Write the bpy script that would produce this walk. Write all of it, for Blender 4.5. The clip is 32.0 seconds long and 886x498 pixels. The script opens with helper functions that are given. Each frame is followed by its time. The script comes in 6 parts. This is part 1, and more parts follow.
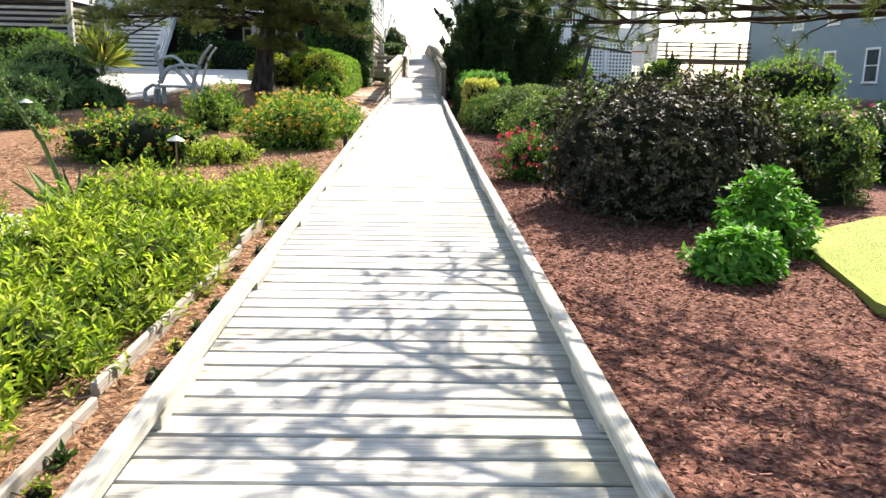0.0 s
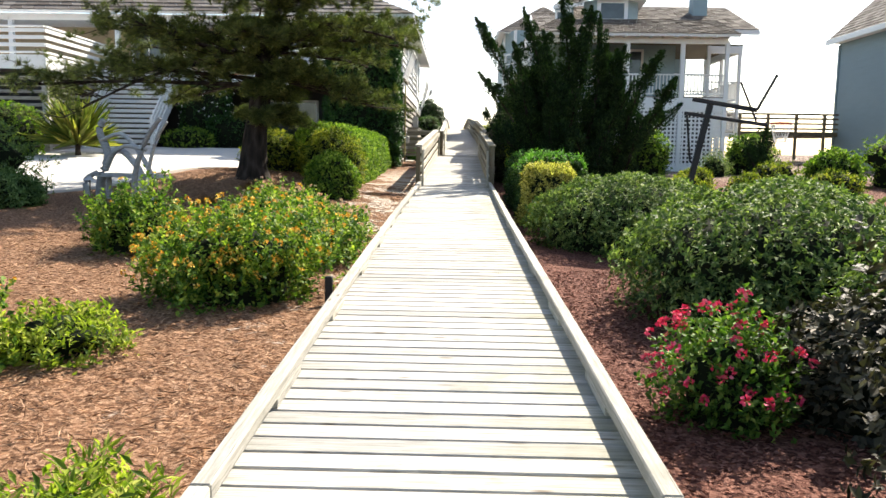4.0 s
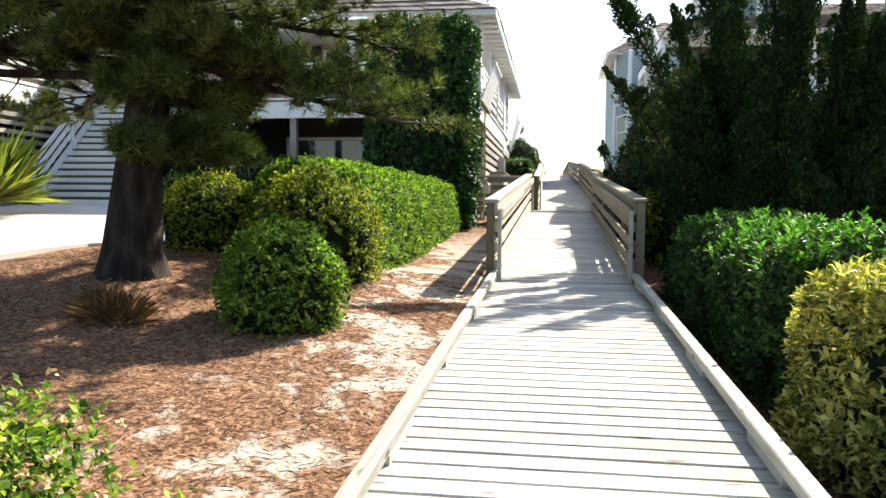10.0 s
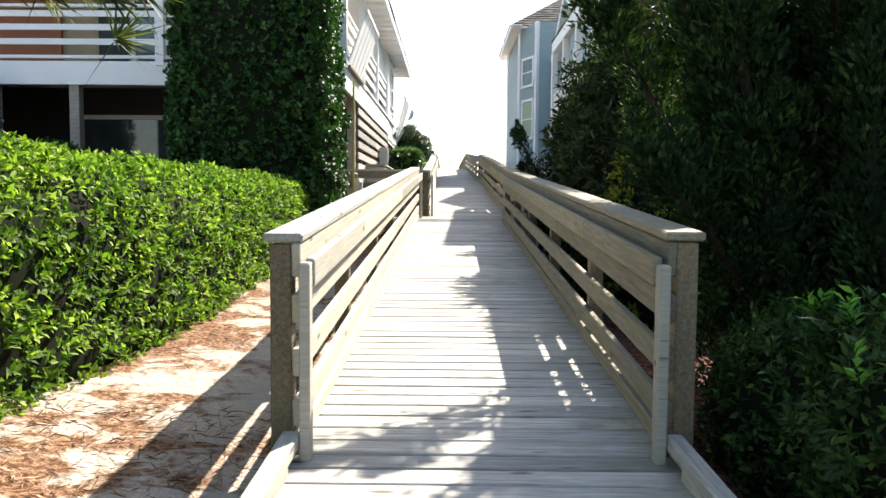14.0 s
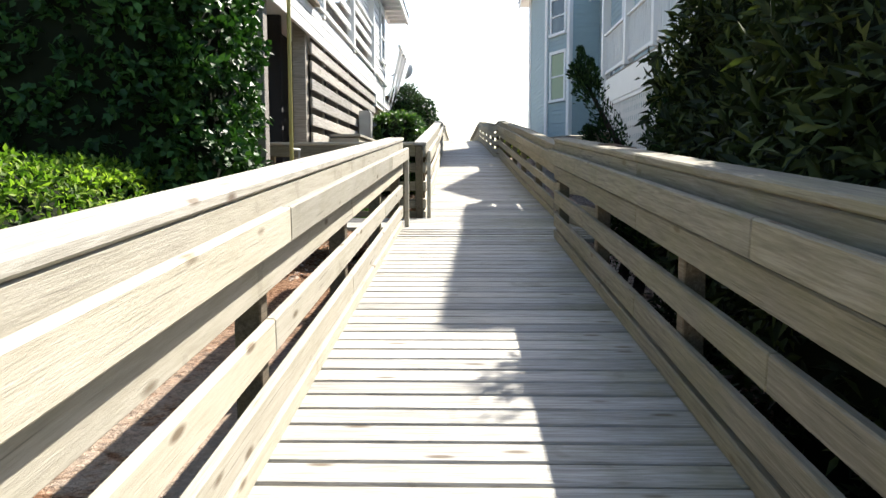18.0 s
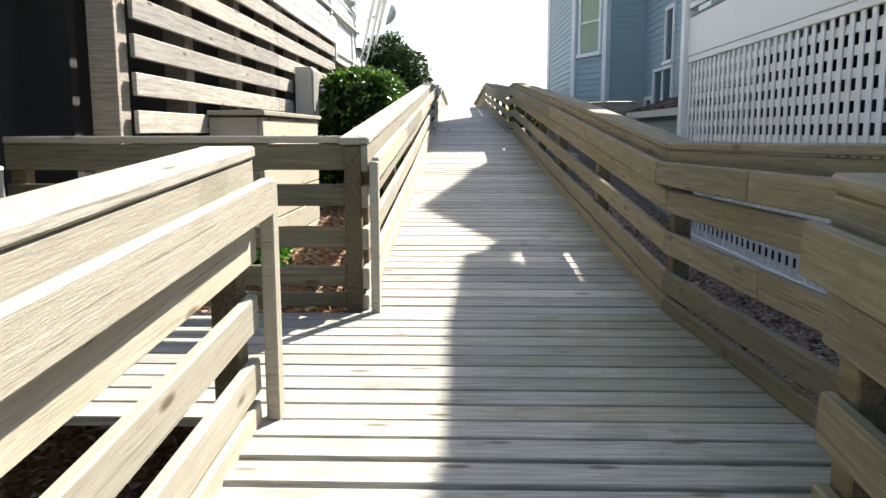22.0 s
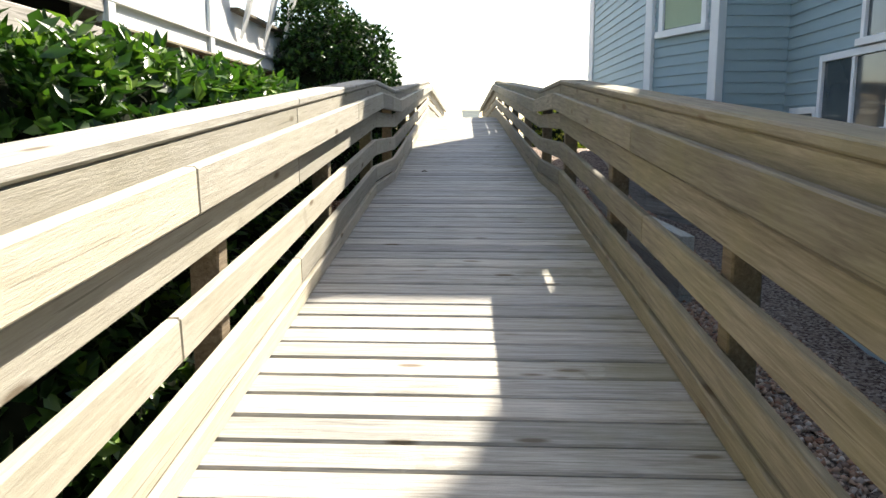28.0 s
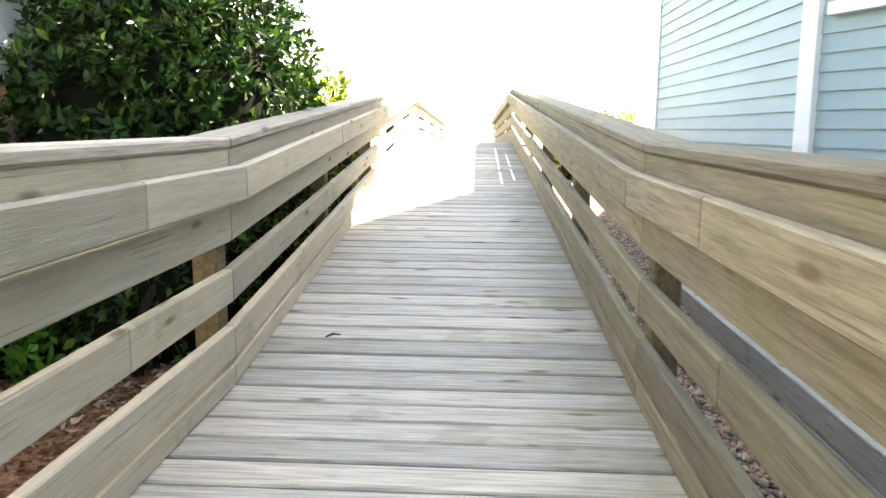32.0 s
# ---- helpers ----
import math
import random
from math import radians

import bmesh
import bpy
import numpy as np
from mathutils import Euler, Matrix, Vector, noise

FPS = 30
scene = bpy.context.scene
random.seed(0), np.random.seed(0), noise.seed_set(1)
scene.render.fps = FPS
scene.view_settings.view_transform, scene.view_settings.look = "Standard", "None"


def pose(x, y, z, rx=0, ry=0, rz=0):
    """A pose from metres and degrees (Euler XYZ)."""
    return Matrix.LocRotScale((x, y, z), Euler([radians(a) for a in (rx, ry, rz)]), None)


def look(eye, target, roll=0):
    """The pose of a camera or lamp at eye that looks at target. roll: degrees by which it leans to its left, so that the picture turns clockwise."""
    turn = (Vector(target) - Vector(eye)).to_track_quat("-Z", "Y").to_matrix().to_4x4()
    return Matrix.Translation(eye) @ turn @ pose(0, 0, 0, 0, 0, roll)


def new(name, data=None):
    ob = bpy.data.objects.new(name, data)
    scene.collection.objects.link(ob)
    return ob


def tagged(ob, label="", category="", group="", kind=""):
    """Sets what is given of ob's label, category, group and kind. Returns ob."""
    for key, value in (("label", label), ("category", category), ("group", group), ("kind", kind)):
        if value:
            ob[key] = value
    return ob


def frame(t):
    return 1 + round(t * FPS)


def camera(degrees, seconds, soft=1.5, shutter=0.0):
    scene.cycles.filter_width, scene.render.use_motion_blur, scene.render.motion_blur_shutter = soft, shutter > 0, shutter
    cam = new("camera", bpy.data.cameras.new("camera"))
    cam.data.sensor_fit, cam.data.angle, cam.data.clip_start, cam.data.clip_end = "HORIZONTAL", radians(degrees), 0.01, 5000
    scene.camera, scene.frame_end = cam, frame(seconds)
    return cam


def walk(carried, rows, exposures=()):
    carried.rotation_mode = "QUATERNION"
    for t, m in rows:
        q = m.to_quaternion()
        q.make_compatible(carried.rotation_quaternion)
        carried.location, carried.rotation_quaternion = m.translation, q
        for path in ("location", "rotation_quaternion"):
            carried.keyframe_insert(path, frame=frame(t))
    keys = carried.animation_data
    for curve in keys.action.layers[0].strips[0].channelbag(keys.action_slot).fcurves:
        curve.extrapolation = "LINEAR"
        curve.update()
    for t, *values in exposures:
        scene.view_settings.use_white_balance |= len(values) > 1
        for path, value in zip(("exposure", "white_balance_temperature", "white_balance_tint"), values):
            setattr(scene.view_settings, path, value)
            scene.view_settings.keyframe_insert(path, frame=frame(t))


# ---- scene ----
cam = camera(59.9, 32.0)
PATH = [
    (0, (0.0, 0.0, 1.1), (0.059, 1.955, 0.682), 1.2),
    (0.5, (0.02, 0.677, 1.126), (0.074, 2.645, 0.772), 1.0),
    (1, (0.007, 1.395, 1.131), (0.061, 3.373, 0.838), 0.9),
    (1.5, (0.019, 2.104, 1.157), (0.069, 4.082, 0.869), 0.9),
    (2, (-0.008, 2.822, 1.175), (-0.006, 4.801, 0.887), 0.9),
    (2.5, (-0.022, 3.531, 1.219), (-0.058, 5.51, 0.93), 0.9),
    (3, (-0.044, 4.249, 1.245), (-0.083, 6.228, 0.957), 1.0),
    (3.5, (-0.089, 4.942, 1.28), (-0.129, 6.92, 0.992), 1.0),
    (4, (-0.1, 5.62, 1.316), (-0.14, 7.605, 1.079), 0.9),
    (4.5, (-0.162, 6.344, 1.333), (-0.205, 8.335, 1.156), 0.8),
    (6.5, (-0.231, 9.154, 1.355), (-0.283, 11.151, 1.247), 0.4),
    (7, (-0.218, 9.885, 1.368), (-0.274, 11.881, 1.26), 0.4),
    (7.5, (-0.2, 10.65, 1.39), (-0.258, 12.646, 1.281), 0.3),
    (8, (-0.234, 11.421, 1.417), (-0.291, 13.417, 1.307), 0.4),
    (8.5, (-0.252, 12.144, 1.452), (-0.313, 14.14, 1.342), 0.4),
    (9, (-0.304, 12.889, 1.478), (-0.374, 14.885, 1.364), 0.5),
    (9.5, (-0.309, 13.603, 1.518), (-0.415, 15.596, 1.4), 0.3),
    (10, (-0.327, 14.312, 1.522), (-0.612, 16.288, 1.406), 0.5),
    (10.5, (-0.328, 15.034, 1.558), (-0.661, 17.002, 1.441), 0.4),
    (11, (-0.355, 15.752, 1.571), (-0.697, 17.719, 1.453), 0.4),
    (11.5, (-0.369, 16.457, 1.597), (-0.718, 18.423, 1.479), 0.4),
    (12, (-0.4, 17.158, 1.628), (-0.738, 19.125, 1.509), 0.4),
    (12.5, (-0.449, 17.868, 1.65), (-0.693, 19.85, 1.531), 0.4),
    (13, (-0.447, 18.541, 1.685), (-0.566, 20.534, 1.566), 0.3),
    (13.5, (-0.421, 19.228, 1.717), (-0.445, 21.224, 1.59), 0.3),
    (14, (-0.35, 19.938, 1.73), (-0.367, 21.934, 1.601), 0.4),
    (14.5, (-0.346, 20.625, 1.747), (-0.365, 22.621, 1.62), 0.3),
    (16.5, (-0.264, 23.65, 1.829), (-0.306, 25.645, 1.698), -0.1),
    (17, (-0.282, 24.418, 1.849), (-0.325, 26.413, 1.716), -0.2),
    (17.5, (-0.287, 25.162, 1.922), (-0.332, 27.152, 1.731), -0.2),
    (18, (-0.313, 25.937, 1.956), (-0.36, 27.927, 1.756), -0.1),
    (18.5, (-0.328, 26.64, 1.991), (-0.377, 28.62, 1.713), -0.1),
    (19, (-0.346, 27.367, 2.028), (-0.398, 29.343, 1.727), 0.0),
    (19.5, (-0.344, 28.044, 2.065), (-0.399, 30.021, 1.766), -0.0),
    (20, (-0.317, 28.707, 2.127), (-0.371, 30.684, 1.828), -0.0),
    (20.5, (-0.294, 29.369, 2.198), (-0.35, 31.345, 1.898), -0.1),
    (21, (-0.244, 30.058, 2.259), (-0.301, 32.034, 1.957), -0.1),
    (21.5, (-0.248, 30.746, 2.309), (-0.305, 32.722, 2.006), 0.0),
    (22, (-0.232, 31.404, 2.347), (-0.289, 33.38, 2.046), -0.1),
    (22.5, (-0.249, 32.154, 2.381), (-0.305, 34.131, 2.078), -0.1),
    (23, (-0.293, 32.791, 2.416), (-0.352, 34.768, 2.118), -0.0),
    (23.5, (-0.333, 33.456, 2.485), (-0.388, 35.433, 2.19), -0.1),
    (24, (-0.331, 34.175, 2.527), (-0.386, 36.152, 2.229), -0.1),
    (24.5, (-0.238, 34.755, 2.583), (-0.302, 36.731, 2.281), 0.1),
    (26.5, (-0.012, 37.096, 2.683), (-0.096, 39.07, 2.376), -0.0),
    (27, (-0.006, 37.745, 2.733), (-0.089, 39.72, 2.426), 0.1),
    (27.5, (-0.044, 38.413, 2.765), (-0.127, 40.388, 2.461), 0.2),
    (28, (-0.027, 39.053, 2.81), (-0.11, 41.028, 2.506), 0.1),
    (28.5, (0.026, 39.66, 2.867), (-0.059, 41.635, 2.566), 0.1),
    (29, (0.068, 40.252, 2.904), (-0.023, 42.228, 2.607), 0.1),
    (29.5, (0.099, 40.863, 2.957), (0.003, 42.838, 2.659), 0.2),
    (30, (0.098, 41.514, 3.007), (-0.002, 43.489, 2.709), 0.2),
    (30.5, (0.124, 42.163, 3.062), (0.018, 44.137, 2.762), 0.3),
    (31, (0.109, 42.787, 3.117), (-0.001, 44.761, 2.819), 0.3),
    (31.5, (0.092, 43.445, 3.159), (-0.019, 45.42, 2.859), 0.5),
    (32, (0.075, 44.059, 3.235), (-0.043, 46.031, 2.927), 0.4),
]
walk(cam, [(t, look(eye, target, roll)) for t, eye, target, roll in PATH],
     exposures=[(0.0, 1.75, 7000, 10), (2.0, 1.54, 7000, 10), (4.0, 1.44, 7000, 10), (8.0, 1.47, 6950, 10), (10.0, 1.58, 6900, 10), (12.0, 1.78, 6900, 10), (13.0, 1.82, 6900, 10), (14.0, 1.7, 6850, 10), (17.0, 1.52, 6600, 10), (21.0, 1.55, 6700, 10), (23.0, 1.75, 6950, 10), (24.0, 1.95, 6950, 10), (26.5, 1.7, 6950, 10), (28.0, 1.7, 7000, 10), (30.0, 2.4, 8000, 10), (31.0, 3.14, 8250, 10), (32.0, 3.4, 8400, 10)])

# ---- world, sun, exposure ----
SUN_WAY = Vector((0.58, 0.98, 1.0)).normalized()
world = bpy.data.worlds.new("world")
scene.world = world
world.use_nodes = True
wn = world.node_tree
sky = wn.nodes.new("ShaderNodeTexSky")
sky.sky_type = "NISHITA"
sky.sun_disc = False
sky.sun_elevation = math.asin(SUN_WAY.z)
sky.sun_rotation = math.atan2(SUN_WAY.x, SUN_WAY.y)
sky.air_density, sky.dust_density, sky.ozone_density = 1.0, 1.2, 1.0
wn.links.new(sky.outputs[0], wn.nodes["Background"].inputs[0])
wn.nodes["Background"].inputs[1].default_value = 0.11
sun = new("sun", bpy.data.lights.new("sun", "SUN"))
sun.data.energy, sun.data.angle, sun.data.color = 5.0, radians(0.6), (1.0, 0.95, 0.87)
sun.matrix_world = look(SUN_WAY * 60, (0, 0, 0))

# ---- materials ----


class Net:
    """A small writer of node trees."""

    def __init__(self, name, rough=0.7, metal=0.0, spec=0.35):
        self.m = bpy.data.materials.new(name)
        self.m.use_nodes = True
        self.t = self.m.node_tree
        self.b = self.t.nodes["Principled BSDF"]
        self.b.inputs["Roughness"].default_value = rough
        self.b.inputs["Metallic"].default_value = metal
        self.b.inputs["Specular IOR Level"].default_value = spec
        self.co = self.t.nodes.new("ShaderNodeTexCoord")
        self.info = None

    def put(self, a, b):
        self.t.links.new(a, b)

    def coords(self, scale=(1, 1, 1), space="Object", shift=False):
        n = self.t.nodes.new("ShaderNodeMapping")
        n.inputs["Scale"].default_value = scale
        self.put(self.co.outputs[space], n.inputs["Vector"])
        if shift:
            self.put(self.rand(37.0), n.inputs["Location"])
        return n.outputs[0]

    def rand(self, times=1.0):
        n = self.t.nodes.new("ShaderNodeObjectInfo")
        return self.math("MULTIPLY", n.outputs["Random"], times)

    def island(self):
        return self.t.nodes.new("ShaderNodeNewGeometry").outputs["Random Per Island"]

    def position(self):
        n = self.t.nodes.new("ShaderNodeSeparateXYZ")
        self.put(self.t.nodes.new("ShaderNodeNewGeometry").outputs["Position"], n.inputs[0])
        return n.outputs

    def math(self, op, a, b=0.0, clamp=False):
        n = self.t.nodes.new("ShaderNodeMath")
        n.operation, n.use_clamp = op, clamp
        for i, v in enumerate((a, b)):
            if isinstance(v, (int, float)):
                n.inputs[i].default_value = v
            else:
                self.put(v, n.inputs[i])
        return n.outputs[0]

    def noise(self, vec, scale=5.0, detail=4.0, rough=0.6, distort=0.0):
        n = self.t.nodes.new("ShaderNodeTexNoise")
        n.inputs["Scale"].default_value, n.inputs["Detail"].default_value = scale, detail
        n.inputs["Roughness"].default_value, n.inputs["Distortion"].default_value = rough, distort
        self.put(vec, n.inputs["Vector"])
        return n.outputs["Fac"]

    def voronoi(self, vec, scale=5.0, out="Distance"):
        n = self.t.nodes.new("ShaderNodeTexVoronoi")
        n.inputs["Scale"].default_value = scale
        self.put(vec, n.inputs["Vector"])
        return n.outputs[out]

    def ramp(self, fac, *stops):
        n = self.t.nodes.new("ShaderNodeValToRGB")
        e = n.color_ramp.elements
        while len(e) < len(stops):
            e.new(0.5)
        for el, (p, c) in zip(e, stops):
            el.position = p
            el.color = (*c, 1) if len(c) == 3 else c
        self.put(fac, n.inputs[0])
        return n.outputs[0]

    def mix(self, fac, a, b, mode="MIX"):
        n = self.t.nodes.new("ShaderNodeMix")
        n.data_type, n.blend_type = "RGBA", mode
        for sock, v in ((n.inputs[0], fac), (n.inputs[6], a), (n.inputs[7], b)):
            if isinstance(v, (int, float)):
                sock.default_value = v
            elif isinstance(v, tuple):
                sock.default_value = (*v, 1)
            else:
                self.put(v, sock)
        return n.outputs[2]

    def colour(self, c):
        if isinstance(c, tuple):
            self.b.inputs["Base Color"].default_value = (*c, 1)
        else:
            self.put(c, self.b.inputs["Base Color"])

    def bump(self, fac, strength=0.4, dist=0.01):
        n = self.t.nodes.new("ShaderNodeBump")
        n.inputs["Strength"].default_value, n.inputs["Distance"].default_value = strength, dist
        self.put(fac, n.inputs["Height"])
        self.put(n.outputs[0], self.b.inputs["Normal"])

    def rough(self, fac):
        self.put(fac, self.b.inputs["Roughness"])


def wood(name, dark, mid, pale, green=0.0, rough=0.75, edge_moss=0.0, joined=False, streaks=0.26):
    """Weathered softwood whose grain runs along local x; joined boards differ by island."""
    n = Net(name, rough, spec=0.25)
    own = n.island() if joined else n.rand()
    v = n.coords((1.5, 32, 32), shift=True)
    g = n.noise(v, 2.2, 6, 0.65, 0.6)
    fine = n.noise(n.coords((7, 150, 150), shift=True), 2.0, 4, 0.7)
    c = n.ramp(g, (0.34, dark), (0.5, mid), (0.66, pale))
    c = n.mix(n.math("MULTIPLY", fine, 0.6), c, tuple(x * 0.5 for x in mid))
    streak = n.noise(n.coords((3.2, 34, 34), shift=True), 1.4, 5, 0.7, 0.3)
    c = n.mix(1.0, c, n.ramp(streak, (0.30, (1 - streaks, 1 - streaks, 0.985 - streaks)), (0.5, (0.98, 0.98, 0.97)), (0.72, (1 + streaks * 0.26,) * 3)), "MULTIPLY")
    check = n.noise(n.coords((1.6, 95, 95), shift=True), 1.2, 2, 0.5)
    c = n.mix(n.ramp(check, (0.66, (0, 0, 0)), (0.70, (0.7, 0.7, 0.7))), c, tuple(x * 0.35 for x in mid))
    knots = n.voronoi(n.coords((2.4, 8.5, 8.5), shift=True), 1.0)
    k = n.ramp(knots, (0.07, (0.85, 0.85, 0.85)), (0.15, (0, 0, 0)))
    c = n.mix(k, c, (0.11, 0.075, 0.045))
    tint = n.ramp(own, (0.0, (0.66, 0.66, 0.65)), (0.3, (0.88, 0.875, 0.86)), (0.8, (1.03, 1.005, 0.96)), (1.0, (1.18, 1.14, 1.06)))
    c = n.mix(1.0, c, tint, "MULTIPLY")
    blotch = n.noise(n.coords((1.5, 1.5, 1.5), "Object", True), 1.3, 4, 0.6)
    if green:
        gr = n.ramp(blotch, (0.42, (0, 0, 0)), (0.7, (green, green, green)))
        c = n.mix(gr, c, (0.20, 0.19, 0.075))
    if edge_moss:
        sx = n.t.nodes.new("ShaderNodeSeparateXYZ")
        n.put(n.co.outputs["Object"], sx.inputs[0])
        far = n.math("ADD", n.math("MULTIPLY", sx.outputs[0], 0.75), n.math("MULTIPLY", n.math("SUBTRACT", blotch, 0.5), 1.6))
        c = n.mix(n.ramp(far, (0.25, (0, 0, 0)), (0.75, (edge_moss,) * 3)), c, (0.19, 0.18, 0.085))
    c = n.mix(n.math("MULTIPLY", n.math("GREATER_THAN", blotch, 0.63), 0.18), c, (0.12, 0.11, 0.09))
    n.colour(c)
    n.bump(n.math("ADD", g, n.math("MULTIPLY", fine, 0.9)), 0.4, 0.005)
    return n.m


def leafy(name, dark, mid, pale, trans=0.25, rough=0.6, spec=0.14):
    """Leaves: every leaf has its own shade."""
    n = Net(name, rough, spec=spec)
    clump = n.noise(n.coords((1, 1, 1)), 3.0, 2, 0.5)
    f = n.math("ADD", n.math("MULTIPLY", n.island(), 0.75), n.math("MULTIPLY", n.math("SUBTRACT", clump, 0.5), 0.9), True)
    c = n.ramp(f, (0.05, dark), (0.5, mid), (0.97, pale))
    n.colour(c)
    n.b.inputs["Transmission Weight"].default_value = 0.0
    tr = n.t.nodes.new("ShaderNodeBsdfTranslucent")
    n.put(n.mix(1.0, c, (1.0, 1.25, 0.55), "MULTIPLY"), tr.inputs["Color"])
    ms = n.t.nodes.new("ShaderNodeMixShader")
    ms.inputs[0].default_value = trans
    n.put(n.b.outputs[0], ms.inputs[1])
    n.put(tr.outputs[0], ms.inputs[2])
    n.put(ms.outputs[0], n.t.nodes["Material Output"].inputs["Surface"])
    return n.m


def plain(name, colour, rough=0.6, metal=0.0, var=0.12, scale=6.0, bump=0.1, spec=0.35):
    """Paint, metal or concrete with soft stains and a fine grain."""
    n = Net(name, rough, metal, spec)
    a = n.noise(n.coords((1, 1, 1), "Object", True), scale, 5, 0.6)
    b = n.noise(n.coords((1, 1, 1), "Object", True), scale * 14, 3, 0.6)
    c = n.mix(n.ramp(a, (0.35, (0, 0, 0)), (0.75, (var * 2,) * 3)), colour, tuple(x * 0.62 for x in colour))
    c = n.mix(n.math("MULTIPLY", b, var), c, tuple(x * 0.7 for x in colour))
    n.colour(c)
    if bump:
        n.bump(b, bump, 0.003)
    return n.m


M_DECK = wood("deck_wood", (0.31, 0.298, 0.278), (0.50, 0.487, 0.46), (0.655, 0.642, 0.612), 0.10, edge_moss=0.5)
M_DECKFAR = wood("far_deck_wood", (0.31, 0.298, 0.278), (0.50, 0.487, 0.46), (0.655, 0.642, 0.612), 0.10, joined=True)
M_RAIL = wood("rail_wood", (0.45, 0.42, 0.35), (0.525, 0.494, 0.424), (0.59, 0.56, 0.485), 0.18, streaks=0.08)
# Darker rail wood copy: moss plus the shaded side's shade in its colour.
M_MOSSY_SHADE = wood("mossy_shaded_rail_wood", (0.16, 0.14, 0.10), (0.25, 0.222, 0.165), (0.345, 0.312, 0.245), 0.34, streaks=0.16)
M_CURB = wood("curb_wood", (0.38, 0.36, 0.315), (0.52, 0.50, 0.45), (0.62, 0.60, 0.555), 0.12)
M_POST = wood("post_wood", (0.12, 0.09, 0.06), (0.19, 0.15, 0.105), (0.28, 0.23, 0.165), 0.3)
M_GREYWOOD = wood("grey_wood", (0.22, 0.20, 0.18), (0.36, 0.33, 0.30), (0.50, 0.46, 0.42), 0.05)
M_SLAT = wood("pale_slat_wood", (0.30, 0.28, 0.25), (0.46, 0.44, 0.41), (0.60, 0.58, 0.55), 0.03)
M_BENCH = wood("silver_driftwood", (0.30, 0.30, 0.30), (0.44, 0.45, 0.46), (0.56, 0.57, 0.58))
M_WHITE = plain("white_paint", (0.80, 0.80, 0.78), 0.5, 0, 0.06, 3.0, 0.05)
M_BLUE = plain("blue_grey_siding", (0.29, 0.385, 0.405), 0.6, 0, 0.14, 2.0, 0.06)
M_BLUE2 = plain("slate_blue_siding", (0.20, 0.27, 0.30), 0.65, 0, 0.10, 1.0, 0.06)
M_TAN = plain("tan_wall", (0.42, 0.33, 0.22), 0.7, 0, 0.1, 2.0)
M_RUST = plain("rust_wall", (0.35, 0.13, 0.07), 0.7, 0, 0.1, 2.0)
# Near-black colour standing in for deep shade behind lattice and slats.
M_DARK = plain("painted_void_shade", (0.03, 0.03, 0.032), 0.8, 0, 0.1, 2.0)
M_DGREEN = plain("dark_green_shutter", (0.02, 0.035, 0.032), 0.5, 0, 0.1, 2.0)
M_BLACK = plain("black_metal", (0.02, 0.02, 0.022), 0.45, 0.3, 0.1, 8.0)
M_METER = plain("grey_metal_box", (0.42, 0.42, 0.40), 0.5, 0.4, 0.1, 5.0)
M_BRONZE = plain("bronze_lamp", (0.16, 0.13, 0.09), 0.4, 0.7, 0.2, 12.0)
M_CONC = plain("pale_concrete", (0.56, 0.53, 0.48), 0.85, 0, 0.2, 1.2, 0.25)
M_STONE = plain("garden_stone", (0.34, 0.31, 0.28), 0.9, 0, 0.3, 4.0, 0.4)
M_NET = plain("white_cord", (0.75, 0.75, 0.72), 0.7, 0, 0.05)
M_ORANGE = plain("orange_rim", (0.55, 0.10, 0.03), 0.5, 0.4, 0.1)
M_YELLOW = plain("yellow_pipe", (0.42, 0.36, 0.12), 0.5, 0.1, 0.2)
M_BLIND = plain("green_blind", (0.34, 0.41, 0.27), 0.7, 0, 0.08)
M_ROOFEDGE = plain("roof_underside", (0.10, 0.08, 0.06), 0.8)


def make_bark():
    n = Net("pine_bark", 0.9, spec=0.1)
    v = n.voronoi(n.coords((9, 9, 2.5)), 1.0)
    g = n.noise(n.coords((14, 14, 5)), 1.0, 5, 0.65)
    n.colour(n.ramp(n.math("ADD", n.math("MULTIPLY", v, 0.7), n.math("MULTIPLY", g, 0.5)), (0.25, (0.008, 0.007, 0.005)), (0.6, (0.027, 0.020, 0.016)), (0.9, (0.057, 0.046, 0.037))))
    n.bump(n.math("ADD", v, g), 0.9, 0.03)
    return n.m


def make_shingle(name="cedar_shingle", single=False):
    n = Net(name, 0.9, spec=0.15)
    g = n.noise(n.coords((30, 3, 3)), 1.0, 4, 0.6)
    i = n.rand() if single else n.island()
    c = n.ramp(i, (0.0, (0.11, 0.092, 0.08)), (0.5, (0.20, 0.175, 0.155)), (1.0, (0.31, 0.28, 0.25)))
    n.colour(n.mix(n.math("MULTIPLY", g, 0.5), c, (0.09, 0.075, 0.06)))
    n.bump(g, 0.4, 0.01)
    return n.m


def make_glass():
    n = Net("window_glass", 0.06, spec=0.6)
    n.colour(n.ramp(n.noise(n.coords((1, 1, 1)), 1.5, 2), (0.3, (0.03, 0.04, 0.045)), (0.8, (0.085, 0.10, 0.105))))
    return n.m


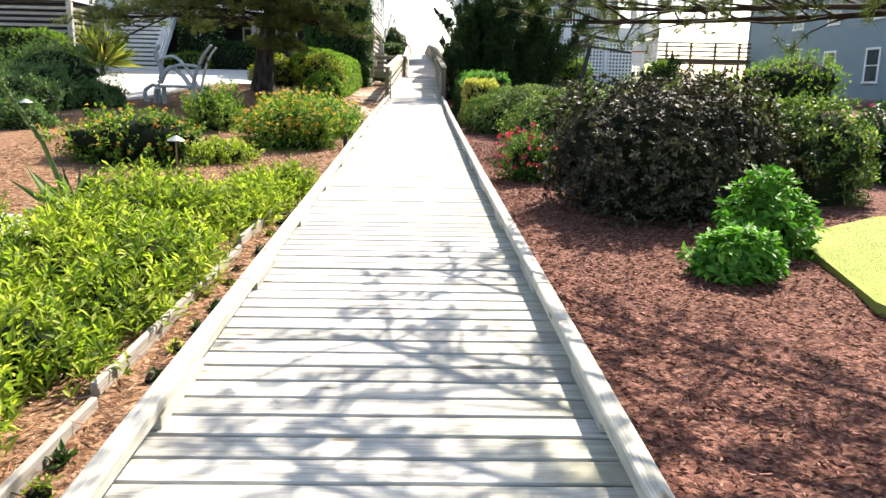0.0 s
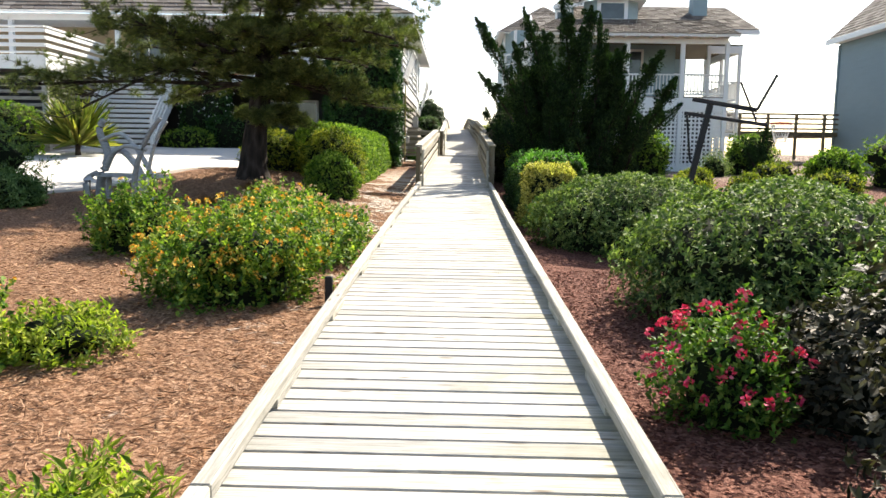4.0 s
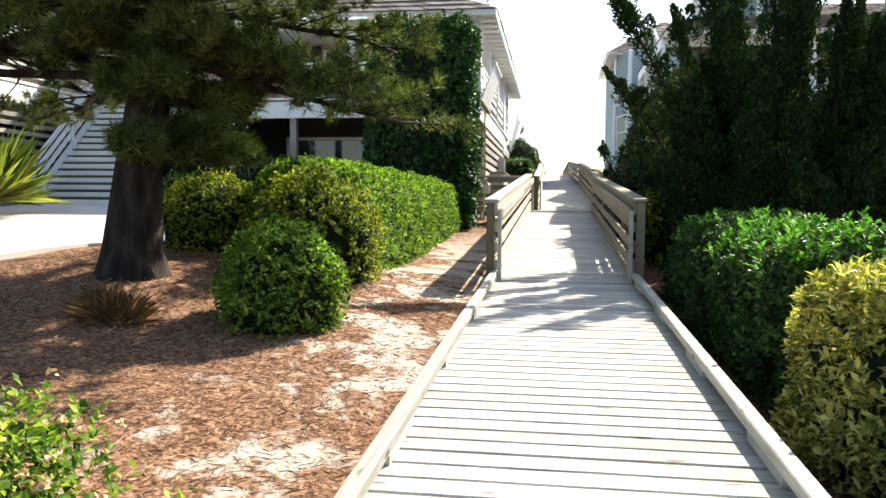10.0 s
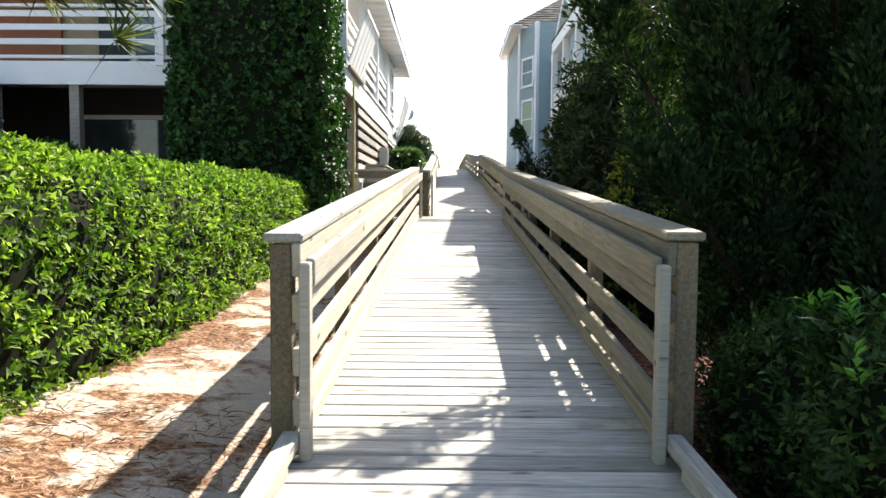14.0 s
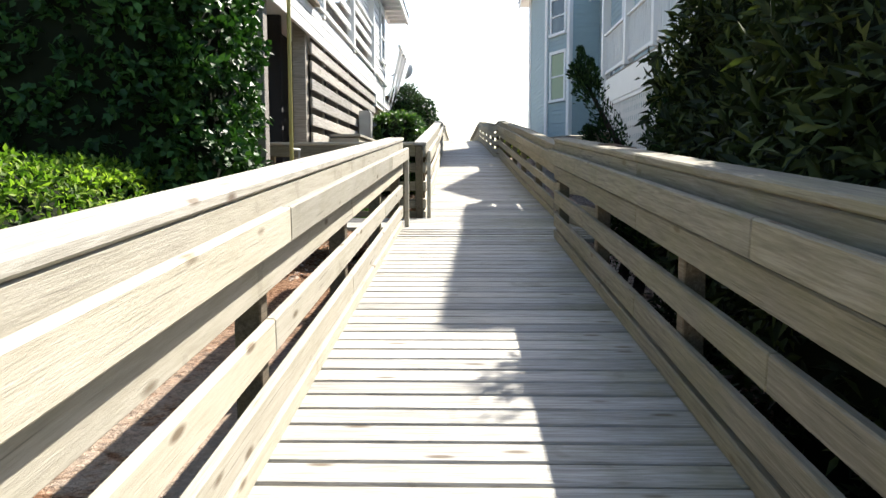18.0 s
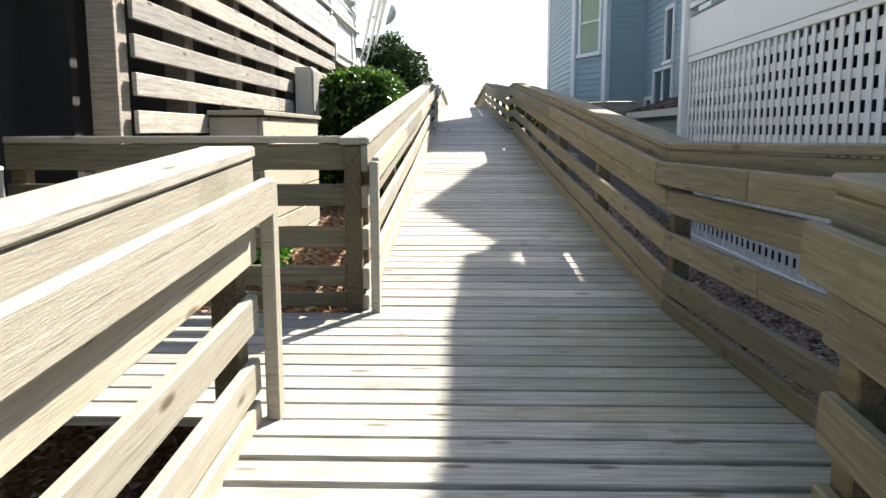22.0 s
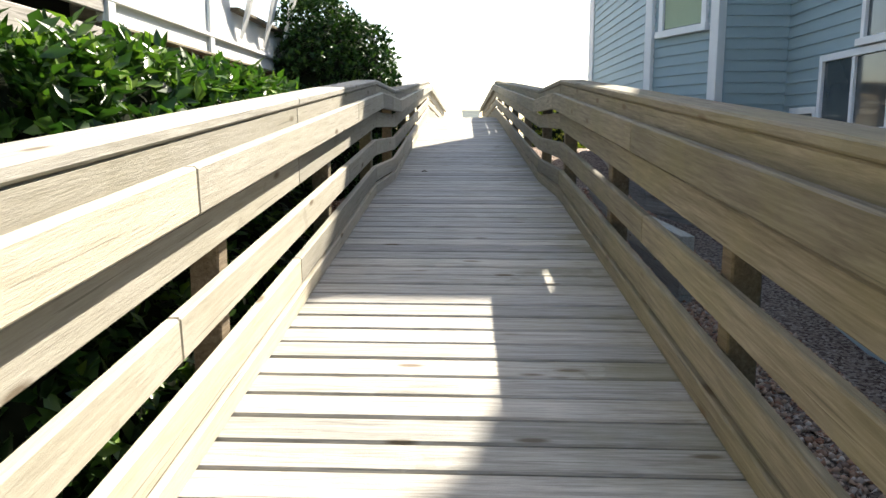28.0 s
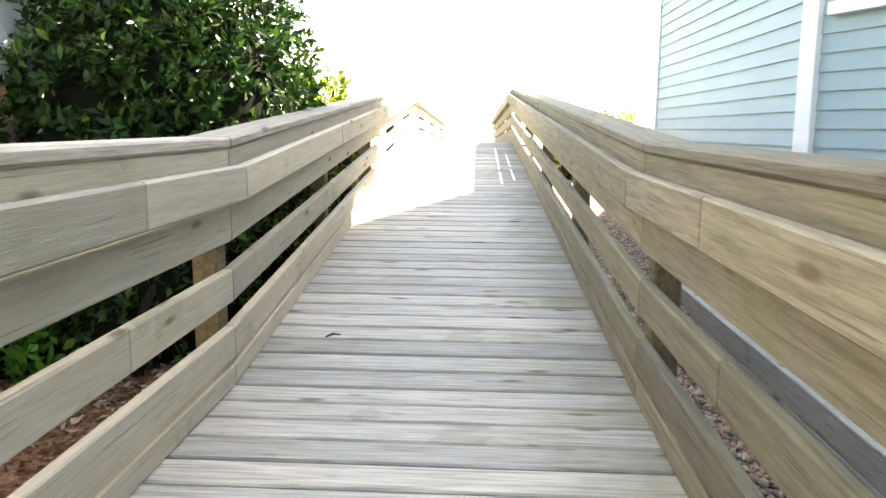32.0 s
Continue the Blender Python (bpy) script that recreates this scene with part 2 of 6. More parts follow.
def make_ground():
    """Pine straw and sand on one flank of the walk, red bark mulch and leaf litter on the other."""
    n = Net("ground_cover", 0.95, spec=0.1)
    x, y, z = n.position()
    v = n.coords((1, 1, 1))
    big = n.noise(v, 0.55, 4, 0.6, 0.4)
    mid = n.noise(v, 2.6, 5, 0.65, 0.5)
    fine = n.noise(v, 34.0, 4, 0.7, 1.2)
    chips = n.voronoi(n.coords((1, 1, 1)), 46.0, "Color")
    cell = n.t.nodes.new("ShaderNodeSeparateColor")
    n.put(chips, cell.inputs[0])
    red = n.ramp(n.math("ADD", n.math("MULTIPLY", cell.outputs[0], 0.6), n.math("MULTIPLY", fine, 0.45)), (0.2, (0.045, 0.017, 0.012)), (0.5, (0.14, 0.058, 0.042)), (0.85, (0.27, 0.135, 0.10)))
    straw = n.ramp(n.math("ADD", n.math("MULTIPLY", cell.outputs[1], 0.5), n.math("MULTIPLY", fine, 0.55)), (0.2, (0.06, 0.028, 0.015)), (0.5, (0.215, 0.112, 0.062)), (0.85, (0.42, 0.26, 0.165)))
    sand = n.ramp(n.math("ADD", n.math("MULTIPLY", fine, 0.6), n.math("MULTIPLY", mid, 0.4)), (0.3, (0.42, 0.345, 0.27)), (0.7, (0.65, 0.57, 0.48)))
    litter = n.ramp(n.math("ADD", n.math("MULTIPLY", cell.outputs[2], 0.7), n.math("MULTIPLY", fine, 0.35)), (0.2, (0.10, 0.06, 0.045)), (0.55, (0.27, 0.20, 0.155)), (0.9, (0.46, 0.38, 0.31)))
    near = n.math("SUBTRACT", 1.0, n.math("DIVIDE", n.math("ABSOLUTE", n.math("ADD", x, 1.5)), 1.6))
    s = n.math("ADD", n.math("MULTIPLY", big, 0.5), n.math("ADD", n.math("MULTIPLY", mid, 0.9), n.math("MULTIPLY", near, 0.22)))
    s = n.math("ADD", s, n.math("MULTIPLY", n.math("SUBTRACT", y, 17.0), 0.016))
    left = n.mix(n.ramp(s, (0.92, (0, 0, 0)), (1.0, (1, 1, 1))), straw, sand)
    far = n.ramp(n.math("ADD", n.math("DIVIDE", y, 60.0), n.math("MULTIPLY", mid, 0.1)), (0.50, (0, 0, 0)), (0.58, (1, 1, 1)))
    left = n.mix(far, left, straw)
    right = n.mix(far, red, litter)
    c = n.mix(n.math("GREATER_THAN", x, -0.15), left, right)
    dune = n.math("GREATER_THAN", n.math("ADD", y, n.math("MULTIPLY", mid, 4.0)), 60.0)
    n.colour(n.mix(dune, c, sand))
    lump = n.noise(v, 7.0, 3, 0.55)
    n.bump(n.math("ADD", n.math("MULTIPLY", lump, 2.4), n.math("ADD", n.math("MULTIPLY", fine, 0.8), n.math("MULTIPLY", cell.outputs[0], 0.8))), 0.9, 0.04)
    return n.m


def make_lawn():
    n = Net("lawn_turf", 0.9, spec=0.15)
    a = n.noise(n.coords((1, 1, 1)), 60.0, 4, 0.7)
    b = n.noise(n.coords((1, 1, 1)), 2.0, 3, 0.6)
    n.colour(n.ramp(n.math("ADD", n.math("MULTIPLY", a, 0.7), n.math("MULTIPLY", b, 0.4)), (0.3, (0.14, 0.19, 0.035)), (0.6, (0.30, 0.34, 0.08)), (0.85, (0.46, 0.47, 0.16))))
    n.bump(a, 0.9, 0.03)
    return n.m


def make_chip(name, *cols):
    n = Net(name, 0.9, spec=0.15)
    n.colour(n.ramp(n.island(), *[(i / (len(cols) - 1), c) for i, c in enumerate(cols)]))
    return n.m


def make_water():
    n = Net("added_sea_sheet", 0.12, spec=0.5)
    w = n.noise(n.coords((0.5, 0.15, 1)), 1.0, 4, 0.6)
    n.colour(n.ramp(w, (0.3, (0.20, 0.27, 0.30)), (0.8, (0.42, 0.48, 0.50))))
    n.bump(w, 0.5, 0.3)
    return n.m


M_WATER = make_water()
M_BARK = make_bark()
M_SHINGLE = make_shingle()
M_SHINGLE_ONE = make_shingle("loose_cedar_shingle", True)
M_GLASS = make_glass()
M_GROUND = make_ground()
M_LAWN = make_lawn()
M_REDCHIP = make_chip("red_mulch_chip", (0.06, 0.022, 0.015), (0.17, 0.07, 0.05), (0.33, 0.17, 0.13))
M_STRAW = make_chip("pine_straw", (0.13, 0.06, 0.032), (0.34, 0.185, 0.10), (0.54, 0.36, 0.23))
M_PEBBLE = make_chip("river_gravel", (0.30, 0.13, 0.08), (0.42, 0.26, 0.17), (0.25, 0.17, 0.13), (0.54, 0.40, 0.29), (0.37, 0.20, 0.12), (0.60, 0.51, 0.42))
M_LITTER = make_chip("dry_litter", (0.12, 0.07, 0.05), (0.30, 0.22, 0.17), (0.52, 0.43, 0.35))
M_TWIG = plain("twig_bark", (0.13, 0.09, 0.065), 0.9, 0, 0.3, 20.0, 0.3)
# Near-black shrub cores: the shade between leaves is painted in, not cast.
M_CORE = plain("shrub_painted_shade", (0.013, 0.017, 0.009), 0.95, 0, 0.3, 20.0, 0.3, 0.05)
L_HEDGE = leafy("hedge_leaf", (0.03, 0.07, 0.011), (0.165, 0.265, 0.034), (0.48, 0.56, 0.10), 0.4)
L_OLEANDER = leafy("low_shrub_leaf", (0.07, 0.12, 0.018), (0.28, 0.33, 0.04), (0.60, 0.57, 0.12), 0.42)
L_LANTANA = leafy("lantana_leaf", (0.025, 0.07, 0.012), (0.15, 0.24, 0.035), (0.52, 0.54, 0.10), 0.38)
L_GOLD = leafy("gold_tip_leaf", (0.03, 0.055, 0.01), (0.22, 0.25, 0.035), (0.66, 0.55, 0.08), 0.38)
L_PITTO = leafy("pittosporum_leaf", (0.028, 0.058, 0.016), (0.135, 0.195, 0.055), (0.50, 0.54, 0.19), 0.3)
L_VARIEG = leafy("variegated_leaf", (0.10, 0.12, 0.025), (0.56, 0.47, 0.12), (0.86, 0.74, 0.32), 0.35)
L_DARK = leafy("dark_shrub_leaf", (0.018, 0.018, 0.012), (0.045, 0.042, 0.026), (0.24, 0.20, 0.13), 0.14)
L_EVER = leafy("evergreen_leaf", (0.012, 0.032, 0.010), (0.03, 0.075, 0.018), (0.10, 0.17, 0.035), 0.15, 0.32)
L_IVY = leafy("ivy_leaf", (0.012, 0.04, 0.010), (0.032, 0.085, 0.018), (0.10, 0.21, 0.045), 0.18, 0.5, 0.2)
L_JUNIPER = leafy("juniper_spray", (0.008, 0.020, 0.008), (0.019, 0.043, 0.014), (0.085, 0.15, 0.04), 0.16, 0.8, 0.15)
L_JUNLOW = leafy("low_juniper_spray", (0.05, 0.095, 0.03), (0.115, 0.19, 0.065), (0.25, 0.35, 0.13), 0.2, 0.6)
L_PINE = leafy("pine_needle", (0.035, 0.055, 0.018), (0.095, 0.12, 0.035), (0.30, 0.29, 0.10), 0.2, 0.5)
L_DARKPINE = leafy("dark_pine_needle", (0.03, 0.042, 0.014), (0.10, 0.12, 0.034), (0.36, 0.36, 0.12), 0.3, 0.6, 0.2)
L_OLIVE = leafy("olive_shrub_leaf", (0.014, 0.022, 0.008), (0.042, 0.06, 0.018), (0.13, 0.15, 0.04), 0.12, 0.6, 0.2)
L_BRIGHT = leafy("bright_leaf", (0.05, 0.15, 0.02), (0.12, 0.30, 0.04), (0.26, 0.46, 0.09), 0.3)
L_GLOSS = leafy("glossy_leaf", (0.016, 0.045, 0.010), (0.05, 0.12, 0.018), (0.22, 0.32, 0.055), 0.25, 0.35, 0.4)
L_BAY = leafy("bay_shrub_leaf", (0.015, 0.036, 0.010), (0.042, 0.092, 0.020), (0.17, 0.25, 0.06), 0.18, 0.45)
L_PALM = leafy("sago_frond", (0.08, 0.12, 0.02), (0.22, 0.24, 0.05), (0.50, 0.40, 0.10), 0.35)
L_YUCCA = leafy("yucca_blade", (0.05, 0.09, 0.035), (0.11, 0.16, 0.06), (0.30, 0.33, 0.16))
L_ROSE = leafy("rose_leaf", (0.03, 0.075, 0.014), (0.10, 0.19, 0.03), (0.34, 0.42, 0.09), 0.3)
L_RED = make_chip("rose_petal", (0.60, 0.03, 0.08), (0.78, 0.06, 0.14), (0.85, 0.22, 0.28))
L_ORANGE = make_chip("lantana_flower", (0.80, 0.30, 0.03), (0.85, 0.55, 0.06), (0.85, 0.68, 0.25))
L_PINK = make_chip("pink_lantana_flower", (0.75, 0.30, 0.30), (0.80, 0.55, 0.30), (0.85, 0.75, 0.40))
L_DRYGRASS = leafy("dry_grass_blade", (0.15, 0.08, 0.045), (0.28, 0.16, 0.09), (0.44, 0.29, 0.17))

# ---- mesh helpers ----


def mesh_obj(name, verts, faces, material, parent=None, label="", smooth=False):
    me = bpy.data.meshes.new(name)
    me.from_pydata([tuple(v) for v in verts], [], faces)
    me.update()
    if smooth:
        me.polygons.foreach_set("use_smooth", [True] * len(me.polygons))
    me.materials.append(material)
    ob = new(name, me)
    ob.parent = parent
    if label:
        ob["label"] = label
    return ob


def part(name, bm, material, parent, label="", smooth=False):
    me = bpy.data.meshes.new(name)
    bm.to_mesh(me)
    bm.free()
    if smooth:
        me.polygons.foreach_set("use_smooth", [True] * len(me.polygons))
    me.materials.append(material)
    ob = new(name, me)
    ob.parent = parent
    if label:
        ob["label"] = label
    return ob


def empty(name, label="", category="", group="", kind="", at=(0, 0, 0)):
    ob = new(name)
    ob.location = at
    bpy.context.view_layer.update()
    return tagged(ob, label, category, group, kind)


def child(ob, parent):
    """Hang ob under parent and keep its place in the world."""
    ob.parent = parent
    if parent is not None:
        ob.matrix_parent_inverse = parent.matrix_basis.inverted()
    return ob


BOXES = {}


def box_mesh(sx, sy, sz, c, material):
    """A box with chamfered edges, one mesh for alike sizes."""
    key = (round(sx, 3), round(sy, 3), round(sz, 3), round(c, 4), material.name)
    if key in BOXES:
        return BOXES[key]
    hx, hy, hz = sx / 2, sy / 2, sz / 2
    c = min(c, hx * 0.8, hy * 0.8, hz * 0.8)
    verts, idx, faces = [], {}, []
    for i in (-1, 1):
        for j in (-1, 1):
            for k in (-1, 1):
                for a in range(3):
                    p = [i * (hx - c), j * (hy - c), k * (hz - c)]
                    p[a] = (i * hx, j * hy, k * hz)[a]
                    idx[i, j, k, a] = len(verts)
                    verts.append(tuple(p))
    for a in range(3):
        b, d = (a + 1) % 3, (a + 2) % 3
        for s in (-1, 1):
            f = []
            for u, w in ((-1, -1), (1, -1), (1, 1), (-1, 1)):
                q = [0, 0, 0]
                q[a], q[b], q[d] = s, u, w
                f.append(idx[(*q, a)])
            faces.append(f if s > 0 else f[::-1])
    for a in range(3):
        b, d = (a + 1) % 3, (a + 2) % 3
        for u in (-1, 1):
            for w in (-1, 1):
                q0, q1 = [0, 0, 0], [0, 0, 0]
                q0[a], q0[b], q0[d] = -1, u, w
                q1[a], q1[b], q1[d] = 1, u, w
                f = [idx[(*q0, b)], idx[(*q1, b)], idx[(*q1, d)], idx[(*q0, d)]]
                faces.append(f if u * w > 0 else f[::-1])
    for i in (-1, 1):
        for j in (-1, 1):
            for k in (-1, 1):
                f = [idx[i, j, k, 0], idx[i, j, k, 1], idx[i, j, k, 2]]
                faces.append(f if i * j * k > 0 else f[::-1])
    me = bpy.data.meshes.new("board")
    me.from_pydata(verts, [], faces)
    me.materials.append(material)
    BOXES[key] = me
    return me


def block(name, centre, size, material, parent=None, label="", c=0.006, rot=(0, 0, 0)):
    ob = new(name, box_mesh(*size, c, material))
    ob.matrix_basis = pose(*centre, *rot)
    if parent is not None:
        child(ob, parent)
    if label:
        ob["label"] = label
    return ob


def beam(name, p0, p1, w, h, material, parent=None, label="", c=0.006, up=(0, 0, 1), lift=0.0):
    """A straight piece of timber from p0 to p1; w across, h upward."""
    p0, p1 = Vector(p0), Vector(p1)
    d = p1 - p0
    x = d.normalized()
    y = Vector(up).cross(x).normalized()
    z = x.cross(y)
    m = Matrix((x, y, z)).transposed().to_4x4()
    m.translation = (p0 + p1) / 2 + z * lift
    ob = new(name, box_mesh(d.length, w, h, c, material))
    ob.matrix_basis = m
    if parent is not None:
        child(ob, parent)
    if label:
        ob["label"] = label
    return ob


def interp(points, y):
    return float(np.interp(y, [p[0] for p in points], [p[1] for p in points]))


def tube(verts, faces, path, radii, sides=7):
    """Add a tapered tube along path to the lists."""
    base = len(verts)
    n = len(path)
    for i, p in enumerate(path):
        a = Vector(path[min(i + 1, n - 1)]) - Vector(path[max(i - 1, 0)])
        a.normalize()
        u = a.orthogonal().normalized() if abs(a.z) > 0.9 else a.cross(Vector((0, 0, 1))).normalized()
        w = a.cross(u)
        for s in range(sides):
            t = 2 * math.pi * s / sides
            verts.append(tuple(Vector(p) + (u * math.cos(t) + w * math.sin(t)) * radii[i]))
    for i in range(n - 1):
        for s in range(sides):
            s2 = (s + 1) % sides
            faces.append((base + i * sides + s, base + i * sides + s2, base + (i + 1) * sides + s2, base + (i + 1) * sides + s))
    faces.append(tuple(base + (n - 1) * sides + s for s in range(sides)))


RNG = np.random.default_rng(7)


def unit(v):
    return v / np.maximum(np.linalg.norm(v, axis=1, keepdims=True), 1e-9)


def lumps(p, seed, freq=1.0):
    """A smooth bumpy field of about -1 to 1."""
    r = np.random.default_rng(seed)
    out = np.zeros(len(p))
    for i in range(7):
        k = r.normal(size=3) * freq * (1 + 0.5 * i)
        out += np.sin(p @ k + r.uniform(0, 6.28)) / (1 + 0.45 * i)
    return out / 2.6


def leaves(name, pos, way, length, width, material, parent, label="", fold=0.25, kind="stuff", face=None):
    """Small folded leaf blades at pos, pointing along way: four corners and a midrib each. face: where their upper sides turn."""
    n = len(pos)
    side = unit(np.cross(RNG.normal(size=(n, 3)) + (0 if face is None else face * 2.2), way))
    nor = np.cross(way, side)
    ln = (length * RNG.uniform(0.7, 1.25, n))[:, None]
    wd = (width * RNG.uniform(0.75, 1.2, n))[:, None] / 2
    v = np.empty((n, 4, 3))
    v[:, 0] = pos
    v[:, 1] = pos + way * ln * 0.5 + side * wd + nor * wd * fold
    v[:, 2] = pos + way * ln - nor * ln * 0.12
    v[:, 3] = pos + way * ln * 0.5 - side * wd + nor * wd * fold
    b = np.arange(n)[:, None] * 4
    loops = (b + np.array([[0, 1, 2, 0, 2, 3]])).ravel()
    return tri_obj(name, v.reshape(-1, 3), loops, material, parent, label, kind)


def tri_obj(name, v, loops, material, parent, label="", kind="stuff"):
    me = bpy.data.meshes.new(name)
    me.vertices.add(len(v))
    me.vertices.foreach_set("co", np.ascontiguousarray(v, dtype=np.float32).ravel())
    m = len(loops) // 3
    me.loops.add(len(loops))
    me.loops.foreach_set("vertex_index", loops.astype(np.int32))
    me.polygons.add(m)
    me.polygons.foreach_set("loop_start", np.arange(0, m * 3, 3, dtype=np.int32))
    me.update(calc_edges=True)
    me.materials.append(material)
    ob = new(name, me)
    if parent is not None:
        child(ob, parent)
    if label:
        ob["label"] = label
    if kind:
        ob["kind"] = kind
    return ob


def blades(name, pos, way, length, width, material, parent, label="", kind="stuff"):
    """Needles and grass: one thin triangle each."""
    n = len(pos)
    side = unit(np.cross(way, RNG.normal(size=(n, 3))))
    ln = (length * RNG.uniform(0.75, 1.2, n))[:, None]
    v = np.empty((n, 3, 3))
    v[:, 0] = pos + side * width / 2
    v[:, 1] = pos - side * width / 2
    v[:, 2] = pos + way * ln
    return tri_obj(name, v.reshape(-1, 3), np.arange(n * 3), material, parent, label, kind)


# ---- the plan: heights along the walk ----
DECK_Z = [(-8, -0.2), (0, -0.17), (2.2, -0.1), (8.35, 0.1), (15.85, 0.39), (23.1, 0.66), (33.6, 1.385), (35.5, 1.385), (45.0, 2.315), (46.65, 2.325), (54.3, 3.07), (60.5, 2.84), (73, 2.35)]
DECK_X = [(-8, -0.08), (2.2, -0.12), (8.3, -0.165), (16, -0.215), (33.6, -0.2), (35.5, 0.06), (36.9, -0.01), (39, -0.015), (41, -0.04), (43, -0.055), (45.0, -0.105), (46.65, -0.118), (54.3, -0.30), (60.5, -0.38), (73, -0.5)]
HALVES = [(-8, 0.767), (22.5, 0.767), (24, 0.742), (33.6, 0.742), (36, 0.725), (44, 0.715), (45, 0.69), (46.65, 0.695), (54.3, 0.65), (60.5, 0.52), (75, 0.52)]
GROUND_L = [(-8, -0.3), (0, -0.27), (8, -0.05), (16, 0.22), (22, 0.42), (30, 0.85), (36, 1.05), (46, 1.85), (54, 2.65), (60, 2.5), (90, 2)]
GROUND_R = [(-8, -0.3), (0, -0.28), (8, -0.1), (16, 0.15), (23, 0.35), (33, 0.75), (41, 1.0), (50, 1.75), (54, 2.45), (60, 2.4), (90, 2)]
GROUND_FAR_L = [(-8, -0.2), (0, -0.1), (10, 0.2), (20, 0.55), (26, 1.0), (32, 1.5), (50, 1.7), (60, 2.2), (90, 2)]
GROUND_FAR_R = [(-8, -0.3), (0, -0.3), (20, 0.25), (30, 0.8), (41, 1.05), (56, 1.8), (90, 1.8)]


def dz(y):
    return interp(DECK_Z, y)


def dx(y):
    return interp(DECK_X, y)


def half_width(y):
    return interp(HALVES, y)


def ground_z(x, y):
    if x < -0.15:
        k = min(max((-x - 2) / 5, 0), 1)
        a, b = GROUND_L, GROUND_FAR_L
    else:
        k = min(max((x - 2) / 4, 0), 1)
        a, b = GROUND_R, GROUND_FAR_R
    k = k * k * (3 - 2 * k)
    g = interp(a, y) * (1 - k) + interp(b, y) * k
    return g + 0.42 * math.exp(-((x + 4.2) ** 2 + (y - 22) ** 2) / 6.0)


def make_terrain():
    xs = [-900, -300, -120, -60, -40, -30, -24, -20, -17, -15] + list(np.arange(-13.5, -6, 0.75)) + list(np.arange(-6, 6.01, 0.2)) + list(np.arange(6.75, 15, 0.75)) + [17, 20, 24, 30, 40, 60, 120, 300, 900]
    ys = [-300, -80, -30, -14] + list(np.arange(-8, 50, 0.25)) + list(np.arange(50, 75, 1.0)) + [80, 90, 110, 140, 200, 400, 1200]
    verts, faces = [], []
    for y in ys:
        for x in xs:
            z = ground_z(x, y)
            if abs(x) < 14 and -8 < y < 60:
                p = Vector((x, y, 0))
                z += 0.035 * noise.noise(p * 1.1) + 0.018 * noise.noise(p * 4.0)
            if y > 76:
                z -= min((y - 76) * 0.25, 6)
            verts.append((x, y, z))
    w = len(xs)
    for j in range(len(ys) - 1):
        for i in range(w - 1):
            a = j * w + i
            faces.append((a, a + 1, a + w + 1, a + w))
    return tagged(mesh_obj("ground", verts, faces, M_GROUND, smooth=True), "bare garden soil with pine straw, sand and red mulch", "ground", kind="structure")


make_terrain()


def drape(name, outline, lift, material, label, category, step=0.6):
    """A thin slab that follows the ground inside an outline."""
    bm = bmesh.new()
    f = bm.faces.new([bm.verts.new((x, y, 0)) for x, y in outline])
    lo = (min(p[0] for p in outline), min(p[1] for p in outline))
    hi = (max(p[0] for p in outline), max(p[1] for p in outline))
    for axis in (0, 1):
        c = lo[axis] + step
        while c < hi[axis]:
            co, no = [0, 0, 0], [0, 0, 0]
            co[axis], no[axis] = c, 1
            bmesh.ops.bisect_plane(bm, geom=bm.verts[:] + bm.edges[:] + bm.faces[:], plane_co=co, plane_no=no)
            c += step
    r = bmesh.ops.extrude_face_region(bm, geom=bm.faces[:])
    top = {v for v in r["geom"] if isinstance(v, bmesh.types.BMVert)}
    for v in bm.verts:
        v.co.z = ground_z(v.co.x, v.co.y) + (lift if v in top else -0.2)
    bmesh.ops.recalc_face_normals(bm, faces=bm.faces[:])
    ob = part(name, bm, material, None)
    return tagged(ob, label, category, kind="structure")


drape("driveway", [(-30, 18.0), (-12, 17.6), (-8.2, 18.4), (-6.6, 20.5), (-6.1, 23.2), (-4.6, 25.0), (-4.4, 31.5), (-30, 31.5)], 0.05, M_CONC, "pale sunlit concrete driveway beside the garden", "driveway")
drape("garden_path", [(-6.5, 3.6), (-3.6, 4.7), (-2.75, 5.5), (-2.8, 6.2), (-3.6, 6.4), (-6.5, 6.0)], 0.05, M_CONC, "pale concrete garden path between plantings", "path", 0.4)
drape("lawn", [(3.05, 2.0), (2.75, 4.4), (3.15, 6.3), (4.4, 7.2), (9, 7.6), (14, 7.0), (14, 2.0)], 0.055, M_LAWN, "small patch of mown yellow-green lawn", "lawn", 0.5)

# ---- boardwalk ----
deck = empty("boardwalk_deck", "weathered grey timber boardwalk of cross boards", "boardwalk", kind="structure")
upper_deck = empty("ramp_deck", "weathered grey timber ramp of cross boards between handrails", "ramp", kind="structure", at=(0, 33.6, 1.38))
PITCH = 0.154


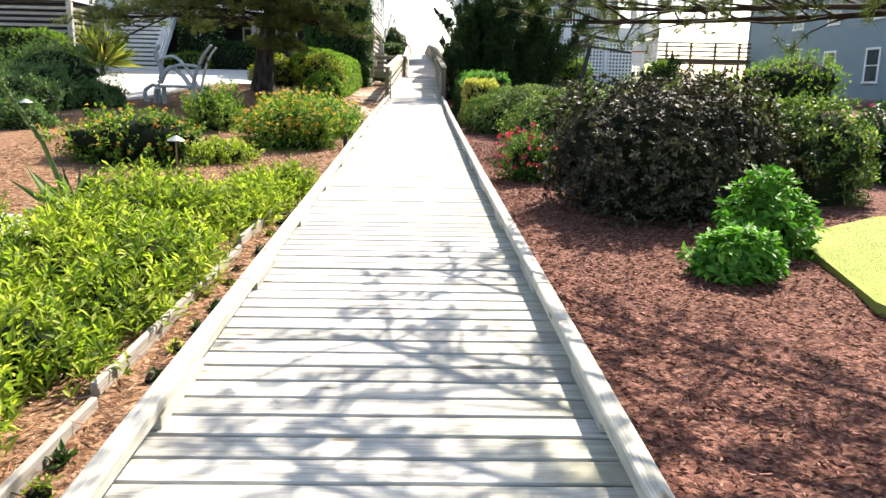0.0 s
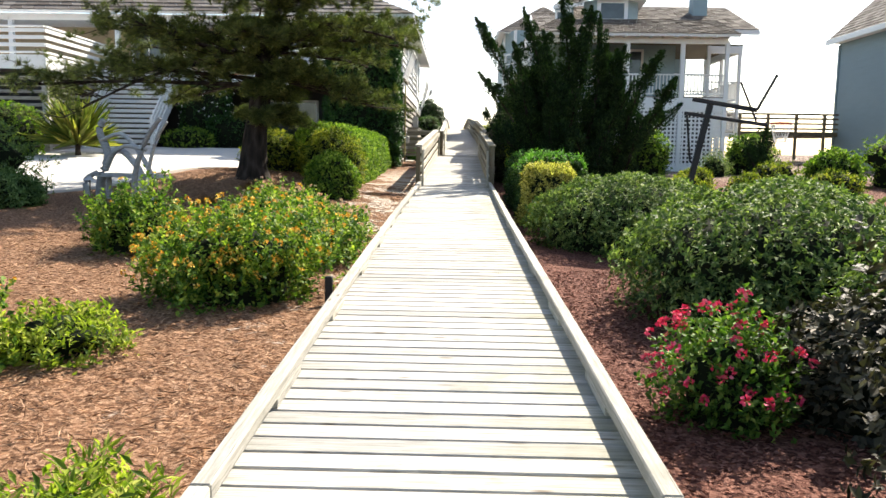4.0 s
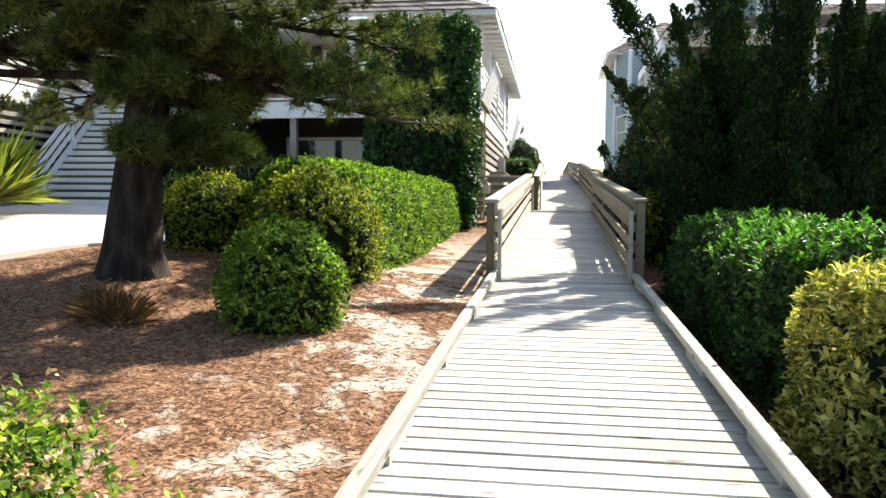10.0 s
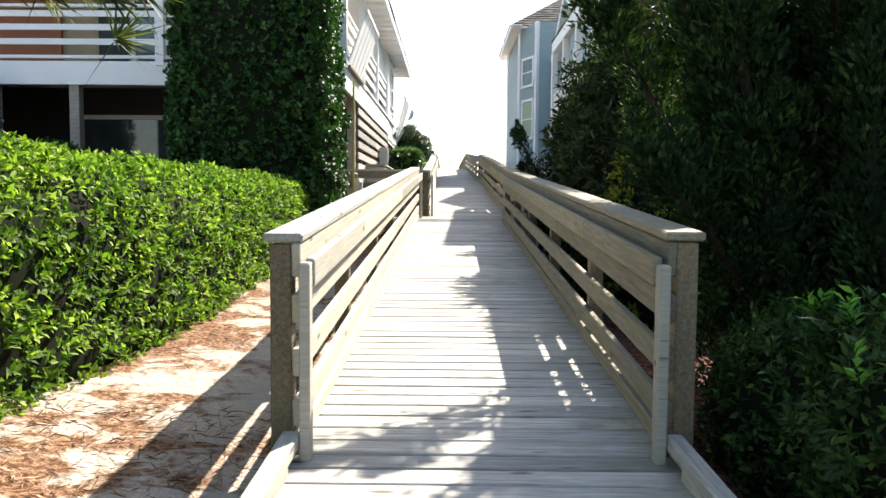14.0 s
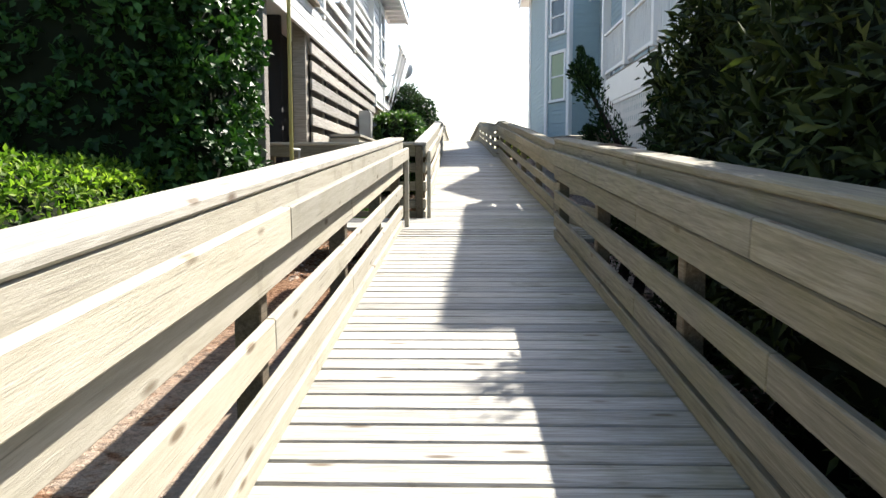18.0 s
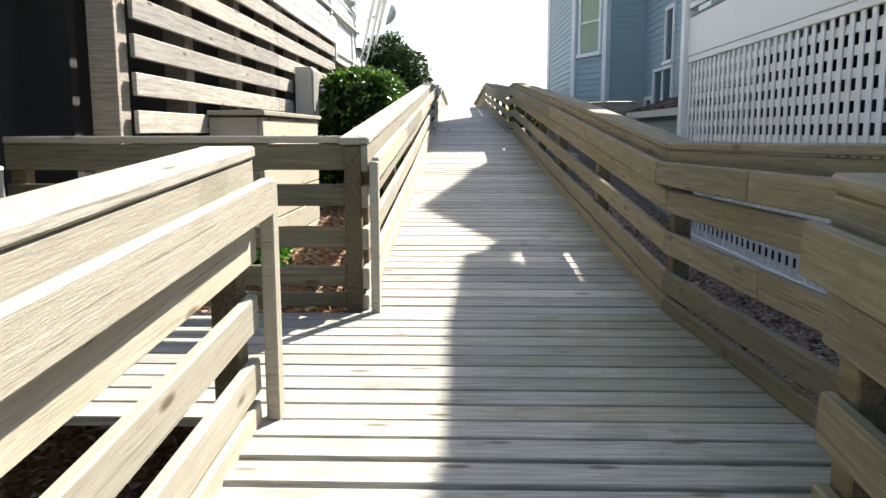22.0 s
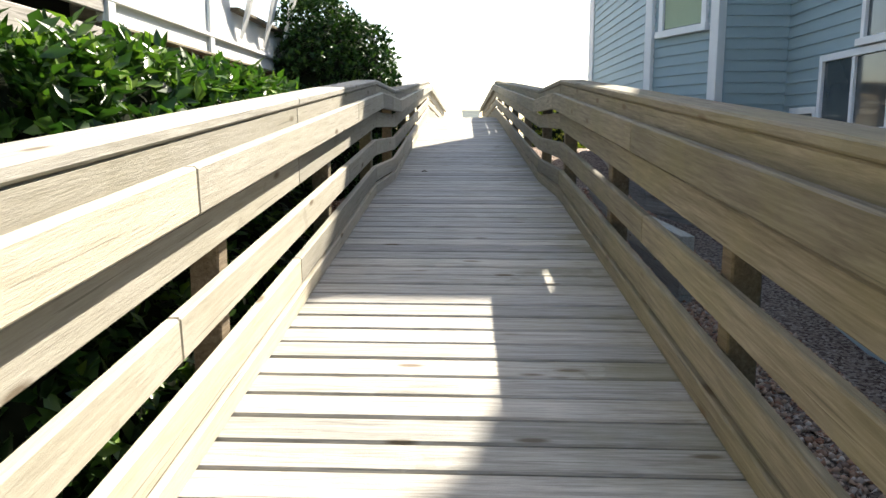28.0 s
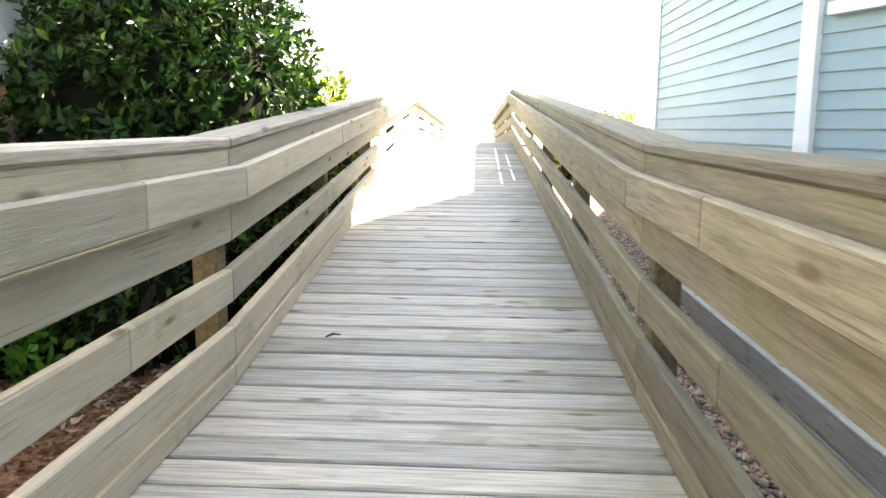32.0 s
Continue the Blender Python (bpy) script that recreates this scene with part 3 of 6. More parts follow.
def deck_board(y, parent):
    z0, z1 = dz(y - 0.07), dz(y + 0.07)
    r = math.atan2(z1 - z0, 0.14)
    half = half_width(y) + 0.13
    if 33.92 < y < 35.42:
        return block("plank", (-0.64, y, dz(y) - 0.018 + random.uniform(-0.0015, 0.0015)), (3.2, PITCH - 0.016, 0.036), M_DECK, parent, c=0.004)
    if 32.95 < y <= 33.92:
        return block("plank", (0.03, y, dz(y) - 0.018 + random.uniform(-0.0015, 0.0015)), (1.92, PITCH - 0.016, 0.036), M_DECK, parent, c=0.004)
    turn = random.uniform(-0.0012, 0.0012)
    ob = new("plank", box_mesh(2 * half, PITCH - 0.014, 0.036, 0.006, M_DECK))
    ob.matrix_basis = Matrix.Translation((dx(y) + random.uniform(-0.006, 0.006), y, dz(y) - 0.018 + random.uniform(-0.0015, 0.0015))) @ pose(0, 0, 0, math.degrees(r) + random.uniform(-0.25, 0.25), 0, math.degrees(turn))
    return child(ob, parent)


def deck_far(ya, yb, parent):
    verts, faces = [], []
    y = ya
    while y < yb:
        x, z, h = dx(y), dz(y), PITCH / 2 - 0.008
        b = len(verts)
        for yy in (y - h, y + h):
            for zz in (-0.036, 0.0):
                for xx in (-half_width(y) - 0.13, half_width(y) + 0.13):
                    verts.append((x + xx, yy, dz(yy) + zz))
        for f in ((0, 1, 5, 4), (2, 6, 7, 3), (0, 2, 3, 1), (4, 5, 7, 6), (0, 4, 6, 2), (1, 3, 7, 5)):
            faces.append(tuple(b + i for i in f))
        y += PITCH
    ob = mesh_obj("far_planks", verts, faces, M_DECKFAR, parent)
    ob["kind"] = "stuff"


# ---- rails ----
# boards on the inner face of the posts (bottom, top, how far proud of that face)
RAILS = (("outer_top_board", 0.735, 0.875, 0.0), ("top_rail", 0.695, 0.815, 0.06), ("second_rail", 0.545, 0.665, 0.0), ("third_rail", 0.322, 0.44, 0.0), ("low_rail", 0.112, 0.228, 0.0))


def rail_run(label, group, pts, side, kick=True, spacing=1.85, stock=3.7, wood=None, cap=None, double=True):
    """Posts, level boards and a flat cap along pts (x, y, z at the deck). side: +1 when the outside lies to +x."""
    run = empty("railing", label, "railing", group, at=pts[0][:3])
    up = Vector((0, 0, 1))
    wood, cap = wood or M_RAIL, cap or M_CURB
    for k in range(len(pts) - 1):
        a, b = Vector(pts[k][:3]), Vector(pts[k + 1][:3])
        ka, kb = (p[3] if len(p) > 3 else 1.0 for p in (pts[k], pts[k + 1]))
        d = b - a
        flat = Vector((d.x, d.y, 0)).normalized()
        o = Vector((flat.y, -flat.x, 0)) * side
        n = max(1, round(d.length / stock))
        for row, (name, lo, hi, proud) in enumerate(RAILS):
            if name == "top_rail" and not double:
                continue
            cuts = [0.0] + [(i + (0.5 if row % 2 else 0.0)) / n for i in range(1 if row % 2 == 0 else 0, n)] + [1.0]
            for u, v in zip(cuts, cuts[1:]):
                off, mid = o * (0.019 - proud), up * ((lo + hi) / 2)
                beam(name, a + d * u + off + mid * (ka + (kb - ka) * u), a + d * v - flat * 0.003 + off + mid * (ka + (kb - ka) * v), 0.037, hi - lo, wood, run)
        if kick:
            beam("kick_board", a + o * 0.021 + up * 0.042, b + o * 0.021 + up * 0.042, 0.036, 0.08, wood, run)
        for i in range(n):
            beam("cap", a + d * (i / n) + o * 0.074 + up * 0.896 * (ka + (kb - ka) * i / n), a + d * ((i + 1) / n) - flat * 0.004 + o * 0.074 + up * 0.896 * (ka + (kb - ka) * (i + 1) / n), 0.165, 0.038, cap, run, c=0.008)
        n = max(1, round(d.length / spacing))
        for i in range(n + 1):
            if i == 0 and k > 0:
                continue
            s = 0.05 if i == 0 else -0.05 if i == n and k == len(pts) - 2 else 0.0
            p = a + d * (i / n) + o * 0.084 + flat * s
            foot = min(ground_z(p.x, p.y), p.z) - 0.25
            head = p.z + 0.872 * (ka + (kb - ka) * i / n)
            block("post", (p.x, p.y, (foot + head) / 2), (0.09, 0.09, head - foot), M_POST, run, rot=(0, 0, math.degrees(math.atan2(flat.y, flat.x))))
    return run


def edge(y, side, extra=0.0, k=None):
    p = (dx(y) + side * (half_width(y) + extra), y, dz(y))
    return p + (k,) if k else p


Y0 = 23.1
rail_run("weathered timber handrail on the lower ramp", "ramp handrails", [edge(Y0, -1, k=1.01), edge(33.85, -1, k=1.005)], -1)
rail_run("weathered timber handrail on the shaded lower ramp", "ramp handrails", [edge(Y0, 1, k=1.03), edge(33.05, 1, k=1.0)], 1, wood=M_MOSSY_SHADE, cap=M_MOSSY_SHADE)
rail_run("weathered timber handrail turning at the landings", "ramp handrails", [(0.93, 33.12, 1.385, 1.02), (0.83, 35.5, 1.385, 0.99), edge(39.5, 1, k=1.02), edge(44.85, 1, k=0.965), edge(46.6, 1, k=0.955), edge(54.3, 1, k=0.76), edge(60.5, 1, k=0.7)], 1, wood=M_MOSSY_SHADE, cap=M_MOSSY_SHADE)
rail_run("weathered timber handrail beside the clipped shrubs", "ramp handrails", [(-0.75, 35.5, 1.385, 1.02), edge(39.5, -1, k=1.01), edge(45.05, -1, k=0.96), edge(46.65, -1, k=0.96), edge(54.3, -1, k=0.76), edge(60.5, -1, k=0.7)], -1)
rail_run("short timber rail across the side landing", "ramp handrails", [(-2.75, 35.56, 1.385, 1.03), (-0.76, 35.56, 1.385, 1.03)], -1, spacing=1.5, wood=M_MOSSY_SHADE, cap=M_RAIL, double=False)


def end_trim(at, label):
    ob = block("end_post", at, (0.045, 0.075, 0.82), M_RAIL, None)
    return tagged(ob, label, "post", "rail end posts")


for (x, y, z) in ((edge(Y0, -1, -0.03)[0], Y0 - 0.05, dz(Y0) + 0.40), (edge(Y0, 1, -0.03)[0], Y0 - 0.05, dz(Y0) + 0.40), (edge(33.85, -1, -0.03)[0], 33.9, 1.385 + 0.40), (-0.71, 35.46, 1.385 + 0.40)):
    end_trim((x, y, z), "upright weathered trim board at the railing end")


# low kerb rails on blocks along the first stretch
def kerb(side):
    run = empty("kerb_rail", "low weathered timber kerb rail raised on small blocks", "kerb rail", "kerb rails", at=edge(-4, side))
    ys = [-4.0, 0.35, 4.0, 8.1, 12.2, 16.2, 20.1, Y0 - 0.02]
    for a, b in zip(ys, ys[1:]):
        p, q = Vector(edge(a, side, 0.033)), Vector(edge(b - 0.006, side, 0.033))
        beam("kerb_board", p + Vector((0, 0, 0.078)), q + Vector((0, 0, 0.078)), 0.076, 0.062, M_CURB, run, c=0.007)
    y = -4.1
    while y < Y0 - 0.3:
        p = Vector(edge(y, side, 0.033))
        q = Vector(edge(y + 0.55, side, 0.033))
        beam("kerb_block", p + Vector((0, 0, 0.023)), q + Vector((0, 0, 0.023)), 0.07, 0.045, M_CURB, run, c=0.003)
        y += 1.65


kerb(-1)
kerb(1)

# side beams under the deck
for side in (-1, 1):
    run = empty("deck_stringer", "dark timber edge beams under the boardwalk", "beam", "deck beams", at=edge(-8, side))
    ys = [p[0] for p in DECK_Z]
    for a, b in zip(ys, ys[1:]):
        p, q = Vector(edge(a, side, 0.06)), Vector(edge(b, side, 0.06))
        beam("stringer", p - Vector((0, 0, 0.15)), q - Vector((0, 0, 0.15)), 0.045, 0.22, M_POST, run)
        for inner in (0.30, 0.62):
            p, q = Vector(edge(a, side, -inner)), Vector(edge(b, side, -inner))
            beam("joist", p - Vector((0, 0, 0.15)), q - Vector((0, 0, 0.15)), 0.045, 0.20, M_POST, run)


# The sea is unseen: sheet added to reflect sky and brighten the horizon.
water = mesh_obj("water", [(-900, 80, -1.2), (900, 80, -1.2), (900, 1190, -1.2), (-900, 1190, -1.2)], [(0, 1, 2, 3)], M_WATER)
tagged(water, "added bright sheet in place of an unseen sea beyond the dunes", "water", kind="structure")

# ---- houses ----


def shingle_roof(name, quad, parent, row=0.32, wide=0.42, label="", single=False):
    """Courses of shingles on the plane of quad: eave left, eave right, ridge right, ridge left."""
    a, b, c, d = [Vector(p) for p in quad]
    rows = max(2, round((d - a).length / row))
    nor = (b - a).cross(d - a).normalized()
    if nor.z < 0:
        nor = -nor
    verts, faces = [], []
    for r in range(rows):
        t0, t1 = r / rows, min((r + 1.25) / rows, 1.0)
        l0, r0, l1, r1 = a.lerp(d, t0), b.lerp(c, t0), a.lerp(d, t1), b.lerp(c, t1)
        n = max(1, round((r0 - l0).length / wide))
        for i in range(n):
            u0, u1 = (i + 0.02) / n, (i + 0.98) / n
            k = 0.012 + random.random() * 0.012
            drop = (a - d).normalized() * random.uniform(0, 0.03)
            p = [l0.lerp(r0, u0) + nor * (k + 0.03) + drop, l0.lerp(r0, u1) + nor * (k + 0.03) + drop, l1.lerp(r1, u1) + nor * 0.012, l1.lerp(r1, u0) + nor * 0.012]
            q = [l0.lerp(r0, u0) + nor * 0.005, l0.lerp(r0, u1) + nor * 0.005]
            s = len(verts)
            verts += [tuple(x) for x in p + q]
            faces += [(s, s + 1, s + 2, s + 3), (s + 4, s + 5, s + 1, s), (s + 4, s, s + 3), (s + 5, s + 2, s + 1)]
    under = child(mesh_obj(name if single else "roof_deck", [tuple(v) for v in (a, b, c, d)] + [tuple(v - nor * 0.10) for v in (a, b, c, d)],
                           [(0, 1, 2, 3), (7, 6, 5, 4), (0, 4, 5, 1), (1, 5, 6, 2), (2, 6, 7, 3), (3, 7, 4, 0)], M_WHITE), parent)
    if single:
        for i in range(0, len(verts), 6):
            child(mesh_obj("shingle", verts[i:i + 6], [(0, 1, 2, 3), (4, 5, 1, 0), (4, 0, 3), (5, 2, 1)], M_SHINGLE_ONE), under)
        return under
    ob = child(mesh_obj(name, verts, faces, M_SHINGLE), parent)
    ob["kind"] = "stuff"
    return ob


def siding(parent, p0, p1, z0, z1, material, step=0.115, name="clapboard"):
    """Lapped boards on an upright wall from p0 to p1 (x, y), facing to the right of that way; each board a piece."""
    a, b = Vector((*p0, 0)), Vector((*p1, 0))
    d = (b - a).normalized()
    o = Vector((d.y, -d.x, 0))
    w = (b - a).length
    wall = child(mesh_obj("wall", [tuple(a + Vector((0, 0, z0))), tuple(b + Vector((0, 0, z0))), tuple(b + Vector((0, 0, z1))), tuple(a + Vector((0, 0, z1))),
                           tuple(a - o * 0.12 + Vector((0, 0, z0))), tuple(b - o * 0.12 + Vector((0, 0, z0))), tuple(b - o * 0.12 + Vector((0, 0, z1))), tuple(a - o * 0.12 + Vector((0, 0, z1)))],
                          [(0, 1, 2, 3), (5, 4, 7, 6), (1, 5, 6, 2), (4, 0, 3, 7), (3, 2, 6, 7), (4, 5, 1, 0)], material), parent)
    n = max(1, round((z1 - z0) / step))
    s = (z1 - z0) / n
    me = bpy.data.meshes.new(name)
    me.from_pydata([(0, 0, 0), (w, 0, 0), (w, -0.022, 0), (0, -0.022, 0), (0, -0.004, s + 0.01), (w, -0.004, s + 0.01)], [], [(0, 3, 2, 1), (3, 4, 5, 2), (0, 4, 3), (1, 2, 5)])
    me.materials.append(material)
    for i in range(n):
        ob = new(name, me)
        m = Matrix((d, -o, Vector((0, 0, 1)))).transposed().to_4x4()
        m.translation = a + Vector((0, 0, z0 + i * s)) + o * 0.004
        ob.matrix_basis = m
        child(ob, wall)
    return wall


def window(parent, p0, p1, z0, z1, cols=1, rows=2, blind=None, trim=0.09, name="window"):
    """A framed window on the wall line p0 to p1, facing to the right of that way."""
    a, b = Vector((*p0, 0)), Vector((*p1, 0))
    d = (b - a).normalized()
    o = Vector((d.y, -d.x, 0))
    w = (b - a).length
    ang = math.degrees(math.atan2(d.y, d.x))
    mid = (a + b) / 2

    def piece(nm, along, z, sx, sz, out, thick, mat, par):
        p = mid + d * along + o * out
        return block(nm, (p.x, p.y, z), (sx, thick, sz), mat, par, c=0.004, rot=(0, 0, ang))
    win = piece(name, 0, (z0 + z1) / 2, w, z1 - z0, 0.012, 0.03, M_GLASS, parent)
    if blind:
        piece("blind", 0, (z0 + z1) / 2, w * 0.97, (z1 - z0) * 0.97, 0.024, 0.012, blind, win)
    zc = (z0 + z1) / 2
    for s in (-1, 1):
        piece("side_trim", s * (w / 2 + trim / 2), zc, trim, z1 - z0 + 2 * trim, 0.03, 0.06, M_WHITE, win)
    piece("head_trim", 0, z1 + trim / 2, w, trim, 0.03, 0.06, M_WHITE, win)
    piece("sill", 0, z0 - trim / 2, w + 2 * trim + 0.06, trim, 0.045, 0.09, M_WHITE, win)
    for i in range(1, cols):
        piece("mullion", w * (i / cols - 0.5), zc, 0.06, z1 - z0, 0.035, 0.04, M_WHITE, win)
    for i in range(1, rows):
        piece("meeting_rail", 0, z0 + (z1 - z0) * i / rows, w, 0.045, 0.034, 0.04, M_WHITE, win)
    return win


def railing(parent, p0, p1, z0, height, spacing=0.13, slat=False, slope=0.0, name="porch_railing", base=None):
    """White porch railing with balusters, or with three level slats."""
    a, b = Vector((*p0, z0)), Vector((*p1, z0 + slope))
    up = Vector((0, 0, 1))
    top = beam(name, a + up * height, b + up * height, 0.09, 0.05, M_WHITE, parent)
    beam("bottom_rail", a + up * 0.09, b + up * 0.09, 0.05, 0.06, M_WHITE, top)
    if slat:
        for k in (0.36, 0.62, 0.86):
            beam("slat", a + up * height * k, b + up * height * k, 0.03, 0.11, M_WHITE, top)
    else:
        n = max(1, round((b - a).length / spacing))
        for i in range(1, n):
            p = a.lerp(b, i / n)
            block("baluster", (p.x, p.y, p.z + height / 2 + 0.045), (0.035, 0.035, height - 0.09), M_WHITE, top, c=0.003)
    return top


def lattice(parent, p0, p1, z0, z1, cell=0.15, strip=0.07, name="lattice_panel", material=None):
    """Upright and level strips with square holes; each strip a piece."""
    material = material or M_WHITE
    a, b = Vector((*p0, 0)), Vector((*p1, 0))
    d = (b - a).normalized()
    o = Vector((d.y, -d.x, 0))
    w = (b - a).length
    ang = math.degrees(math.atan2(d.y, d.x))
    p = (a + b) / 2
    panel = block(name, (p.x, p.y, z1 + 0.02), (w, 0.045, 0.07), material, parent, rot=(0, 0, ang))
    n = max(1, round(w / cell))
    for i in range(n + 1):
        q = a.lerp(b, i / n)
        block("strip", (q.x, q.y, (z0 + z1) / 2), (strip, 0.012, z1 - z0), material, panel, c=0.002, rot=(0, 0, ang))
    m = max(1, round((z1 - z0) / cell))
    for i in range(m):
        q = p - o * 0.013
        block("strip", (q.x, q.y, z0 + (z1 - z0) * (i + 0.25) / m), (w, 0.012, strip), material, panel, c=0.002, rot=(0, 0, ang))
    return panel


# blue-grey house with a wrap-round porch
house_r = empty("porch_house", "blue-grey clapboard beach house with white porch, lattice base and shingled roofs", "house", at=(2.4, 35.2, 1.0))
FX0, FX1, FY, SY, WY = 2.45, 9.8, 35.2, 41.0, 37.6
FLOOR, EAVE, LAT = 3.72, 5.75, 3.17
GZ = 1.0
block("porch_floor", ((FX0 + FX1) / 2, (FY + WY) / 2, FLOOR - 0.1), (FX1 - FX0, WY - FY, 0.2), M_GREYWOOD, house_r)
block("porch_floor", (FX0 + 0.63, (WY + SY) / 2, FLOOR - 0.1), (1.25, SY - WY - 0.01, 0.2), M_GREYWOOD, house_r)
for p0, p1 in (((FX0, FY), (FX1, FY)), ((FX0, SY), (FX0, FY))):
    lattice(house_r, p0, p1, GZ - 0.3, LAT)
    a, b = Vector((*p0, 0)), Vector((*p1, 0))
    beam("skirt_board", a + Vector((0, 0, LAT + 0.28)), b + Vector((0, 0, LAT + 0.28)), 0.05, 0.44, M_WHITE, house_r)
    beam("base_board", a + Vector((0, 0, GZ + 0.02)), b + Vector((0, 0, GZ + 0.02)), 0.06, 0.28, M_WHITE, house_r)
    railing(house_r, p0, p1, FLOOR, 0.8)
# Near-black sheets added behind the lattice to paint the shade under the porch.
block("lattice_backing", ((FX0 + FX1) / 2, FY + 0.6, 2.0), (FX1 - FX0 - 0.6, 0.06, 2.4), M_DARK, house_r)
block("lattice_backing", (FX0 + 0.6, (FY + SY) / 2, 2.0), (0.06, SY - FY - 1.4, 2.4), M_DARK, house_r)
for x in (FX0, 4.3, 6.1, 8.15, FX1):
    block("porch_post", (x, FY, (0.7 + EAVE) / 2), (0.15, 0.15, EAVE - 0.7), M_WHITE, house_r)
for y in (37.1, 39.0):
    block("porch_post", (FX0, y, (FLOOR + EAVE) / 2), (0.15, 0.15, EAVE - FLOOR), M_WHITE, house_r)
block("porch_post", (FX0, SY, (0.7 + EAVE) / 2), (0.15, 0.15, EAVE - 0.7), M_WHITE, house_r)
beam("porch_beam", (FX0, FY, EAVE + 0.05), (FX1, FY, EAVE + 0.05), 0.16, 0.28, M_WHITE, house_r)
beam("porch_beam", (FX0, FY + 0.09, EAVE + 0.05), (FX0, SY, EAVE + 0.05), 0.16, 0.28, M_WHITE, house_r)
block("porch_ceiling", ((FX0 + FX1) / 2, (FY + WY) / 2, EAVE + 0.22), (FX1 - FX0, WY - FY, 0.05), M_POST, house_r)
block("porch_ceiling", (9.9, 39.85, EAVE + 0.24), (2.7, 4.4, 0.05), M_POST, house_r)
for i in range(16):
    block("rafter_tail", (FX0 + 0.2 + i * 0.47, FY - 0.25, EAVE + 0.13), (0.05, 0.5, 0.10), M_WHITE, house_r)
shingle_roof("porch_roof", [(FX0 - 0.06, FY - 0.5, EAVE + 0.2), (FX1 + 0.3, FY - 0.5, EAVE + 0.2), (FX1 + 0.3, WY + 0.1, EAVE + 1.2), (3.75, WY + 0.1, EAVE + 1.2)], house_r, 0.24, 0.3)
shingle_roof("porch_roof", [(FX0 - 0.06, SY + 0.1, EAVE + 0.2), (FX0 - 0.06, FY - 0.5, EAVE + 0.2), (3.75, WY + 0.1, EAVE + 1.2), (3.75, SY + 0.1, EAVE + 1.2)], house_r, 0.24, 0.3)
siding(house_r, (3.7, WY), (8.5, WY), FLOOR, 6.0, M_BLUE, 0.13)
siding(house_r, (8.5, WY), (8.5, 41.9), FLOOR, 6.0, M_BLUE, 0.13)
siding(house_r, (3.62, 48.45), (3.62, WY), 0.9, 6.84, M_BLUE, 0.13)
siding(house_r, (10.2, 42.0), (10.2, 46), 1.0, 6.3, M_BLUE, 0.16)
siding(house_r, (8.5, 42.0), (9.2, 42.0), FLOOR, 6.0, M_BLUE, 0.13)
siding(house_r, (10.2, 50), (3.7, 50), 1.0, 6.8, M_BLUE, 0.3)
door_r = window(house_r, (6.5, WY), (7.15, WY), FLOOR + 0.08, FLOOR + 1.95, 1, 1, name="door")
window(house_r, (4.4, WY), (5.2, WY), FLOOR + 0.7, FLOOR + 1.75)
# corner windows of the side wall, stepped down beside a small roof
window(house_r, (3.62, 47.4), (3.62, 46.07), 2.85, 3.52, 2, 1, trim=0.07)
window(house_r, (3.62, 48.1), (3.62, 47.56), 2.78, 3.0, 1, 1, trim=0.07)
window(house_r, (3.62, 46.57), (3.62, 46.07), 3.67, 4.6, 1, 1, trim=0.07)
window(house_r, (3.62, 44.7), (3.62, 43.9), 3.95, 5.2, 1, 2)
block("corner_board", (3.61, 45.1, 4.0), (0.06, 0.12, 5.2), M_WHITE, house_r)
shingle_roof("low_roof", [(2.55, 45.0, 2.66), (2.55, 41.15, 2.66), (3.62, 41.15, 2.97), (3.62, 45.0, 2.97)], house_r, 0.2, 0.3, single=True)
siding(house_r, (2.75, 44.9), (2.75, 41.2), 1.0, 2.62, M_BLUE, 0.13)
# projecting bay
bay = [(2.22, 54.3), (2.3, 49.65), (2.8, 48.45), (3.62, 48.45)]
for p, q in zip(bay, bay[1:]):
    siding(house_r, p, q, 3.0, 8.2, M_BLUE, 0.127)
    siding(house_r, (p[0] + 0.02, p[1]), (q[0] + 0.02, q[1]), 1.1, 2.98, M_GREYWOOD, 0.2, "base_board")
for x, y in bay[:3]:
    block("corner_board", (x - 0.015, y - 0.01, 5.6), (0.13, 0.13, 5.2), M_WHITE, house_r, rot=(0, 0, 30))
window(house_r, (2.408, 49.392), (2.70, 48.69), 4.08, 5.4, 1, 2, M_BLIND, 0.085)
window(house_r, (2.408, 49.392), (2.70, 48.69), 6.0, 6.95, 1, 2, None, 0.085)
shingle_roof("bay_roof", [(1.85, 55.6, 8.2), (1.85, 49.1, 8.2), (4.5, 51.4, 10.0), (4.5, 53.2, 10.0)], house_r, 0.26, 0.3)
shingle_roof("bay_roof", [(1.85, 49.1, 8.2), (7.2, 49.1, 8.2), (4.6, 51.4, 10.0), (4.5, 51.4, 10.0)], house_r, 0.26, 0.3)
beam("bay_fascia", (1.87, 49.1, 8.13), (1.87, 55.6, 8.13), 0.05, 0.2, M_WHITE, house_r)
block("bay_soffit", (2.05, 52.0, 8.09), (0.36, 7.2, 0.03), M_WHITE, house_r)
beam("base_ledge", (2.24, 49.7, 1.70), (2.2, 53.8, 1.70), 0.05, 0.05, M_GREYWOOD, house_r)
# upper storey, main roof, dormer bay and chimney
shingle_roof("main_roof", [(4.0, 37.75, 6.68), (11.9, 37.75, 6.6), (11.7, 41.6, 8.2), (4.0, 41.6, 8.2)], house_r, 0.24, 0.3)
shingle_roof("main_roof", [(12.4, 45, 6.5), (7.4, 45, 6.7), (7.4, 41.6, 8.2), (11.7, 41.6, 8.2)], house_r, 0.24, 0.3)
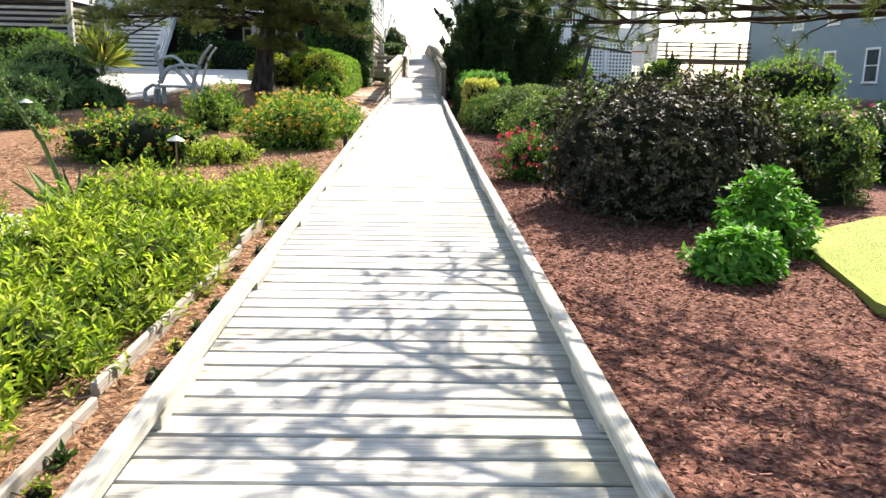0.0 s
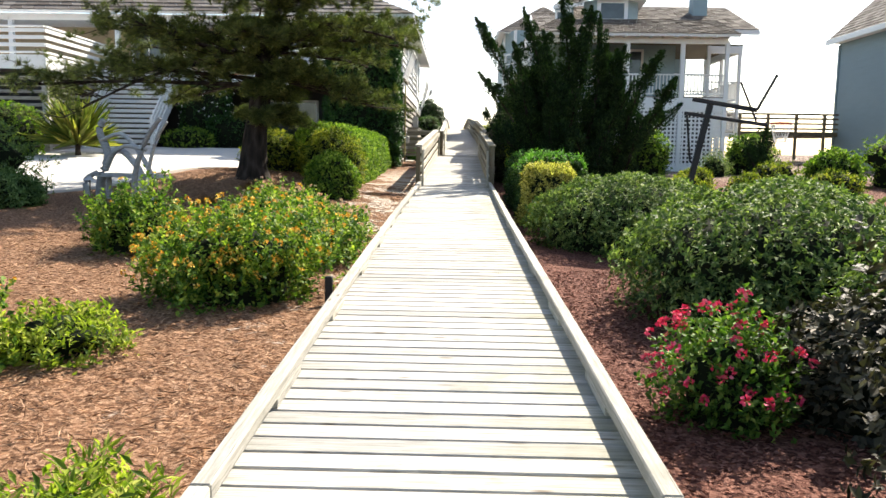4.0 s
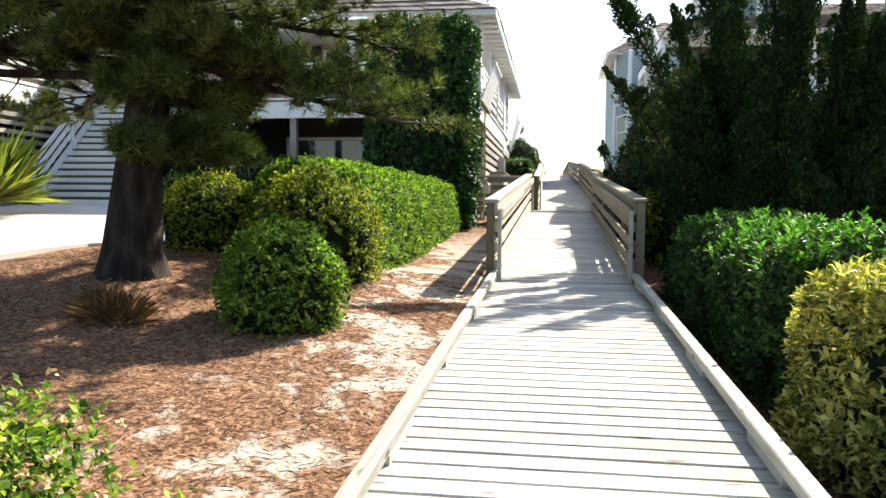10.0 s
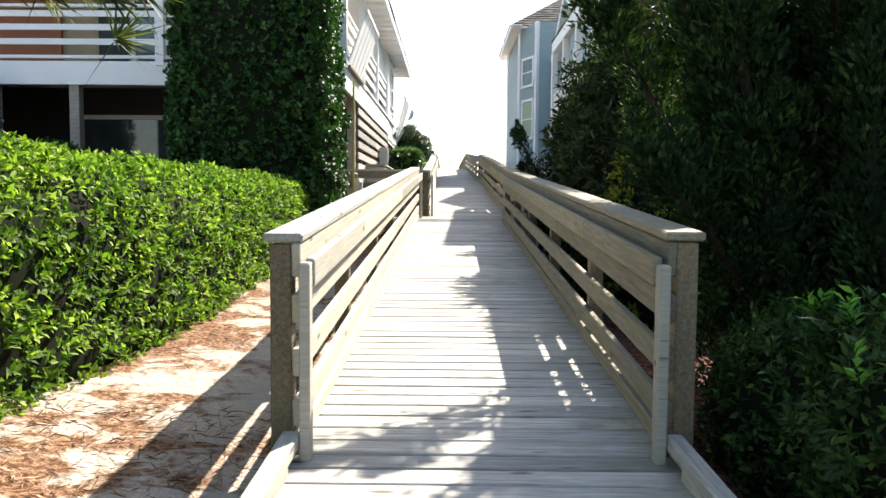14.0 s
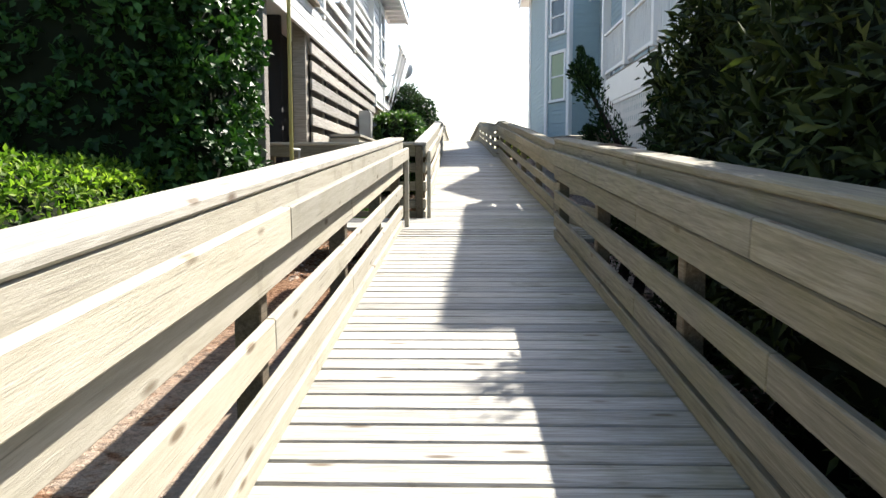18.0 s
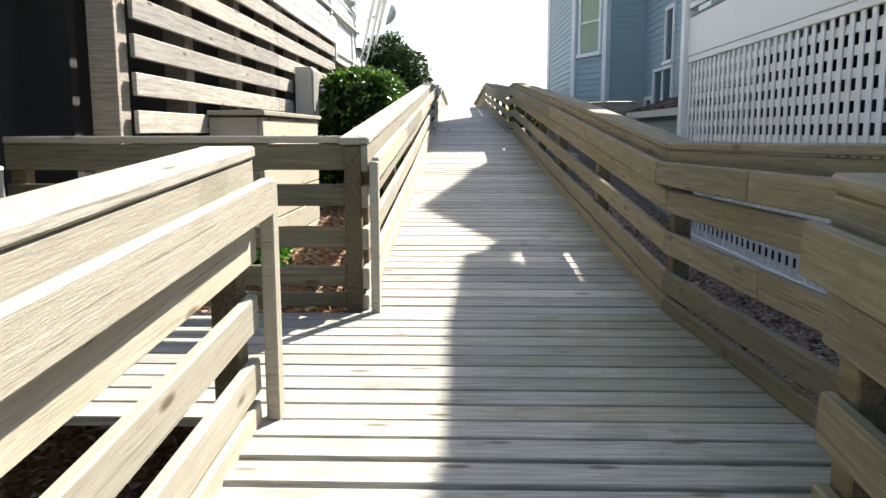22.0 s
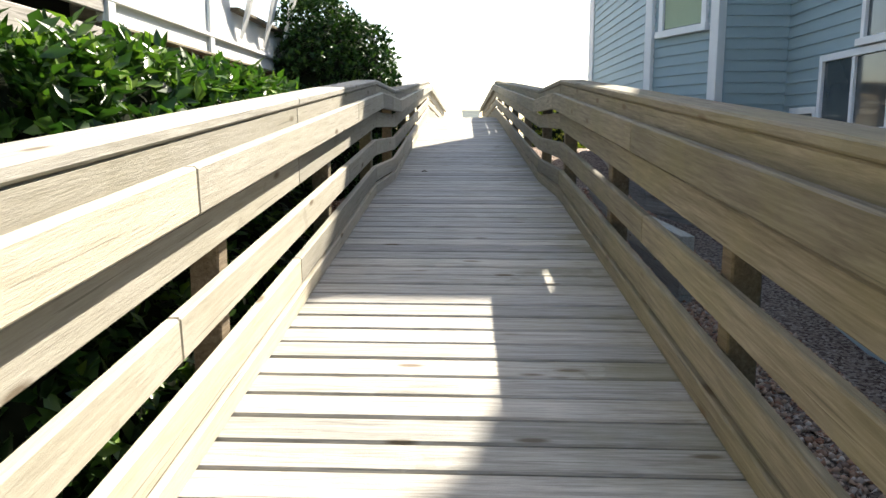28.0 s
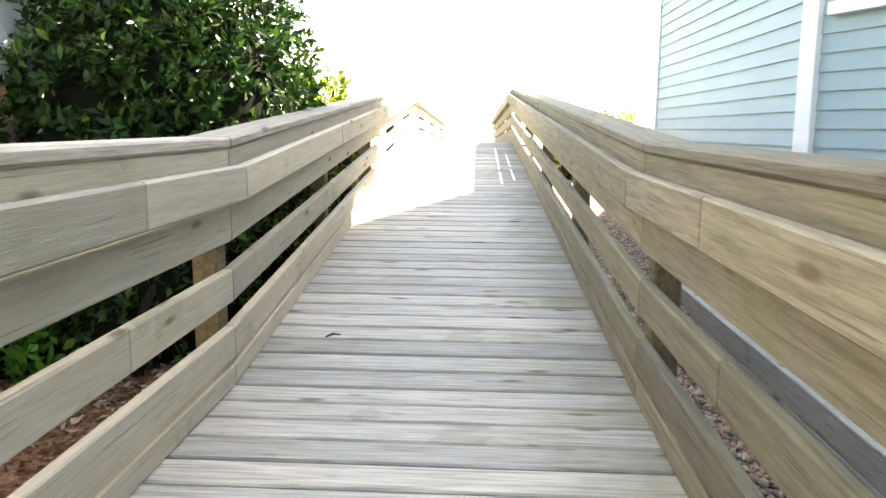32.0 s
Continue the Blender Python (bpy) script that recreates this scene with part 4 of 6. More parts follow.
# cross gable above the flank
shingle_roof("gable_roof", [(3.3, 42.0, 6.8), (8.4, 42.0, 6.8), (8.4, 45.0, 8.35), (3.3, 45.0, 8.35)], house_r, 0.24, 0.3)
shingle_roof("gable_roof", [(8.4, 48.1, 6.8), (3.3, 48.1, 6.8), (3.3, 45.0, 8.35), (8.4, 45.0, 8.35)], house_r, 0.24, 0.3)
child(mesh_obj("gable_wall", [(3.7, 42.2, 6.5), (3.7, 47.9, 6.5), (3.7, 45.0, 8.2), (3.8, 42.2, 6.5), (3.8, 47.9, 6.5), (3.8, 45.0, 8.2)], [(0, 2, 1), (3, 4, 5), (0, 1, 4, 3), (1, 2, 5, 4), (2, 0, 3, 5)], M_BLUE), house_r)
for e0, e1 in (((3.28, 42.0, 6.76), (3.28, 45.0, 8.31)), ((3.28, 48.1, 6.76), (3.28, 45.0, 8.31))):
    beam("rake_board", e0, e1, 0.05, 0.2, M_WHITE, house_r)
siding(house_r, (3.75, 38.6), (4.4, 38.2), 6.6, 7.5, M_BLUE, 0.13)
siding(house_r, (4.9, 38.4), (5.35, 37.9), 6.85, 7.75, M_BLUE, 0.13)
siding(house_r, (5.35, 37.9), (6.6, 37.9), 6.85, 7.75, M_WHITE, 0.13)
siding(house_r, (6.6, 37.9), (7.1, 38.4), 6.85, 7.75, M_BLUE, 0.13)
window(house_r, (5.5, 37.9), (6.45, 37.9), 7.0, 7.62, 1, 1)
window(house_r, (3.85, 38.54), (4.3, 38.26), 6.75, 7.35, 1, 1)
beam("fascia", (4.6, 37.7, 7.78), (7.3, 37.7, 7.78), 0.08, 0.15, M_WHITE, house_r)
beam("fascia", (3.65, 38.45, 7.55), (4.55, 37.9, 7.55), 0.08, 0.15, M_WHITE, house_r)
shingle_roof("dormer_roof", [(4.5, 37.6, 7.85), (7.4, 37.6, 7.85), (6.0, 40.0, 9.0), (5.9, 40.0, 9.0)], house_r, 0.24, 0.3)
shingle_roof("dormer_roof", [(3.65, 38.6, 7.6), (4.6, 37.8, 7.6), (5.9, 40.0, 9.0), (4.6, 41.2, 8.6)], house_r, 0.24, 0.3)
shingle_roof("dormer_roof", [(7.4, 37.6, 7.85), (7.7, 41.4, 7.85), (6.2, 41.2, 9.0), (6.0, 40.0, 9.0)], house_r, 0.24, 0.3)
siding(house_r, (5.3, 48.6), (6.7, 48.6), 8.4, 10.9, M_WHITE, 0.13)
window(house_r, (5.65, 48.6), (6.35, 48.6), 9.6, 10.5, 1, 1)
shingle_roof("tower_roof", [(5.0, 48.3, 10.9), (7.0, 48.3, 10.9), (6.5, 50.4, 11.7), (5.5, 50.4, 11.7)], house_r, 0.24, 0.3)
chim = block("chimney", (10.1, 40.2, 8.15), (0.62, 0.62, 1.35), M_BLUE, house_r)
block("chimney_cap", (10.1, 40.2, 8.85), (0.70, 0.70, 0.07), M_WHITE, chim)
block("flue", (10.1, 40.2, 8.98), (0.18, 0.18, 0.2), M_METER, chim)
# open porch and stacked balconies on the far flank
BX = 11.15
block("balcony_floor", (9.85, 39.9, FLOOR - 0.08), (2.6, 4.4, 0.16), M_WHITE, house_r)
block("balcony_floor", (10.5, 39.9, 2.42), (1.3, 4.4, 0.16), M_WHITE, house_r)
for z in (2.5, FLOOR):
    railing(house_r, (9.95, 37.7), (BX, 37.7), z, 0.8)
    railing(house_r, (BX, 42.1), (BX, 37.7), z, 0.8)
    railing(house_r, (9.3, 42.05), (BX, 42.05), z, 0.8)
for x, y in ((9.9, 37.7), (BX, 37.7), (BX, 39.9), (BX, 42.1), (9.3, 42.1)):
    block("balcony_post", (x, y, 3.43), (0.13, 0.13, 5.06), M_WHITE, house_r)
beam("porch_beam", (FX1 + 0.1, 37.7, EAVE + 0.05), (BX + 0.08, 37.7, EAVE + 0.05), 0.14, 0.28, M_WHITE, house_r)
beam("porch_beam", (BX, 37.78, EAVE + 0.05), (BX, 42.2, EAVE + 0.05), 0.14, 0.28, M_WHITE, house_r)
beam("fascia", (FX1 + 0.3, 37.72, 6.52), (11.9, 37.72, 6.5), 0.05, 0.18, M_WHITE, house_r)
for i in range(9):
    beam("louvre", (BX - 0.02, 38.0, 3.28 - 0.1 * i + 0.15), (BX - 0.02, 39.8, 3.28 - 0.1 * i + 0.15), 0.03, 0.06, M_WHITE, house_r)
beam("screen_bar", (9.36, 42.05, 5.3), (BX - 0.08, 42.05, 5.3), 0.03, 0.04, M_WHITE, house_r)
beam("screen_bar", (10.2, 42.05, 4.55), (10.2, 42.05, EAVE - 0.1), 0.03, 0.04, M_WHITE, house_r)

# white raised house with slatted ground floor
house_l = empty("slatted_house", "white raised beach house with slatted timber base and balcony", "house", at=(-2.35, 34, 1.0))
WX, LY0, LY1 = -2.3, 34.0, 47.6
BAND0, BAND1 = 3.72, 4.12
# Walls under the raised floor, coloured near-black for the shade there.
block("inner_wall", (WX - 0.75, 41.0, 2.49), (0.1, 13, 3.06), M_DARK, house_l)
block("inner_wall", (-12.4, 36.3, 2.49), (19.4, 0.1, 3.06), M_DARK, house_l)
for i in range(12):
    z = ground_z(WX, 40) + 0.10 + i * 0.235
    if z < BAND0 - 0.1:
        for y0, y1 in ((36.25, 40.0), (40.0, 43.8)):
            beam("slat", (WX, y0, z), (WX, y1 - 0.006, z), 0.03, 0.145, M_SLAT, house_l)
for y in (34.05, 36.2, 37.4, 38.7, 40.0, 41.3, 42.6, 43.9):
    block("timber_pier", (WX - 0.13, y, 2.3), (0.17, 0.17, 3.2), M_GREYWOOD, house_l)
for i in range(3):
    beam("band_board", (WX + 0.02, LY0, BAND0 + 0.065 + i * 0.14), (WX + 0.02, 43.8, BAND0 + 0.065 + i * 0.14), 0.04, 0.132, M_WHITE, house_l)
beam("band_cap", (WX + 0.03, LY0, BAND1 + 0.06), (WX + 0.03, 46.3, BAND1 + 0.06), 0.1, 0.04, M_WHITE, house_l)
siding(house_l, (WX - 1.35, 36.3), (WX - 1.35, 46.3), BAND1, 6.3, M_WHITE, 0.17)
siding(house_l, (WX, 43.5), (WX, 46.3), BAND1, 6.3, M_WHITE, 0.17)
siding(house_l, (WX, 46.3), (WX - 1.35, 46.3), 3.9, 6.3, M_WHITE, 0.17)
siding(house_l, (-22, 36.4), (WX - 1.35, 36.4), BAND1, 6.3, M_TAN, 0.3)
window(house_l, (WX, 44.9), (WX, 45.7), 4.7, 5.8)
block("balcony_floor", (WX - 0.65, 40.2, BAND1 + 0.02), (1.3, 12.2, 0.1), M_WHITE, house_l)
block("porch_floor", (-12.2, 35.2, BAND1 - 0.02), (19.6, 2.4, 0.16), M_WHITE, house_l)
beam("porch_band", (-22, LY0, BAND0 + 0.25), (WX, LY0, BAND0 + 0.25), 0.06, 0.42, M_WHITE, house_l)
railing(house_l, (WX, LY0), (WX, 43.4), BAND1 + 0.05, 1.0, slat=True)
railing(house_l, (-10.0, LY0), (-4.3, LY0), BAND1 + 0.05, 1.0, slat=True)
for y in (34.05, 37.0, 40.1, 43.3):
    block("balcony_post", (WX, y, 5.2), (0.14, 0.14, 2.2), M_WHITE, house_l)
for x in (-21.9, -19.2, -16.5, -12.6, -10.05, -8.7, -5.6):
    block("porch_post", (x, LY0, 5.15), (0.16, 0.16, 2.1), M_WHITE, house_l)
for x in (-10.05, -8.7, -7.2, -5.0):
    block("ground_post", (x, LY0 + 0.1, 2.6), (0.18, 0.18, 2.4), M_GREYWOOD, house_l)
beam("porch_beam", (-22, LY0, 6.15), (WX, LY0, 6.15), 0.16, 0.24, M_WHITE, house_l)
block("porch_ceiling", (-12.2, 35.2, 6.2), (19.8, 2.4, 0.05), M_WHITE, house_l)
block("rust_panel", (-9.2, 36.32, 5.2), (1.3, 0.06, 2.0), M_RUST, house_l)
for x0, x1 in ((-7.75, -7.15), (-6.35, -5.35)):
    block("shutter", ((x0 + x1) / 2, 36.3, 5.15), (x1 - x0, 0.06, 1.9), M_DGREEN, house_l)
window(house_l, (-7.0, 36.36), (-6.45, 36.36), BAND1 + 0.1, 5.9, 1, 1, name="door")
window(house_l, (-13.0, 36.36), (-11.8, 36.36), 4.9, 5.9, 2, 1)
EX = -1.82
shingle_roof("main_roof", [(EX, LY0 - 0.6, 6.3), (EX, 48.5, 6.3), (-8.2, 48.5, 9.4), (-8.2, LY0 + 4, 9.4)], house_l)
shingle_roof("main_roof", [(-22.5, LY0 - 0.6, 6.3), (EX, LY0 - 0.6, 6.3), (-8.2, LY0 + 4, 9.4), (-22.5, LY0 + 4, 9.4)], house_l)
beam("gutter_board", (EX - 0.02, LY0 - 0.6, 6.24), (EX - 0.02, 48.5, 6.24), 0.05, 0.2, M_WHITE, house_l)
block("soffit", (EX - 0.3, 40.9, 6.18), (0.6, 15.1, 0.03), M_WHITE, house_l)
# outward-leaning guard boards at both ends of the balcony, louvres between
for y0, n in ((34.15, 5),):
    for i in range(n):
        y = y0 + i * 0.43
        beam("guard_board", (WX + 0.05, y + 0.19, BAND1 + 0.02), (WX + 0.40, y + 0.19, BAND1 + 1.0), 0.36, 0.035, M_WHITE, house_l, up=(1, 0, 0.3))
    beam("guard_rail", (WX + 0.41, y0 - 0.05, BAND1 + 1.02), (WX + 0.41, y0 + n * 0.43, BAND1 + 1.02), 0.07, 0.07, M_WHITE, house_l)
    beam("guard_sill", (WX + 0.07, y0 - 0.05, BAND1 + 0.02), (WX + 0.07, y0 + n * 0.43, BAND1 + 0.02), 0.12, 0.05, M_POST, house_l)
# solid lower wall of the corner balcony, with pointed fins that carry its rail
CORNER = 48.3
block("wall_panel", (WX - 0.02, 45.05, 3.79), (0.05, 2.5, 0.66), M_WHITE, house_l)
block("wall_panel", (WX - 0.02, (46.3 + CORNER) / 2, 3.68), (0.05, CORNER - 46.3, 0.44), M_WHITE, house_l)
block("wall_panel", (WX - 0.7, CORNER - 0.02, 3.68), (1.31, 0.05, 0.44), M_WHITE, house_l)
beam("panel_trim", (WX + 0.02, 43.8, 3.605), (WX + 0.02, CORNER - 0.1, 3.605), 0.035, 0.03, M_WHITE, house_l)
for y in (43.86, 45.7):
    block("panel_batten", (WX + 0.018, y, 3.79), (0.03, 0.1, 0.66), M_WHITE, house_l, c=0.004)
block("corner_board", (WX + 0.018, CORNER - 0.05, 3.68), (0.032, 0.1, 0.46), M_WHITE, house_l, c=0.004)
beam("mossy_lip", (WX, 43.8, 3.445), (WX, CORNER, 3.445), 0.1, 0.025, M_MOSSY_SHADE, house_l)
beam("guard_sill", (WX + 0.03, 46.3, 3.915), (WX + 0.03, CORNER, 3.915), 0.11, 0.035, M_POST, house_l)
beam("guard_rail", (WX + 0.41, 45.9, BAND1 + 1.02), (WX + 0.41, CORNER, BAND1 + 1.02), 0.07, 0.07, M_WHITE, house_l)
block("balcony_floor", (WX - 0.7, 47.3, 3.86), (1.25, 1.95, 0.06), M_GREYWOOD, house_l)
for y in (46.5, 47.28, 48.0):
    side = [(WX + 0.035, 3.67), (WX + 0.36, BAND1 + 1.0), (WX + 0.46, BAND1 + 1.0), (WX + 0.13, 3.93)]
    verts = [(x, y + s, z) for s in (-0.045, 0.045) for x, z in side]
    child(mesh_obj("guard_fin", verts, [(0, 1, 2, 3), (7, 6, 5, 4), (0, 4, 5, 1), (1, 5, 6, 2), (2, 6, 7, 3), (3, 7, 4, 0)], M_WHITE), house_l)
for y in (47.0, 48.2):
    block("corner_post", (WX - 0.2, y, 2.75), (0.16, 0.16, 1.4), M_GREYWOOD, house_l)
for i in range(9):
    z = 1.9 + i * 0.165
    beam("base_board", (WX - 0.34, 43.8, z), (WX - 0.34, CORNER - 0.1, z), 0.03, 0.155, M_GREYWOOD, house_l)
for i in range(11):
    z = BAND1 + 0.95 + i * 0.1
    beam("louvre", (WX - 0.05, 37.1, z), (WX - 0.05, 40.0, z), 0.02, 0.075, M_WHITE, house_l)
    beam("louvre", (WX - 0.05, 40.2, z), (WX - 0.05, 43.2, z), 0.02, 0.075, M_WHITE, house_l)
for i in range(26):
    block("rafter_tail", (EX - 0.26, LY0 - 0.3 + i * 0.57, 6.14), (0.46, 0.05, 0.09), M_WHITE, house_l)

window(house_l, (-8.07, 36.24), (-5.79, 36.24), 2.00, 3.36, 1, 1)
# broad front stair
stair = empty("front_stair", "broad white-painted outside stair with open risers and side rails", "stair", at=(-11.4, 31, 1.4))
for i in range(15):
    t = i / 15
    y, z = 31.0 + t * 3.0, 1.45 + t * 2.65
    block("riser", (-11.38, y, z + 0.055), (2.2, 0.03, 0.11), M_WHITE, stair)
    block("tread", (-11.38, y + 0.12, z + 0.15), (2.2, 0.21, 0.03), M_POST, stair)
for x in (-12.52, -10.24):
    beam("stringer", (x, 30.95, 1.5), (x, 34.0, 4.2), 0.05, 0.3, M_WHITE, stair)
    for k in (0.3, 0.55, 0.8):
        beam("handrail", (x, 30.95, 1.5 + k + 0.1), (x, 34.0, 4.2 + k + 0.1), 0.04, 0.12, M_WHITE, stair)
    for t in (0.0, 0.5, 1.0):
        block("newel", (x, 30.95 + 3.05 * t, 1.9 + 2.7 * t), (0.1, 0.1, 1.1), M_WHITE, stair)
for i in range(8):
    beam("flank_slat", (-10.15, 33.9, 1.6 + i * 0.26), (-9.25, 33.9, 1.6 + i * 0.26), 0.03, 0.13, M_SLAT, stair)

# porch wing that reaches forward beside the stair
block("wing_floor", (-17.3, 31.45, BAND1 - 0.02), (9.4, 5.0, 0.16), M_WHITE, house_l)
beam("porch_band", (-22, 28.95, BAND0 + 0.25), (-12.6, 28.95, BAND0 + 0.25), 0.06, 0.42, M_WHITE, house_l)
beam("porch_band", (-12.6, 28.92, BAND0 + 0.25), (-12.6, 33.9, BAND0 + 0.25), 0.06, 0.42, M_WHITE, house_l)
railing(house_l, (-22, 28.95), (-12.6, 28.95), BAND1 + 0.05, 0.85, slat=True)
railing(house_l, (-12.6, 29.0), (-12.6, 33.9), BAND1 + 0.05, 0.85, slat=True)
for i in range(11):
    beam("slat", (-22, 29.0, 1.5 + i * 0.2), (-12.7, 29.0, 1.5 + i * 0.2), 0.03, 0.10, M_GREYWOOD, house_l)
    beam("slat", (-12.65, 29.05, 1.5 + i * 0.2), (-12.65, 33.9, 1.5 + i * 0.2), 0.03, 0.10, M_GREYWOOD, house_l)
# Near-black sheet behind the wing's slats, painting the shade below its floor.
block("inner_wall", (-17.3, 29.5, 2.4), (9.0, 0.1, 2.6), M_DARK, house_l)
for x in (-18.0, -12.68):
    block("ground_post", (x, 29.06, 2.5), (0.18, 0.18, 2.5), M_SLAT, house_l)

# slate-blue neighbour beyond the hedges
house_n = empty("neighbour_house", "slate-blue neighbouring house with white trim and shingled roof", "house", at=(19, 40, 1.0))
NX, NY0, NY1, NE = 18.8, 27.0, 45.4, 7.35
siding(house_n, (NX, NY1), (NX, NY0), 0.8, NE, M_BLUE2, 0.16)
siding(house_n, (NX, NY0), (NX + 11, NY0), 0.8, NE, M_BLUE2, 0.3)
shingle_roof("roof", [(NX - 0.5, NY1 + 0.4, NE + 0.05), (NX - 0.5, NY0 - 0.4, NE + 0.05), (NX + 5.5, NY0 - 0.4, NE + 5.6), (NX + 5.5, NY1 + 0.4, NE + 5.6)], house_n, 0.28, 0.34)
shingle_roof("roof", [(NX + 11.5, NY0 - 0.4, NE + 0.05), (NX + 11.5, NY1 + 0.4, NE + 0.05), (NX + 5.5, NY1 + 0.4, NE + 5.6), (NX + 5.5, NY0 - 0.4, NE + 5.6)], house_n, 0.4, 0.5)
beam("fascia", (NX - 0.53, NY0 - 0.4, NE - 0.03), (NX - 0.53, NY1 + 0.4, NE - 0.03), 0.04, 0.26, M_WHITE, house_n)
block("soffit", (NX - 0.27, (NY0 + NY1) / 2, NE - 0.1), (0.5, NY1 - NY0, 0.03), M_WHITE, house_n)
block("corner_board", (NX - 0.03, NY1 - 0.03, (NE + 0.6) / 2), (0.09, 0.16, NE - 0.95), M_BLUE2, house_n)
for y in (39.5, 36.1, 32.6):
    window(house_n, (NX, y + 0.45), (NX, y - 0.45), 4.2, 5.6)
    window(house_n, (NX, y + 0.45), (NX, y - 0.45), 1.6, 2.9)

# brown raised deck seen between the houses
far_deck = empty("dune_deck", "weathered brown raised timber deck with railing among the dunes", "deck", at=(13, 46, 2))
block("deck_floor", (16.0, 47.0, 2.75), (7.0, 4.0, 0.2), M_POST, far_deck)
for z in (3.0, 3.25, 3.5, 3.72):
    beam("rail_board", (12.5, 45.0, z), (19.5, 45.0, z), 0.04, 0.09, M_POST, far_deck)
for i in range(6):
    block("post", (12.5 + i * 1.4, 45.0, 2.6), (0.12, 0.12, 2.3), M_POST, far_deck)

# ---- plants ----
SEED = [100]


def shell(n, shape, seed, deep=0.3, lump=0.16, size=(1, 1, 1)):
    """Points and outward ways on a lumpy mound or clipped block of unit half-size; z from 0 to 1."""
    r = np.random.default_rng(seed)
    if shape == "mound":
        v = unit(r.normal(size=(n, 3)))
        v[:, 2] = np.where(v[:, 2] < -0.1, -v[:, 2] * (r.random(n) < 0.6) + v[:, 2] * 0.0 + r.uniform(-0.1, 0.35, n) * (v[:, 2] < -0.1) * 0.6, v[:, 2])
        v = unit(v)
        rad = 1 + lump * lumps(v, seed, 2.2) + 0.6 * lump * lumps(v, seed + 1, 6.0)
        p = v * (rad * (1 - deep * r.random(n) ** 1.7))[:, None]
        low = v[:, 2] < 0.30
        flat = p[:, :2] / np.maximum(np.linalg.norm(p[:, :2], axis=1, keepdims=True), 1e-6)
        drop = r.random(n)
        k = low & (drop < 0.75)
        reach = (0.80 + 0.18 * r.random(n)) * rad
        p[k, :2] = flat[k] * (reach * (1 - 0.5 * deep * r.random(n)))[k, None]
        p[:, 2] = 0.30 + 0.70 * p[:, 2]
        p[k, 2] = r.uniform(0.0, 0.5, k.sum())
        way = v.copy()
    else:
        ar = np.array([size[1] * size[2], size[1] * size[2], size[0] * size[2], size[0] * size[2], 2 * size[0] * size[1]])
        face = r.choice(5, n, p=ar / ar.sum())
        q = r.uniform(-1, 1, (n, 3))
        way = np.zeros((n, 3))
        for f, (ax, s) in enumerate(((0, 1), (0, -1), (1, 1), (1, -1), (2, 1))):
            k = face == f
            q[k, ax] = s * (1 - 0.25 * deep * r.random(k.sum()) ** 1.5)
            way[k, ax] = s
        full = np.array([size[0], size[1], size[2] / 2])
        q, out = rounded(q * full, full)
        way = unit(way * 0.3 + out)
        q = q / full + way * (lump * 0.5 * lumps(q * 3, seed, 1.8) + lump * 0.4 * lumps(q * 3, seed + 1, 5.0))[:, None]
        p = q.copy()
        p[:, 2] = 0.5 + 0.5 * q[:, 2]
    return p, way


def rounded(p, full):
    """Pull points of a box in to soft edges; the foot stays square. Also the outward ways."""
    soft = 0.75 * min(full)
    mid = np.clip(p, -(full - soft), full - soft)
    mid[:, 2] = np.where(p[:, 2] < 0, p[:, 2], mid[:, 2])
    d = p - mid
    far = np.linalg.norm(d, axis=1, keepdims=True)
    return mid + d * np.minimum(1, soft / np.maximum(far, 1e-6)), d / np.maximum(far, 1e-6)


def core(name, parent, at, size, shape, seed, lump, fill=1.0):
    """The twiggy inside of a shrub as one solid lump, its shade painted near-black."""
    bm = bmesh.new()
    if shape == "mound":
        bmesh.ops.create_icosphere(bm, subdivisions=3, radius=1)
        v = np.array([x.co[:] for x in bm.verts])
        rad = 0.82 * fill * (1 + lump * lumps(unit(v), seed, 2.2))
        for x, d, k in zip(bm.verts, v, rad):
            if d[2] < 0.1:
                f = 0.74 * fill / max(math.hypot(d[0], d[1]), 0.3)
                x.co = (d[0] * f * size[0], d[1] * f * size[1], max(0.30 + 0.70 * d[2] * k, -0.02) * size[2])
            else:
                x.co = (d[0] * k * size[0], d[1] * k * size[1], (0.30 + 0.66 * d[2] * k) * size[2])
    else:
        bmesh.ops.create_cube(bm, size=2)
        bmesh.ops.subdivide_edges(bm, edges=bm.edges[:], cuts=5, use_grid_fill=True)
        full = np.array([size[0], size[1], size[2] / 2])
        q, _ = rounded(np.array([x.co[:] for x in bm.verts]) * full, full)
        for x, c in zip(bm.verts, q):
            x.co = (c[0] * 0.86, c[1] * 0.93, (c[2] + full[2]) * 0.93 - 0.02)
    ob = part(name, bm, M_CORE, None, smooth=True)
    ob.location = at
    return child(ob, parent)


